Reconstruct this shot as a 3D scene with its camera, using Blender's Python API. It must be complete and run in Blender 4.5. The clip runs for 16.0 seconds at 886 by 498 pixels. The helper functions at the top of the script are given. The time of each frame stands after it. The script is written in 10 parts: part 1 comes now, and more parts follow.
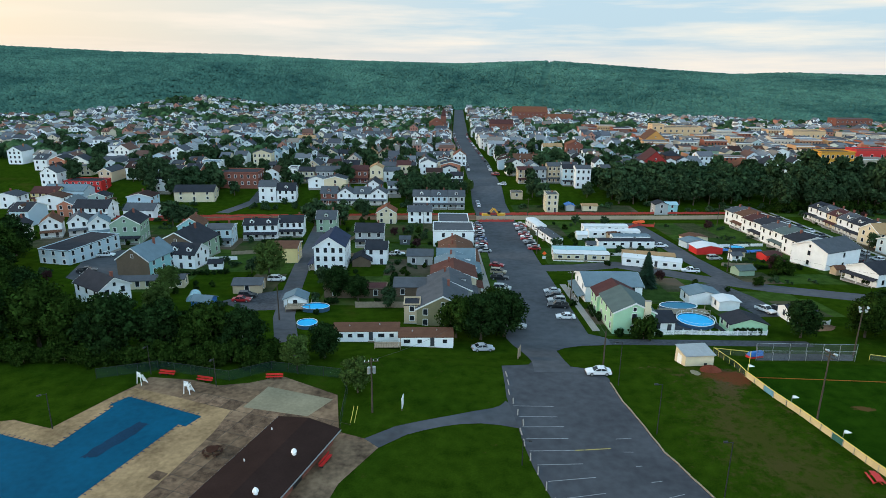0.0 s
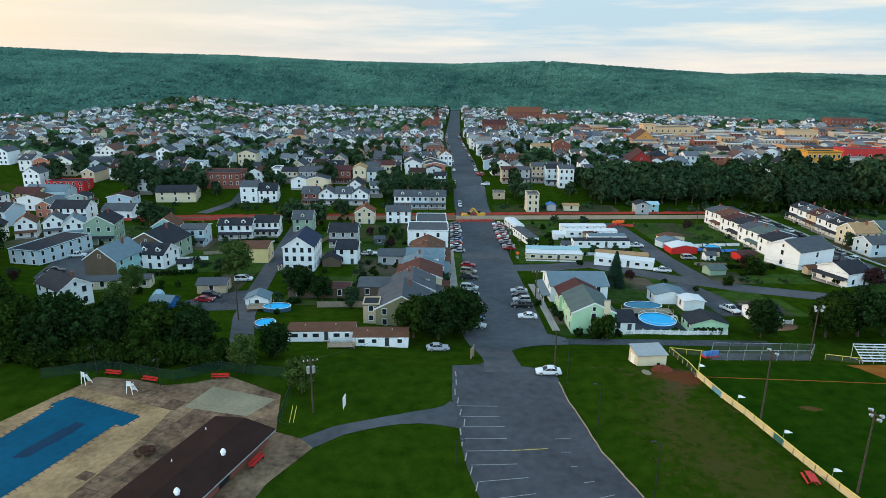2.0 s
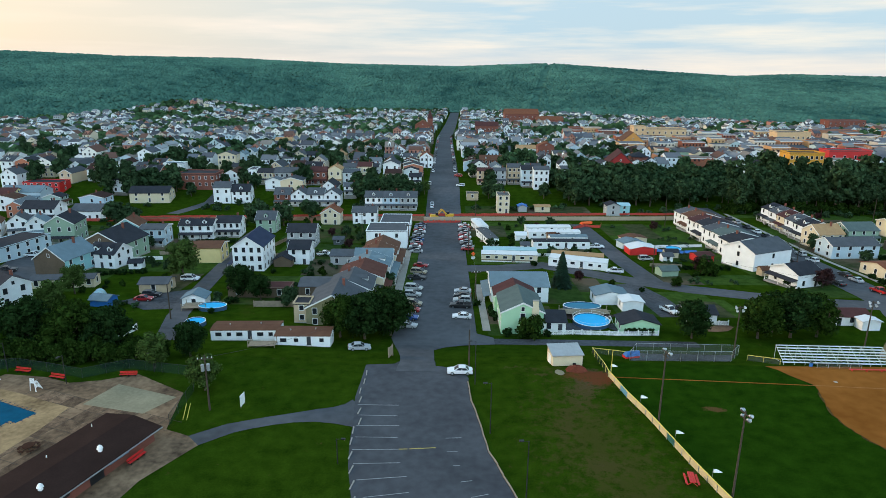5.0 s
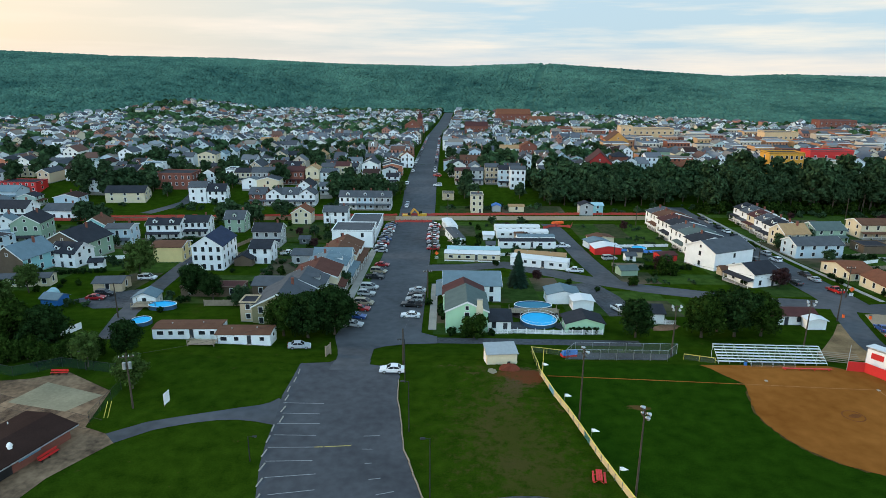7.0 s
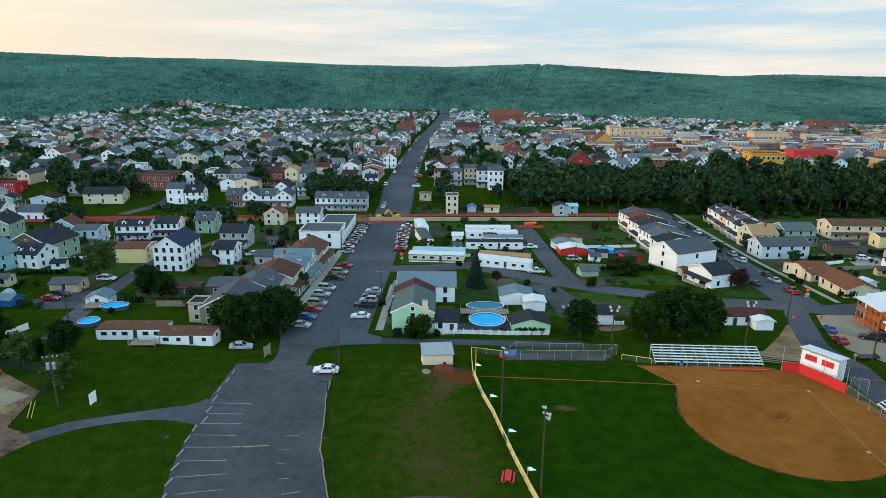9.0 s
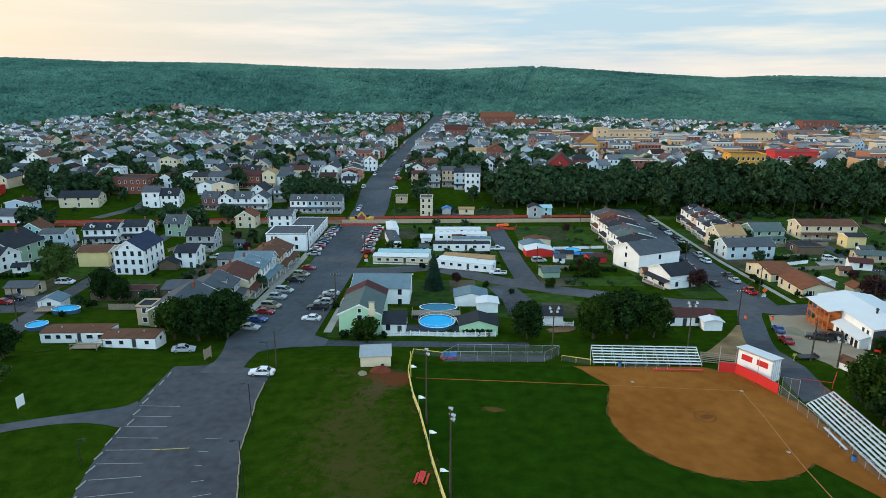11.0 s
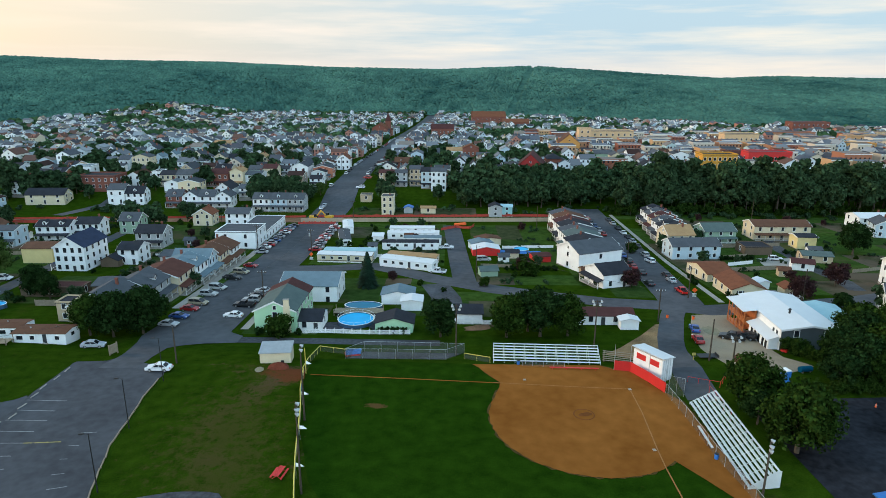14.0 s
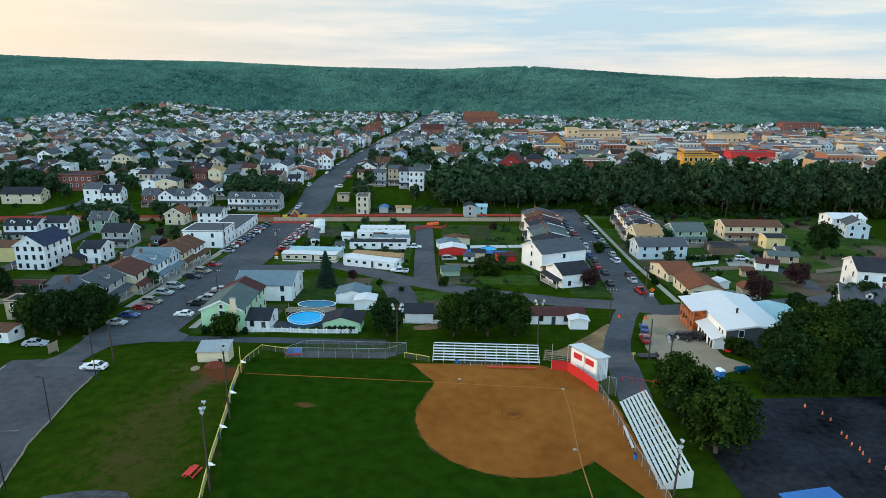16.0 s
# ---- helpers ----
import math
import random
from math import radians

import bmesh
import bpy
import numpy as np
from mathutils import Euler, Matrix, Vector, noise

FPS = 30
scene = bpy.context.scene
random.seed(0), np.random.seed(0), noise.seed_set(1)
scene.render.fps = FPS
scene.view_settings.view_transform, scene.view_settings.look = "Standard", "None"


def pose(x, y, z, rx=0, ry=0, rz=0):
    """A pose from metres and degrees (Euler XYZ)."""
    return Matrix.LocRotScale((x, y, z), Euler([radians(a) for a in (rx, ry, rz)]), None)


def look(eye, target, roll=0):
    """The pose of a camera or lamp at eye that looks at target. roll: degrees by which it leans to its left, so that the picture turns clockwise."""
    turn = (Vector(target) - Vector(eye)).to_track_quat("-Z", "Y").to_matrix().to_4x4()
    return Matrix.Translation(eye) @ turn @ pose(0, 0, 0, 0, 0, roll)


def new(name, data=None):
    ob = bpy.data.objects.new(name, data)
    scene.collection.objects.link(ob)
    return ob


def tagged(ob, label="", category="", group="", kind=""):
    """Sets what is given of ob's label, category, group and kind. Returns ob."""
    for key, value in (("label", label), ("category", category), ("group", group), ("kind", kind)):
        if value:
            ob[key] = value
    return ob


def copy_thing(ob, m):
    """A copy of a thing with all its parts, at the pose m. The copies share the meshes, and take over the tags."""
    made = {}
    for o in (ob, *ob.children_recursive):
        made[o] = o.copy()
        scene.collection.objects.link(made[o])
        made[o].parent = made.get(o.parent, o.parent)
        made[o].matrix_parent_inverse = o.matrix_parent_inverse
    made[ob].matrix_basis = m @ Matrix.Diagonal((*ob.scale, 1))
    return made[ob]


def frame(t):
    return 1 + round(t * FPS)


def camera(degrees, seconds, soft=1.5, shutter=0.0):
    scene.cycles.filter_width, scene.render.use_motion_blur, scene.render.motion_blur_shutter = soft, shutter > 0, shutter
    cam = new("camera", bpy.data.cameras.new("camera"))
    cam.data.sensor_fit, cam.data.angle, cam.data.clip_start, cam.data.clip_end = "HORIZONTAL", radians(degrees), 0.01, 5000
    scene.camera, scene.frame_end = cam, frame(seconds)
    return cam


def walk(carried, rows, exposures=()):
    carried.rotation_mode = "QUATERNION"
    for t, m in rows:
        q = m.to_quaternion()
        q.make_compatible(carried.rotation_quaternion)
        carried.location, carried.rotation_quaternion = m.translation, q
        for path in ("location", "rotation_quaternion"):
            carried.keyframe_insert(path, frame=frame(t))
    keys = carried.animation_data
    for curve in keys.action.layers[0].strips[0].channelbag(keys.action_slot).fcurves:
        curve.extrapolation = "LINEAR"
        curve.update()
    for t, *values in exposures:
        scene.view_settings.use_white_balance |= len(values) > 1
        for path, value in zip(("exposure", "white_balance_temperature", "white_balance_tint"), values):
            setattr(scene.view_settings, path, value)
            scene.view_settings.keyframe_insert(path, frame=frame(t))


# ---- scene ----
cam = camera(70.3, 16.0, soft=0.7)
PATH = [
    (0, (-116.798, -100.057, 54.46), (-116.767, -98.135, 53.905), 0.7),
    (0.5, (-114.549, -100.027, 54.43), (-114.519, -98.106, 53.875), 0.6),
    (1, (-112.148, -99.928, 54.33), (-112.121, -98.006, 53.776), 0.6),
    (1.5, (-109.76, -99.837, 54.271), (-109.733, -97.915, 53.717), 0.6),
    (2, (-107.088, -99.698, 54.145), (-107.062, -97.776, 53.592), 0.6),
    (2.5, (-104.33, -99.609, 54.027), (-104.305, -97.687, 53.475), 0.5),
    (3, (-101.559, -99.51, 53.821), (-101.553, -97.587, 53.271), 0.6),
    (3.5, (-98.571, -99.496, 53.748), (-98.567, -97.573, 53.199), 0.5),
    (4, (-95.442, -99.495, 53.663), (-95.442, -97.571, 53.115), 0.5),
    (6.3, (-81.069, -100.054, 53.589), (-81.071, -98.13, 53.045), 0.5),
    (6.5, (-79.803, -99.912, 53.597), (-79.803, -97.988, 53.052), 0.5),
    (7, (-76.616, -100.027, 53.558), (-76.62, -98.103, 53.013), 0.5),
    (7.5, (-73.312, -100.11, 53.643), (-73.319, -98.185, 53.099), 0.5),
    (8, (-70.105, -100.212, 53.683), (-70.114, -98.287, 53.139), 0.5),
    (8.5, (-67.014, -100.243, 53.746), (-67.023, -98.318, 53.202), 0.5),
    (9, (-63.883, -100.311, 53.774), (-63.895, -98.386, 53.231), 0.4),
    (9.2, (-62.539, -100.481, 53.82), (-62.552, -98.556, 53.278), 0.4),
    (11.3, (-49.647, -100.308, 53.689), (-49.66, -98.382, 53.154), 0.1),
    (11.5, (-48.071, -100.536, 53.691), (-48.087, -98.61, 53.152), 0.4),
    (12, (-44.719, -100.645, 53.722), (-44.737, -98.719, 53.183), 0.3),
    (12.5, (-41.43, -100.617, 53.728), (-41.45, -98.691, 53.189), 0.3),
    (13, (-38.218, -100.671, 53.624), (-38.24, -98.744, 53.087), 0.3),
    (13.5, (-34.998, -100.802, 53.675), (-35.022, -98.875, 53.138), 0.3),
    (14, (-31.751, -100.822, 53.627), (-31.777, -98.895, 53.09), 0.3),
    (14.5, (-28.703, -100.769, 53.594), (-28.73, -98.842, 53.057), 0.3),
    (15, (-25.665, -100.676, 53.514), (-25.693, -98.75, 52.978), 0.4),
    (15.5, (-22.761, -100.498, 53.404), (-22.788, -98.572, 52.868), 0.4),
    (16, (-19.88, -100.326, 53.316), (-19.907, -98.399, 52.78), 0.4),
]
walk(cam, [(t, look(eye, target, roll)) for t, eye, target, roll in PATH])

# ---- light ----
world = bpy.data.worlds.new("dusk_sky")
scene.world = world
world.use_nodes = True
SUN_EL, SUN_AZ = radians(14), radians(-78)   # low, beyond the town to the left of the view
def world_nodes():
    nt = world.node_tree
    nt.nodes.clear()
    out = nt.nodes.new("ShaderNodeOutputWorld")
    bg = nt.nodes.new("ShaderNodeBackground")
    sky = nt.nodes.new("ShaderNodeTexSky")
    sky.sky_type, sky.sun_disc = "NISHITA", False
    sky.sun_elevation, sky.sun_rotation = SUN_EL, SUN_AZ
    sky.air_density, sky.dust_density, sky.ozone_density = 1.0, 2.0, 1.0
    tc = nt.nodes.new("ShaderNodeTexCoord")
    mp = nt.nodes.new("ShaderNodeMapping")
    mp.inputs["Scale"].default_value = (1.6, 1.6, 17.0)
    mp.inputs["Rotation"].default_value = (0, radians(-2), 0)
    n1 = nt.nodes.new("ShaderNodeTexNoise")
    n1.inputs["Scale"].default_value, n1.inputs["Detail"].default_value = 2.2, 7
    n1.inputs["Roughness"].default_value = 0.55
    r1 = nt.nodes.new("ShaderNodeValToRGB")
    r1.color_ramp.elements[0].position, r1.color_ramp.elements[1].position = 0.44, 0.70
    nt.links.new(tc.outputs["Generated"], mp.inputs["Vector"])
    nt.links.new(mp.outputs["Vector"], n1.inputs["Vector"])
    nt.links.new(n1.outputs["Fac"], r1.inputs["Fac"])
    # cloud colour: warm towards the sun, pale elsewhere
    sep = nt.nodes.new("ShaderNodeSeparateXYZ")
    nt.links.new(tc.outputs["Generated"], sep.inputs[0])
    mr = nt.nodes.new("ShaderNodeMapRange")
    mr.inputs["From Min"].default_value, mr.inputs["From Max"].default_value = -0.75, 0.35
    nt.links.new(sep.outputs["X"], mr.inputs["Value"])
    cc = nt.nodes.new("ShaderNodeValToRGB")
    e = cc.color_ramp.elements
    e[0].position, e[0].color = 0.0, (6.7, 5.5, 3.9, 1)
    e[1].position, e[1].color = 1.0, (6.0, 5.7, 5.0, 1)
    m = cc.color_ramp.elements.new(0.45)
    m.color = (6.1, 5.6, 5.0, 1)
    nt.links.new(mr.outputs[0], cc.inputs["Fac"])
    gap = nt.nodes.new("ShaderNodeValToRGB")
    g = gap.color_ramp.elements
    g[0].position, g[0].color = 0.15, (6.3, 5.3, 4.1, 1)
    g[1].position, g[1].color = 0.75, (3.5, 4.75, 5.6, 1)
    nt.links.new(mr.outputs[0], gap.inputs["Fac"])
    veil = nt.nodes.new("ShaderNodeMix")
    veil.data_type = "RGBA"
    veil.inputs[0].default_value = 0.85
    nt.links.new(sky.outputs[0], veil.inputs[6])
    nt.links.new(gap.outputs[0], veil.inputs[7])
    mix = nt.nodes.new("ShaderNodeMix")
    mix.data_type = "RGBA"
    nt.links.new(r1.outputs[0], mix.inputs[0])
    nt.links.new(veil.outputs[2], mix.inputs[6])
    nt.links.new(cc.outputs[0], mix.inputs[7])
    # a warm band low over the ridge
    low = nt.nodes.new("ShaderNodeMapRange")
    low.interpolation_type = "SMOOTHSTEP"
    low.inputs["From Min"].default_value, low.inputs["From Max"].default_value = 0.045, 0.005
    low.inputs["To Min"].default_value, low.inputs["To Max"].default_value = 0.0, 0.45
    nt.links.new(sep.outputs["Z"], low.inputs["Value"])
    warm = nt.nodes.new("ShaderNodeMix")
    warm.data_type = "RGBA"
    warm.inputs[7].default_value = (5.9, 5.2, 4.6, 1)
    nt.links.new(low.outputs[0], warm.inputs[0])
    nt.links.new(mix.outputs[2], warm.inputs[6])
    # overhead the cloud thins to cool blue-grey
    up = nt.nodes.new("ShaderNodeMapRange")
    up.inputs["From Min"].default_value, up.inputs["From Max"].default_value = 0.12, 0.45
    nt.links.new(sep.outputs["Z"], up.inputs["Value"])
    dome = nt.nodes.new("ShaderNodeMix")
    dome.data_type = "RGBA"
    dome.inputs[7].default_value = (2.62, 4.08, 5.35, 1)
    nt.links.new(up.outputs[0], dome.inputs[0])
    nt.links.new(warm.outputs[2], dome.inputs[6])
    nt.links.new(dome.outputs[2], bg.inputs["Color"])
    # the bright half of the sky lies behind the park
    beh = nt.nodes.new("ShaderNodeMapRange")
    beh.interpolation_type = "SMOOTHSTEP"
    beh.inputs["From Min"].default_value, beh.inputs["From Max"].default_value = 0.1, -0.75
    beh.inputs["To Min"].default_value, beh.inputs["To Max"].default_value = 0.164, 0.42
    nt.links.new(sep.outputs["Y"], beh.inputs["Value"])
    nt.links.new(beh.outputs[0], bg.inputs["Strength"])
    nt.links.new(bg.outputs[0], out.inputs[0])
world_nodes()

sun = new("sun", bpy.data.lights.new("sun", "SUN"))
sun.data.energy, sun.data.angle, sun.data.color = 2.0, radians(10), (1.0, 0.78, 0.55)
sun.matrix_world = look((-math.cos(SUN_EL) * math.sin(-SUN_AZ) * 100, math.cos(SUN_EL) * math.cos(SUN_AZ) * 100, math.sin(SUN_EL) * 100), (0, 0, 0))

# ---- lay of the land ----
def smooth(a, b, x):
    u = np.clip((np.asarray(x, float) - a) / (b - a), 0, 1)
    return u * u * (3 - 2 * u)

FOOT_X, FOOT_Y = (-900, -600, -520, -300, -60, 100, 250, 437, 560), (640, 850, 1060, 1130, 1130, 1060, 960, 815, 770)
def ridge_foot(x):
    """Where the wooded slope begins."""
    return np.interp(x, FOOT_X, FOOT_Y)

def ground_z(x, y):
    """Height of the ground: a level park, a bank down to the rail bed, a terrace with the town, the valley floor and the wooded ridge."""
    x, y = np.asarray(x, float), np.asarray(y, float)
    z = np.interp(y, (8, 24, 45, 105, 188, 206, 227, 310, 380, 500, 860, 1000), (0, -2.8, -4.0, -7.7, -10.1, -10.3, -5.6, -5.4, -8.2, -13, -22, -23))
    z = z + (1 - smooth(-130, -100, x)) * (1 - smooth(120, 190, y)) + 1.2 * smooth(6, 20, x) * (1 - smooth(8, 26, y))
    z = z + 20 * smooth(740, 1050, y) * (1 - smooth(-560, -360, x))
    foot = ridge_foot(x)
    top = np.interp(x, (-1155, -882, -607, -333, -59, 78, 166, 283, 489, 627, 763, 994), (88, 78, 75, 64, 60, 66, 69, 62, 49.5, 42.6, 48, 44))
    u = np.clip((y - foot) / (1490 - foot), 0, 1.0)
    rise = 0.35 * u + 0.65 * u * u * (3 - 2 * u)
    lift = rise * (top - z) + (1.7 * np.sin(x / 54 + y / 144) + 2.6 * np.sin(x / 95 - y / 60)) * np.clip(u * 5, 0, 1) * (1 - u)
    back = np.clip((y - 1530) / 1200, 0, 1) * 60
    return z + np.where(y > foot, lift, 0) - back

def gz(x, y):
    return float(ground_z(x, y))

# ---- materials ----
def mat(name, col, rough=0.8, var=0.15, scale=0.6, bump=0.0, metal=0.0, fine=9.0, col2=None, palette=None, island=False, jitter=0.0, spec=None):
    """Procedural surface: two scales of noise over a base colour; palette: colours dealt out at random to the objects."""
    m = bpy.data.materials.new(name)
    m.use_nodes = True
    nt = m.node_tree
    b = nt.nodes["Principled BSDF"]
    b.inputs["Roughness"].default_value, b.inputs["Metallic"].default_value = rough, metal
    if spec is None and rough >= 0.8:
        spec = 0.12
    if spec is not None:
        b.inputs["Specular IOR Level"].default_value = spec
    tc = nt.nodes.new("ShaderNodeTexCoord")
    a = nt.nodes.new("ShaderNodeTexNoise")
    a.inputs["Scale"].default_value, a.inputs["Detail"].default_value = scale, 4
    f = nt.nodes.new("ShaderNodeTexNoise")
    f.inputs["Scale"].default_value, f.inputs["Detail"].default_value = scale * fine, 3
    nt.links.new(tc.outputs["Object"], a.inputs["Vector"])
    nt.links.new(tc.outputs["Object"], f.inputs["Vector"])
    add = nt.nodes.new("ShaderNodeMath")
    add.operation = "MULTIPLY_ADD"
    add.inputs[1].default_value = 0.6
    half = nt.nodes.new("ShaderNodeMath")
    half.operation = "MULTIPLY"
    half.inputs[1].default_value = 0.4
    nt.links.new(f.outputs["Fac"], half.inputs[0])
    nt.links.new(a.outputs["Fac"], add.inputs[0])
    nt.links.new(half.outputs[0], add.inputs[2])
    ramp = nt.nodes.new("ShaderNodeValToRGB")
    e = ramp.color_ramp.elements
    e[0].position, e[1].position = 0.32, 0.68
    lo = [c * (1 - var) for c in col]
    hi = [min(1, c * (1 + var)) for c in (col2 or col)]
    e[0].color, e[1].color = (*lo, 1), (*hi, 1)
    nt.links.new(add.outputs[0], ramp.inputs["Fac"])
    last = ramp.outputs[0]
    if palette:
        if island:
            ge = nt.nodes.new("ShaderNodeNewGeometry")
            src = ge.outputs["Random Per Island"]
        else:
            oi = nt.nodes.new("ShaderNodeObjectInfo")
            src = oi.outputs["Random"]
        pal = nt.nodes.new("ShaderNodeValToRGB")
        pal.color_ramp.interpolation = "CONSTANT"
        pe = pal.color_ramp.elements
        while len(pe) < len(palette):
            pe.new(1.0)
        for i, c in enumerate(palette):
            pe[i].position, pe[i].color = i / len(palette), (*c, 1)
        nt.links.new(src, pal.inputs["Fac"])
        mul = nt.nodes.new("ShaderNodeMix")
        mul.data_type, mul.blend_type = "RGBA", "MULTIPLY"
        mul.inputs[0].default_value = 1.0
        nt.links.new(last, mul.inputs[6])
        nt.links.new(pal.outputs[0], mul.inputs[7])
        last = mul.outputs[2]
    if jitter:
        if island:
            src = nt.nodes.new("ShaderNodeNewGeometry").outputs["Random Per Island"]
        else:
            src = nt.nodes.new("ShaderNodeObjectInfo").outputs["Random"]
        mr = nt.nodes.new("ShaderNodeMapRange")
        mr.inputs["To Min"].default_value, mr.inputs["To Max"].default_value = 1 - jitter, 1 + jitter
        nt.links.new(src, mr.inputs["Value"])
        hs = nt.nodes.new("ShaderNodeHueSaturation")
        nt.links.new(mr.outputs[0], hs.inputs["Value"])
        nt.links.new(last, hs.inputs["Color"])
        last = hs.outputs[0]
    nt.links.new(last, b.inputs["Base Color"])
    if bump:
        bp = nt.nodes.new("ShaderNodeBump")
        bp.inputs["Strength"].default_value, bp.inputs["Distance"].default_value = min(1, bump), 0.1
        nt.links.new(f.outputs["Fac"], bp.inputs["Height"])
        nt.links.new(bp.outputs[0], b.inputs["Normal"])
    return m

def grass_mat(name, a, b2, dry, dry_amount, layers=()):
    """Turf: blades at two scales, worn and dry spots."""
    m = mat(name, a, 0.95, 0.16, 0.42, 0.5, fine=11, col2=b2, spec=0.0)
    nt = m.node_tree
    b = nt.nodes["Principled BSDF"]
    src = b.inputs["Base Color"].links[0].from_socket
    tc = nt.nodes.new("ShaderNodeTexCoord")
    n = nt.nodes.new("ShaderNodeTexNoise")
    n.inputs["Scale"].default_value, n.inputs["Detail"].default_value, n.inputs["Roughness"].default_value = 0.035, 9, 0.65
    r = nt.nodes.new("ShaderNodeValToRGB")
    r.color_ramp.elements[0].position, r.color_ramp.elements[1].position = 0.72 - dry_amount, 0.84 - dry_amount
    mx = nt.nodes.new("ShaderNodeMix")
    mx.data_type = "RGBA"
    mx.inputs[7].default_value = (*dry, 1)
    nt.links.new(tc.outputs["Object"], n.inputs["Vector"])
    nt.links.new(n.outputs["Fac"], r.inputs["Fac"])
    nt.links.new(r.outputs[0], mx.inputs[0])
    nt.links.new(src, mx.inputs[6])
    last = mx.outputs[2]
    for spots, earth in layers:
        # trodden places: soft round fields broken up by noise, bare earth where they are strongest
        total = None
        for x, y, rx, ry, amount in spots:
            mp = nt.nodes.new("ShaderNodeMapping")
            mp.vector_type = "TEXTURE"
            mp.inputs["Location"].default_value, mp.inputs["Scale"].default_value = (x, y, 0), (rx, ry, 60)
            gr = nt.nodes.new("ShaderNodeTexGradient")
            gr.gradient_type = "SPHERICAL"
            nt.links.new(tc.outputs["Object"], mp.inputs["Vector"])
            nt.links.new(mp.outputs[0], gr.inputs["Vector"])
            ad = nt.nodes.new("ShaderNodeMath")
            ad.operation = "MULTIPLY_ADD"
            ad.inputs[1].default_value = amount * 0.62
            nt.links.new(gr.outputs["Fac"], ad.inputs[0])
            if total:
                nt.links.new(total, ad.inputs[2])
            else:
                ad.inputs[2].default_value = -0.55
            total = ad.outputs[0]
        brk = nt.nodes.new("ShaderNodeTexNoise")
        brk.inputs["Scale"].default_value, brk.inputs["Detail"].default_value, brk.inputs["Roughness"].default_value = 0.6, 10, 0.78
        nt.links.new(tc.outputs["Object"], brk.inputs["Vector"])
        sm = nt.nodes.new("ShaderNodeMath")
        sm.operation = "MULTIPLY_ADD"
        sm.inputs[1].default_value = 2.0
        nt.links.new(brk.outputs["Fac"], sm.inputs[0])
        nt.links.new(total, sm.inputs[2])
        rr = nt.nodes.new("ShaderNodeValToRGB")
        rr.color_ramp.elements[0].position, rr.color_ramp.elements[1].position = 0.72, 0.98
        rr.color_ramp.elements[1].color = (0.85, 0.85, 0.85, 1)
        nt.links.new(sm.outputs[0], rr.inputs["Fac"])
        mw = nt.nodes.new("ShaderNodeMix")
        mw.data_type = "RGBA"
        mw.inputs[7].default_value = (*earth, 1)
        nt.links.new(rr.outputs[0], mw.inputs[0])
        nt.links.new(last, mw.inputs[6])
        last = mw.outputs[2]
    nt.links.new(last, b.inputs["Base Color"])
    return m

SPOTS = ((-66, -5, 5, 9, 0.8), (-63, 1.5, 6, 6, 0.85), (-69.5, -13, 3.4, 9, 0.8), (-66, -22.5, 6.5, 5, 1.0), (-61, 5.2, 7, 4, 1.3), (-71, 5, 5, 3, 0.55), (-67, -30, 7, 3, 0.7), (-76, 8.5, 5, 1.6, 0.6),
         (-53.5, -22, 2.4, 12, 0.5), (-57.4, -6, 2.2, 10, 0.5), (-46.5, -35, 5, 3.5, 0.5), (18, 36, 6, 10, 0.5), (-40, 26, 14, 2, 0.5), (-92, 60, 60, 60, 0.12), (30, 80, 60, 50, 0.12))
CLAYSPOTS = ((-63.5, 5.2, 5.5, 2.8, 1.6), (-59.4, 4.6, 4, 3, 1.3), (-61.5, 2.2, 4, 2.2, 1.0))
OLIVE = ((-67, -14, 16, 30, 0.95), (-61, -30, 10, 16, 0.5), (-70, 8, 12, 6, 0.4), (-120, 10, 20, 7, 0.4), (10, -26, 7, 20, 0.5))
GRASS = grass_mat("turf", (0.0115, 0.030, 0.0020), (0.025, 0.050, 0.0036), (0.046, 0.048, 0.009), 0.11, ((SPOTS, (0.085, 0.052, 0.028)), (CLAYSPOTS, (0.115, 0.036, 0.016)), (OLIVE, (0.046, 0.046, 0.011))))
LAWN = grass_mat("garden_lawn", (0.023, 0.050, 0.009), (0.044, 0.080, 0.016), (0.075, 0.078, 0.03), 0.16)
LAWNDARK = grass_mat("rough_garden_grass", (0.019, 0.042, 0.010), (0.036, 0.064, 0.016), (0.066, 0.058, 0.03), 0.2)
YARD = grass_mat("trodden_yard", (0.028, 0.040, 0.016), (0.052, 0.058, 0.028), (0.105, 0.082, 0.058), 0.27)
FIELD = grass_mat("outfield_turf", (0.0075, 0.026, 0.0018), (0.016, 0.043, 0.003), (0.024, 0.040, 0.005), 0.08, ((((-44, -6.6, 2.4, 1.4, 1.6), (-36, -46, 8, 4, 0.6)), (0.10, 0.055, 0.022)),))
# dark asphalt; tree shade and corner fall-off are painted in as extra black
SHADETAR = mat("shade_darkened_tar", (0.006, 0.0065, 0.008), 0.9, 0.6, 0.09, 0.2, fine=10, col2=(0.020, 0.021, 0.025), spec=0.03)
ASPHALT = mat("asphalt", (0.046, 0.049, 0.057), 0.9, 0.2, 0.07, 0.0, fine=9, col2=(0.068, 0.072, 0.080))
STREET = mat("street_asphalt", (0.058, 0.061, 0.068), 0.9, 0.2, 0.06, 0.0, fine=9, col2=(0.080, 0.084, 0.092))
OLDTAR = mat("old_tar", (0.040, 0.042, 0.048), 0.9, 0.45, 0.10, 0.3, fine=14, col2=(0.07, 0.073, 0.08))
CONCRETE = mat("concrete", (0.30, 0.28, 0.25), 0.9, 0.22, 0.25, 0.2, fine=12)
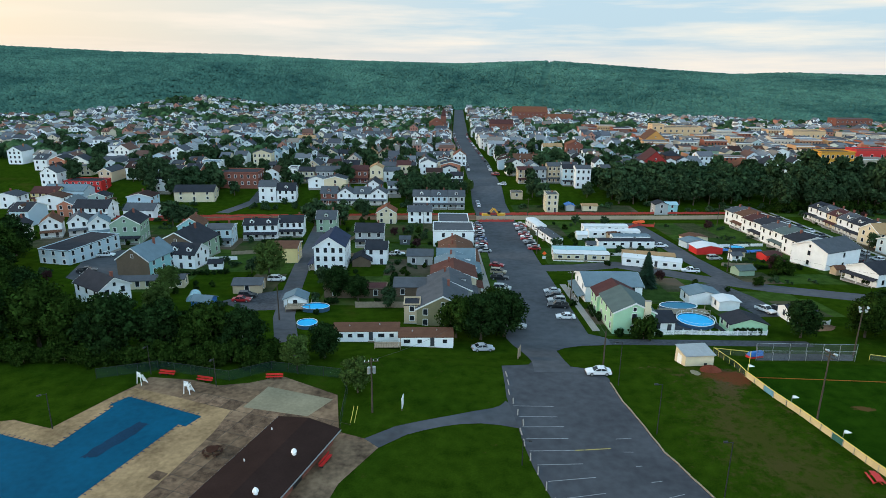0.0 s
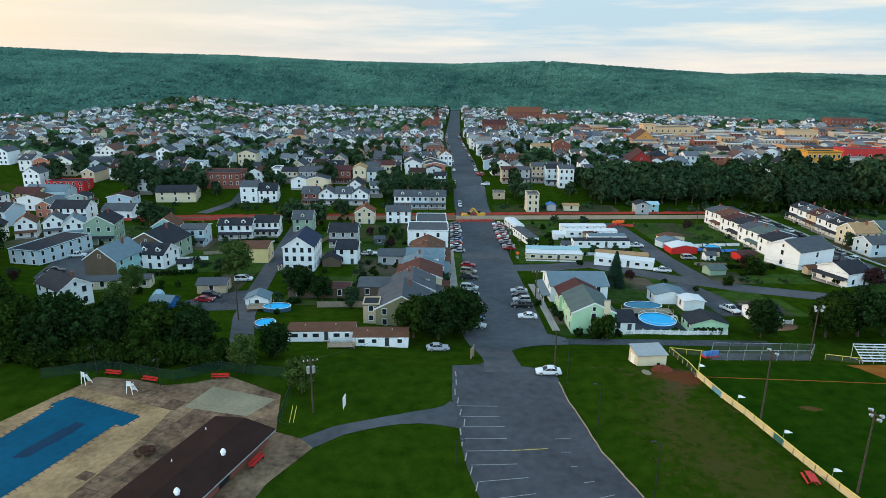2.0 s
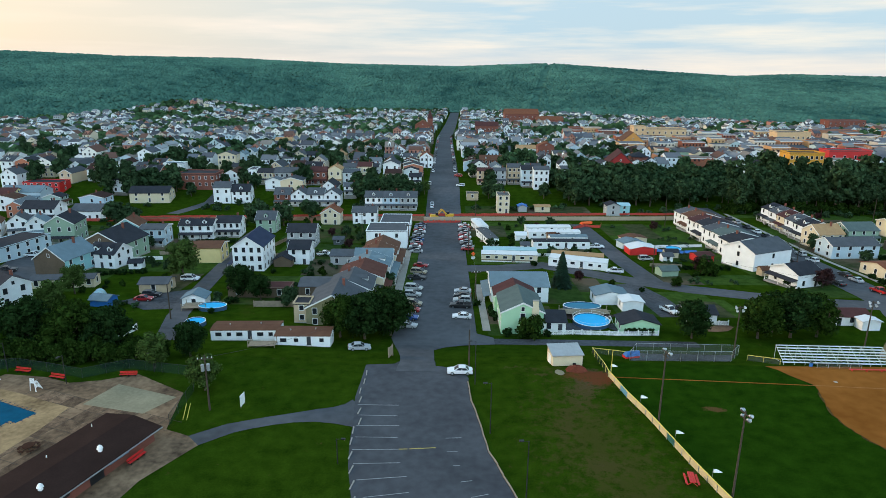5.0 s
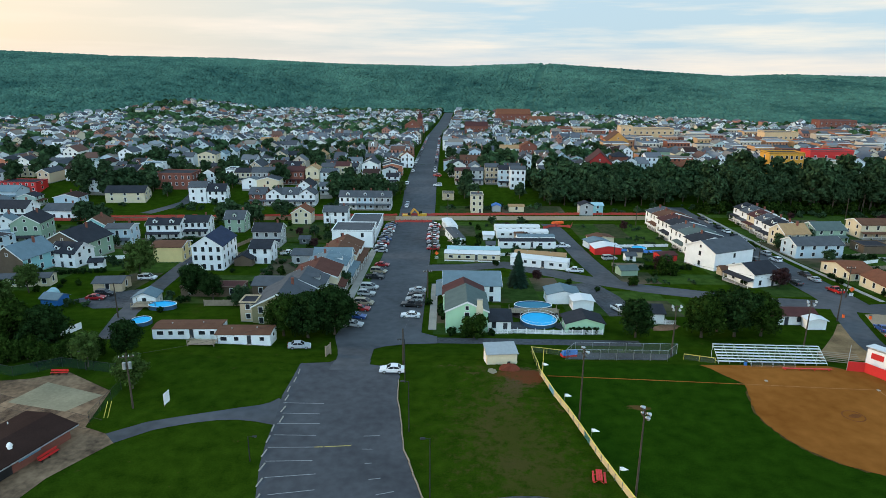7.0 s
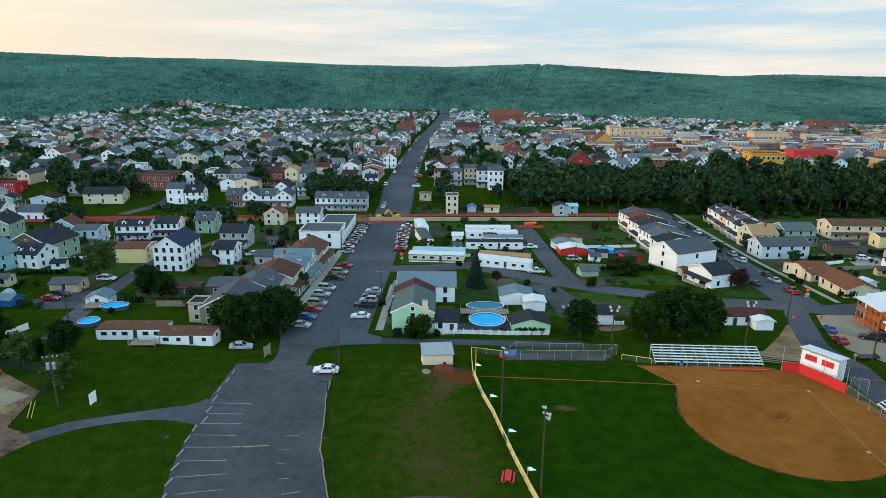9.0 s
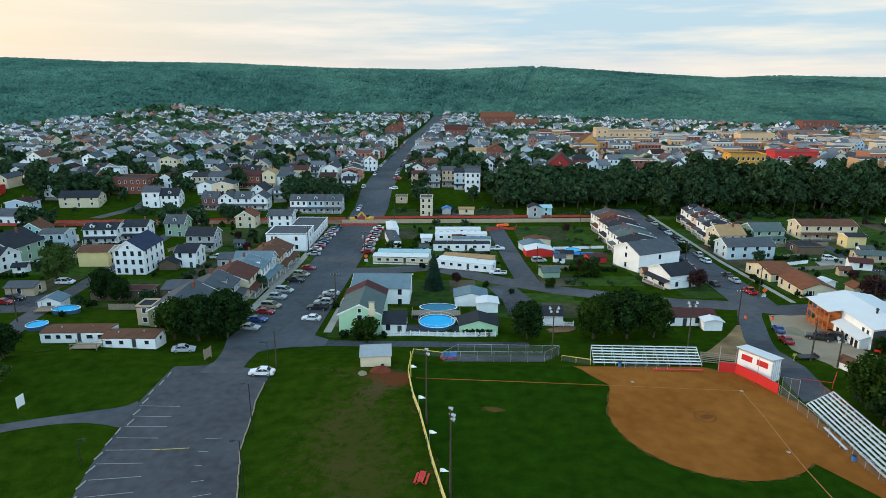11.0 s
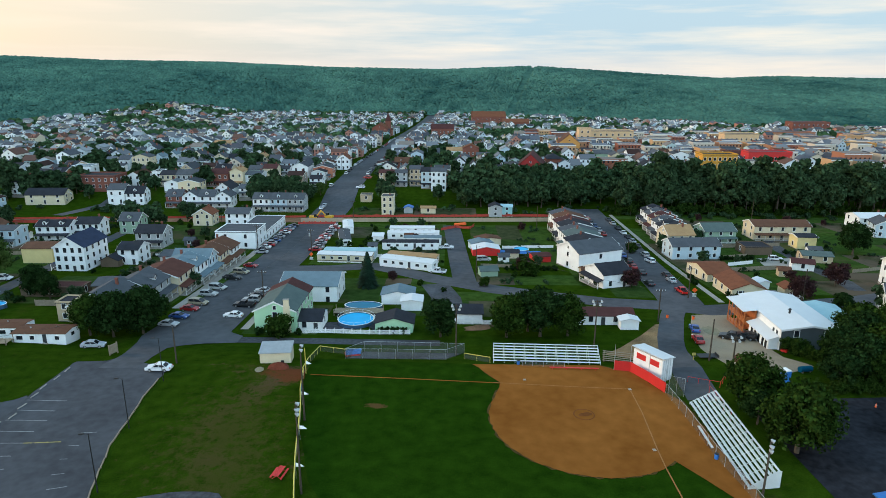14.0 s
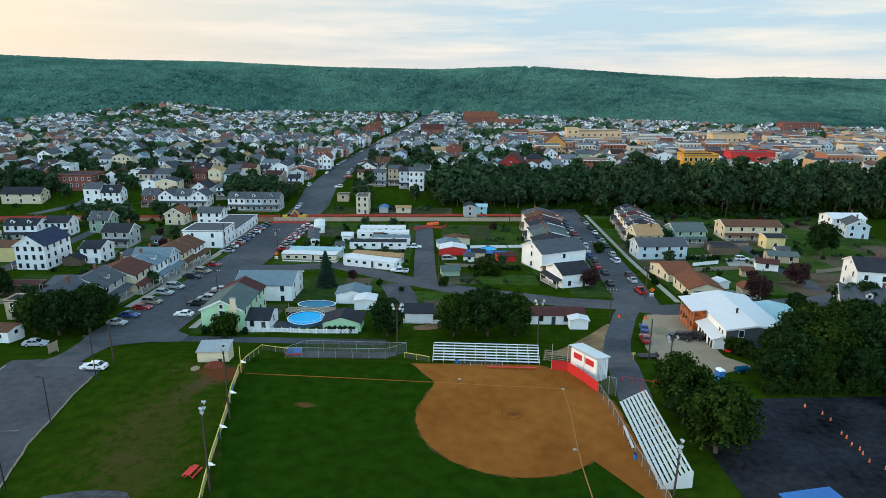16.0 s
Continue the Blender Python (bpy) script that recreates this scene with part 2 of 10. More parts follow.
DECK = mat("pool_deck", (0.092, 0.057, 0.035), 0.9, 0.4, 0.16, 0.2, fine=7, col2=(0.205, 0.133, 0.081))
PATCH = mat("pale_slab", (0.235, 0.205, 0.135), 0.9, 0.25, 0.2, 0.1)
CLAY = mat("infield_clay", (0.182, 0.062, 0.0125), 0.95, 0.12, 0.06, 0.12, fine=7, col2=(0.255, 0.098, 0.022), spec=0.0)
BARKMULCH = mat("bark_mulch", (0.022, 0.015, 0.013), 0.95, 0.5, 0.5, 0.4, fine=14, col2=(0.05, 0.032, 0.028))
CLAYDARK = mat("raked_clay", (0.150, 0.050, 0.012), 0.95, 0.25, 0.5, 0.3, fine=12)
CLAYPALE = mat("dry_pale_clay", (0.30, 0.135, 0.045), 0.95, 0.2, 0.8, 0.3, fine=12)
CLAYRED = mat("red_clay", (0.135, 0.036, 0.020), 0.95, 0.3, 0.9, 0.4, fine=10)
EDGETURF = mat("turf_edge", (0.030, 0.032, 0.005), 0.95, 0.5, 0.9, 0.4, fine=8, col2=(0.075, 0.045, 0.011))
SAND = mat("sandy_verge", (0.17, 0.10, 0.048), 0.95, 0.35, 0.25, 0.4, fine=14, col2=(0.24, 0.15, 0.075))
DIRT = mat("bare_dirt", (0.12, 0.075, 0.045), 0.95, 0.4, 0.25, 0.4, fine=12, col2=(0.17, 0.10, 0.06))
GRAVEL = mat("gravel", (0.27, 0.215, 0.15), 0.95, 0.22, 0.12, 0.5, fine=40)
CHALK = mat("chalk", (0.34, 0.29, 0.22), 0.9, 0.2, 2.0)
PAINTLINE = mat("worn_white_paint", (0.25, 0.26, 0.265), 0.8, 0.4, 1.5)
YELLOWLINE = mat("worn_yellow_paint", (0.42, 0.34, 0.10), 0.8, 0.3, 1.5)
POOLBLUE = mat("pool_paint_blue", (0.002, 0.070, 0.128), 0.85, 0.2, 0.12, fine=8, spec=0.05)
POOLDARK = mat("puddle_bottom", (0.004, 0.035, 0.075), 0.7, 0.25, 0.3, spec=0.1)
WHITE = mat("white_paint", (0.82, 0.82, 0.80), 0.65, 0.06, 0.7)
SIDING = mat("white_siding", (0.78, 0.80, 0.80), 0.7, 0.08, 0.5, 0.1)
CREAM = mat("cream_siding", (0.62, 0.53, 0.36), 0.7, 0.08, 0.5)
YELLOW = mat("pale_yellow_siding", (0.68, 0.55, 0.25), 0.7, 0.08, 0.5)
MINT = mat("mint_green_siding", (0.38, 0.62, 0.40), 0.7, 0.07, 0.5)
SAGE = mat("sage_green_siding", (0.25, 0.36, 0.26), 0.7, 0.08, 0.5)
TEAL = mat("aqua_siding", (0.25, 0.50, 0.52), 0.7, 0.08, 0.5)
PALEBLUE = mat("pale_blue_siding", (0.45, 0.56, 0.62), 0.7, 0.08, 0.5)
GREYSIDE = mat("grey_siding", (0.36, 0.38, 0.38), 0.75, 0.1, 0.5)
TAN = mat("tan_siding", (0.47, 0.36, 0.23), 0.75, 0.1, 0.5)
BROWN = mat("brown_siding", (0.13, 0.095, 0.065), 0.8, 0.15, 0.5)
OLIVE = mat("olive_stucco", (0.22, 0.20, 0.11), 0.85, 0.15, 0.5)
BRICK = mat("red_brick", (0.20, 0.075, 0.054), 0.85, 0.2, 0.6, fine=14)
REDPAINT = mat("red_paint", (0.55, 0.020, 0.018), 0.5, 0.1, 0.6)
DARKSIDE = mat("slate_siding", (0.07, 0.085, 0.09), 0.7, 0.12, 0.6)
LOG = mat("varnished_timber", (0.42, 0.13, 0.035), 0.5, 0.25, 1.2, fine=6)
ROOFGREY = mat("grey_shingle", (0.075, 0.082, 0.092), 0.9, 0.2, 0.5, 0.3, fine=14)
ROOFDARK = mat("dark_shingle", (0.028, 0.030, 0.037), 0.9, 0.25, 0.5, 0.3, fine=14)
ROOFWINE = mat("wine_brown_shingle", (0.098, 0.040, 0.030), 0.9, 0.2, 0.5, 0.3, fine=14)
ROOFNAVY = mat("navy_shingle", (0.030, 0.040, 0.072), 0.9, 0.2, 0.5, 0.3, fine=14)
ROOFBLUE = mat("blue_grey_shingle", (0.13, 0.185, 0.215), 0.85, 0.15, 0.5, 0.2, fine=14)
ROOFGREEN = mat("green_grey_shingle", (0.085, 0.115, 0.11), 0.9, 0.15, 0.5, 0.2, fine=14)
ROOFBROWN = mat("brown_shingle", (0.115, 0.055, 0.034), 0.9, 0.2, 0.5, 0.3, fine=14)
ROOFRUST = mat("rust_shingle", (0.165, 0.062, 0.033), 0.9, 0.2, 0.5, 0.3, fine=14)
ROOFMAROON = mat("maroon_shingle", (0.075, 0.03, 0.028), 0.9, 0.2, 0.5, 0.3, fine=14)
ROOFTAN = mat("tan_shingle", (0.36, 0.22, 0.11), 0.9, 0.15, 0.5, 0.2)
HUTROOF = mat("dark_brown_roof", (0.030, 0.017, 0.014), 0.85, 0.2, 0.3, 0.2, fine=14, spec=0.03)
ROOFWHITE = mat("white_metal_roof", (0.60, 0.615, 0.62), 0.6, 0.05, 0.4)
ROOFAQUA = mat("aqua_metal_roof", (0.28, 0.46, 0.50), 0.5, 0.1, 0.4)
SILVER = mat("galvanised_steel", (0.42, 0.44, 0.45), 0.45, 0.1, 1.0, metal=0.6)
ALU = mat("aluminium_plank", (0.72, 0.74, 0.73), 0.45, 0.06, 1.0, metal=0.25)
DARKMETAL = mat("dark_metal", (0.025, 0.026, 0.028), 0.5, 0.2, 1.0, metal=0.4)
WOODPOLE = mat("weathered_pole", (0.062, 0.049, 0.037), 0.9, 0.25, 2.0)
WOOD = mat("weathered_wood", (0.26, 0.21, 0.15), 0.9, 0.2, 1.5)
GLASS = mat("window_glass", (0.018, 0.022, 0.027), 0.08, 0.2, 0.3)
TRIM = mat("white_trim", (0.72, 0.72, 0.70), 0.6, 0.05, 1.0)
SHUTTER = mat("dark_shutter", (0.03, 0.035, 0.04), 0.6, 0.2, 1.0)
CAPYELLOW = mat("yellow_fence_cap", (0.60, 0.50, 0.09), 0.5, 0.1, 1.0)
PANEL = mat("cream_fence_board", (0.55, 0.44, 0.24), 0.8, 0.12, 0.5)
BLUEPANEL = mat("blue_board", (0.10, 0.26, 0.36), 0.7, 0.1, 0.5)
GREENPANEL = mat("green_board", (0.02, 0.11, 0.10), 0.7, 0.1, 0.5)
TARPBLUE = mat("blue_tarp", (0.02, 0.14, 0.42), 0.5, 0.15, 0.8)
WATER = mat("pool_water", (0.004, 0.40, 0.74), 0.35, 0.1, 0.5, 0.05, spec=0.1)
WATERTEAL = mat("pool_water_teal", (0.02, 0.16, 0.26), 0.35, 0.1, 0.5, 0.05, spec=0.1)
DECKJOINT = mat("deck_joint", (0.075, 0.058, 0.043), 0.95, 0.3, 0.5)
TABLEWOOD = mat("dark_stained_wood", (0.042, 0.016, 0.009), 0.8, 0.3, 2.0, 0.2, fine=12)
DECKSLAB = mat("stained_slab", (0.082, 0.049, 0.031), 0.9, 0.5, 0.9, 0.2, fine=9, col2=(0.150, 0.096, 0.060), jitter=0.4, island=True)
DECKTAN = mat("pool_border", (0.180, 0.114, 0.058), 0.9, 0.3, 0.14, 0.2, fine=10, col2=(0.310, 0.205, 0.106))
LINER = mat("pool_liner", (0.035, 0.085, 0.15), 0.5, 0.08, 0.5)
ORANGE = mat("safety_orange", (0.85, 0.12, 0.015), 0.55, 0.1, 1.0)
WALLBEIGE = mat("raw_concrete_wall", (0.40, 0.32, 0.23), 0.9, 0.12, 0.2)
DIGGER = mat("machine_yellow", (0.60, 0.33, 0.02), 0.5, 0.15, 1.0)
RUBBER = mat("rubber", (0.018, 0.018, 0.019), 0.8, 0.2, 2.0)
LAMPGLASS = mat("lamp_lens", (0.75, 0.77, 0.78), 0.2, 0.05, 1.0)
TAILRED = mat("tail_lens", (0.35, 0.01, 0.01), 0.2, 0.1, 1.0)
BARK = mat("bark", (0.085, 0.068, 0.052), 0.95, 0.3, 1.5, 0.3)
LEAF = mat("leaves", (0.011, 0.027, 0.005), 0.8, 0.3, 0.35, jitter=0.6, island=True, col2=(0.023, 0.045, 0.008), spec=0.0)
LEAFDARK = mat("dark_leaves", (0.008, 0.021, 0.006), 0.8, 0.3, 0.35, jitter=0.6, island=True, col2=(0.016, 0.035, 0.010), spec=0.0)
# the next two are lifted above the near leaves to paint in haze
LEAFFAR = mat("hazed_town_leaves", (0.019, 0.044, 0.022), 0.85, 0.3, 0.02, jitter=0.55, island=True, col2=(0.040, 0.076, 0.032), spec=0.0)
LEAFBELT = mat("hazed_belt_leaves", (0.021, 0.045, 0.020), 0.8, 0.3, 0.3, jitter=0.5, island=True, col2=(0.040, 0.071, 0.032), spec=0.0)
LEAFLIGHT = mat("light_leaves", (0.036, 0.068, 0.016), 0.8, 0.3, 0.35, jitter=0.4, island=True, col2=(0.055, 0.088, 0.022), spec=0.0)
LEAFRED = mat("purple_leaves", (0.035, 0.018, 0.020), 0.8, 0.3, 0.35, jitter=0.4, island=True, col2=(0.05, 0.026, 0.025), spec=0.0)
NEEDLE = mat("spruce_needles", (0.010, 0.028, 0.016), 0.85, 0.3, 0.6, jitter=0.4, island=True, spec=0.1)
# green shifted to pale teal: the distance haze is painted into this colour
HAZEWOOD = mat("ridge_woodland", (0.021, 0.080, 0.077), 0.9, 0.4, 0.0042, fine=9, jitter=0.14, island=True, col2=(0.064, 0.138, 0.100), spec=0.0)
WALLS = [(0.84, 0.86, 0.86), (0.76, 0.80, 0.82), (0.84, 0.82, 0.75), (0.62, 0.66, 0.68), (0.85, 0.86, 0.87), (0.72, 0.60, 0.40), (0.38, 0.50, 0.46), (0.86, 0.86, 0.84),
         (0.46, 0.58, 0.66), (0.36, 0.11, 0.07), (0.62, 0.48, 0.32), (0.80, 0.82, 0.82), (0.30, 0.24, 0.19), (0.84, 0.86, 0.86), (0.45, 0.16, 0.09), (0.82, 0.84, 0.86)]
ROOFS = [(0.060, 0.066, 0.076), (0.028, 0.030, 0.038), (0.095, 0.105, 0.118), (0.085, 0.042, 0.028), (0.045, 0.049, 0.058), (0.13, 0.15, 0.165), (0.045, 0.023, 0.020), (0.035, 0.038, 0.045)]
BRICKS = [(0.42, 0.20, 0.11), (0.30, 0.10, 0.06), (0.55, 0.34, 0.18), (0.50, 0.42, 0.32), (0.36, 0.15, 0.09), (0.58, 0.50, 0.40), (0.55, 0.30, 0.14)]
WALLMIX = mat("mixed_siding", (1, 1, 1), 0.75, 0.08, 0.4, palette=WALLS)
ROOFMIX = mat("mixed_shingle", (1, 1, 1), 0.9, 0.2, 0.4, palette=ROOFS)
WALLSFAR = [(0.84, 0.86, 0.87), (0.74, 0.79, 0.82), (0.84, 0.82, 0.75), (0.60, 0.66, 0.69), (0.85, 0.86, 0.87), (0.70, 0.62, 0.46), (0.44, 0.56, 0.56), (0.86, 0.86, 0.84),
            (0.50, 0.61, 0.68), (0.80, 0.83, 0.84), (0.40, 0.17, 0.12), (0.66, 0.70, 0.72), (0.42, 0.44, 0.44), (0.84, 0.86, 0.86), (0.58, 0.50, 0.40), (0.82, 0.84, 0.86)]
ROOFSFAR = [(0.12, 0.13, 0.15), (0.060, 0.066, 0.080), (0.19, 0.205, 0.225), (0.14, 0.075, 0.058), (0.085, 0.094, 0.11), (0.28, 0.30, 0.315), (0.075, 0.080, 0.094), (0.15, 0.16, 0.175), (0.22, 0.19, 0.165)]
WALLFAR = mat("far_siding", (1, 1, 1), 0.75, 0.08, 0.05, palette=WALLSFAR, island=True)
BRICKFAR = mat("far_masonry", (1, 1, 1), 0.85, 0.1, 0.05, palette=BRICKS, island=True)
ROOFFAR = mat("far_shingle", (1, 1, 1), 0.9, 0.2, 0.05, palette=ROOFSFAR, island=True)
BRICKMIX = mat("mixed_masonry", (1, 1, 1), 0.85, 0.15, 0.3, palette=BRICKS)

# ---- mesh building ----
class Shape:
    """Gathers solids, each with a material slot, into one mesh."""
    def __init__(self):
        self.v, self.f, self.m = [], [], []
    def add(self, vs, fs, m=0):
        n = len(self.v)
        self.v += [tuple(p) for p in vs]
        self.f += [tuple(i + n for i in q) for q in fs]
        self.m += [m] * len(fs)
        return self
    def box(self, x0, y0, z0, x1, y1, z1, m=0):
        vs = [(x, y, z) for z in (z0, z1) for x, y in ((x0, y0), (x1, y0), (x1, y1), (x0, y1))]
        return self.add(vs, [(3, 2, 1, 0), (4, 5, 6, 7), (0, 1, 5, 4), (1, 2, 6, 5), (2, 3, 7, 6), (3, 0, 4, 7)], m)
    def ext(self, poly, way, m=0):
        n = len(poly)
        vs = [tuple(p) for p in poly] + [tuple(a + b for a, b in zip(p, way)) for p in poly]
        fs = [tuple(range(n))[::-1], tuple(range(n, 2 * n))] + [(i, (i + 1) % n, n + (i + 1) % n, n + i) for i in range(n)]
        return self.add(vs, fs, m)
    def rod(self, a, b, r0, r1=None, n=8, m=0):
        a, b = Vector(a), Vector(b)
        r1 = r0 if r1 is None else r1
        w = (b - a).normalized()
        u = w.orthogonal().normalized()
        k = w.cross(u)
        vs = []
        for p, r in ((a, r0), (b, r1)):
            for i in range(n):
                t = 2 * math.pi * i / n
                vs.append(p + u * (r * math.cos(t)) + k * (r * math.sin(t)))
        fs = [tuple(range(n))[::-1], tuple(range(n, 2 * n))] + [(i, (i + 1) % n, n + (i + 1) % n, n + i) for i in range(n)]
        return self.add(vs, fs, m)
    def tube(self, pts, r, n=6, m=0):
        for a, b in zip(pts, pts[1:]):
            self.rod(a, b, r, r, n, m)
        return self
    def mesh(self, name, mats, smooth_faces=False):
        me = bpy.data.meshes.new(name)
        me.from_pydata(self.v, [], self.f)
        for a in (mats if isinstance(mats, (list, tuple)) else [mats]):
            me.materials.append(a)
        me.polygons.foreach_set("material_index", self.m)
        if smooth_faces:
            me.polygons.foreach_set("use_smooth", [True] * len(self.f))
        me.update()
        return me

def part(name, shape, mats, parent, label="", at=None, smooth_faces=False):
    me = shape if isinstance(shape, bpy.types.Mesh) else shape.mesh(name, mats, smooth_faces)
    ob = new(name, me)
    ob.parent = parent
    if at is not None:
        ob.matrix_basis = at
    return tagged(ob, label)

def thing(name, x, y, rz=0.0, label="", category="", group="", z=None):
    ob = new(name)
    ob.empty_display_size = 0.3
    ob.matrix_basis = pose(x, y, gz(x, y) if z is None else z, 0, 0, rz)
    return tagged(ob, label, category, group)

def drape(name, pts, off, material, label, category="", kind="structure", step=2.0, z=None):
    """A thin sheet with this outline, laid on the ground."""
    bm = bmesh.new()
    bm.faces.new([bm.verts.new((x, y, 0)) for x, y in pts])
    xs, ys = [p[0] for p in pts], [p[1] for p in pts]
    for lo, hi, n in ((min(xs), max(xs), (1, 0, 0)), (min(ys), max(ys), (0, 1, 0))):
        k = math.ceil(lo / step) * step
        while k < hi:
            bmesh.ops.bisect_plane(bm, geom=bm.verts[:] + bm.edges[:] + bm.faces[:], plane_co=(k * n[0], k * n[1], 0), plane_no=n)
            k += step
    bmesh.ops.triangulate(bm, faces=bm.faces[:])
    for v in bm.verts:
        v.co.z = (gz(v.co.x, v.co.y) if z is None else z) + off
    for f in bm.faces:
        f.normal_update()
        if f.normal.z < 0:
            f.normal_flip()
    me = bpy.data.meshes.new(name)
    bm.to_mesh(me)
    bm.free()
    me.materials.append(material)
    return tagged(new(name, me), label, category, kind=kind)

def strip(name, pts, width, off, material, label, category="", kind="structure", step=3.0, cells=4):
    """A road or band of this width along a line, laid on the ground."""
    line = []
    for (x0, y0), (x1, y1) in zip(pts, pts[1:]):
        n = max(1, int(math.hypot(x1 - x0, y1 - y0) / step))
        line += [(x0 + (x1 - x0) * i / n, y0 + (y1 - y0) * i / n) for i in range(n)]
    line.append(pts[-1])
    vs, fs = [], []
    for i, (x, y) in enumerate(line):
        a, b = line[max(0, i - 1)], line[min(len(line) - 1, i + 1)]
        d = math.hypot(b[0] - a[0], b[1] - a[1])
        nx, ny = (b[1] - a[1]) / d, -(b[0] - a[0]) / d
        for k in range(cells + 1):
            s = (k / cells - 0.5) * width
            px, py = x + nx * s, y + ny * s
            vs.append((px, py, gz(px, py) + off))
    c = cells + 1
    for i in range(len(line) - 1):
        fs += [(i * c + k, i * c + k + 1, (i + 1) * c + k + 1, (i + 1) * c + k) for k in range(cells)]
    me = bpy.data.meshes.new(name)
    me.from_pydata(vs, [], fs)
    me.materials.append(material)
    return tagged(new(name, me), label, category, kind=kind)

# ---- ground, one sheet to the ridge ----
def make_ground():
    xs = np.unique(np.concatenate([np.arange(-3200, -900, 100), np.arange(-900, -300, 20), np.arange(-300, 200, 2.5), np.arange(200, 900, 20), np.arange(900, 3201, 100)]))
    ys = np.unique(np.concatenate([np.arange(-1200, -60, 60), np.arange(-60, 260, 2.0), np.arange(260, 1200, 10), np.arange(1200, 2200, 25), np.arange(2200, 4300, 200)]))
    X, Y = np.meshgrid(xs, ys)
    Z = ground_z(X, Y) - 5.0 * smooth(0, 30, Y - ridge_foot(X))
    co = np.stack([X, Y, Z], -1).reshape(-1, 3)
    nx, ny = len(xs), len(ys)
    i = (np.arange(ny - 1)[:, None] * nx + np.arange(nx - 1)[None, :]).reshape(-1)
    quads = np.stack([i, i + 1, i + nx + 1, i + nx], -1)
    me = bpy.data.meshes.new("ground")
    me.vertices.add(len(co))
    me.vertices.foreach_set("co", co.ravel())
    me.loops.add(quads.size)
    me.loops.foreach_set("vertex_index", quads.ravel().astype(np.int32))
    me.polygons.add(len(quads))
    me.polygons.foreach_set("loop_start", np.arange(0, quads.size, 4, dtype=np.int32))
    me.update(calc_edges=True)
    me.materials.append(GRASS)
    tagged(new("ground", me), "mown green grass with dry and worn spots", "ground", kind="structure")
make_ground()

# ---- roads and hard surfaces ----
AX = 0.034     # the far street bends slightly to the right
def main_x(y):
    return -89.3 + max(0.0, y - 560) * AX
drape("road_main_lower", [(-98.4, 19), (-97.6, 14.5), (-97.4, 11.6), (-97.8, 6.0), (-90.4, 6.0), (-90.8, 12.2), (-91.0, 19.5), (-88.7, 21.8), (-84.7, 23.6), (-78, 24.4), (-78, 28.5), (-81.6, 31), (-81.2, 190), (-97.4, 190), (-97.4, 150), (-98.2, 60), (-100.5, 28)], 0.09, STREET, "worn grey asphalt street with faint wheel tracks", "road")
strip("road_main_upper", [(-89.4, 190), (-89.4, 206), (-89.3, 227), (main_x(560), 560), (main_x(1120), 1120)], 16.5, 0.05, STREET, "long straight grey asphalt street", "road", step=6)
drape("road_parking_lot", [(-103.6, 8.9), (-98.3, 9.8), (-97.6, 11.4), (-90.6, 11.4), (-90.5, 8.6), (-88.1, 7.7), (-85.4, 5.9), (-84.4, 3.6), (-84.7, 1.3), (-84.4, -4.3), (-83.4, -10.6), (-82.9, -15.1), (-82.4, -19.2), (-81.4, -22.4), (-80.8, -24.9), (-79.4, -29.6), (-77.4, -36), (-70, -60), (-94, -60), (-99.2, -38), (-101.0, -29.6), (-102.3, -23.3), (-103.0, -17.1), (-103.2, -11.9), (-104.0, -3.6), (-103.8, 1.4)], 0.05, ASPHALT, "cracked dark asphalt car park with faded stall lines", "car park")
strip("road_cross", [(-82, 91), (-70, 92), (-57, 96.3), (-45, 87), (-36.6, 80), (-19.6, 69), (-4, 62.5), (9.7, 57.3), (24, 55)], 8.2, 0.04, STREET, "grey asphalt lane curving between gardens", "road")
strip("road_right_lower", [(11.6, -4), (12.2, 4), (13, 12), (15, 21.5), (17.4, 30), (23.2, 46), (26.4, 53)], 5.6, 0.055, STREET, "narrow grey asphalt lane downhill", "road", step=3)
strip("road_right", [(28.6, 51), (30.0, 62), (32.0, 92), (33.2, 120), (33.9, 150), (34.6, 204)], 11.5, 0.05, STREET, "grey asphalt street lined with parked cars", "road")
strip("road_cross_right", [(24, 55), (34, 51), (52, 54), (79, 60.5), (103, 70), (140, 84)], 8.5, 0.045, STREET, "grey asphalt side street", "road")
strip("road_trailer_lane", [(-27.5, 76), (-29, 105), (-31, 150), (-32, 163)], 7.0, 0.035, STREET, "narrow grey asphalt lane beside the trailers", "road")
strip("road_alley", [(-147.5, 22), (-152, 39), (-155, 62), (-157.5, 85), (-159.3, 104), (-163, 150)], 5.0, 0.035, STREET, "narrow grey alley between back gardens", "road")
strip("road_back_lane", [(-78, 26.3), (-58, 26), (-34, 25.5)], 3.4, 0.03, OLDTAR, "faded grass-grown asphalt lane", "road")
strip("road_garage_drive", [(-36.5, 74), (-33, 60), (-32, 44)], 8.0, 0.035, OLDTAR, "dark asphalt garage drive", "drive")
drape("road_side_yard", [(-232, 106), (-222, 72), (-205, 60), (-201, 70), (-206, 84), (-222, 108)], 0.035, STREET, "grey asphalt yard between houses", "road")
drape("road_car_pad", [(-171, 50), (-162, 43), (-155, 44), (-156, 62), (-166, 56)], 0.03, OLDTAR, "dark asphalt parking pad", "drive")
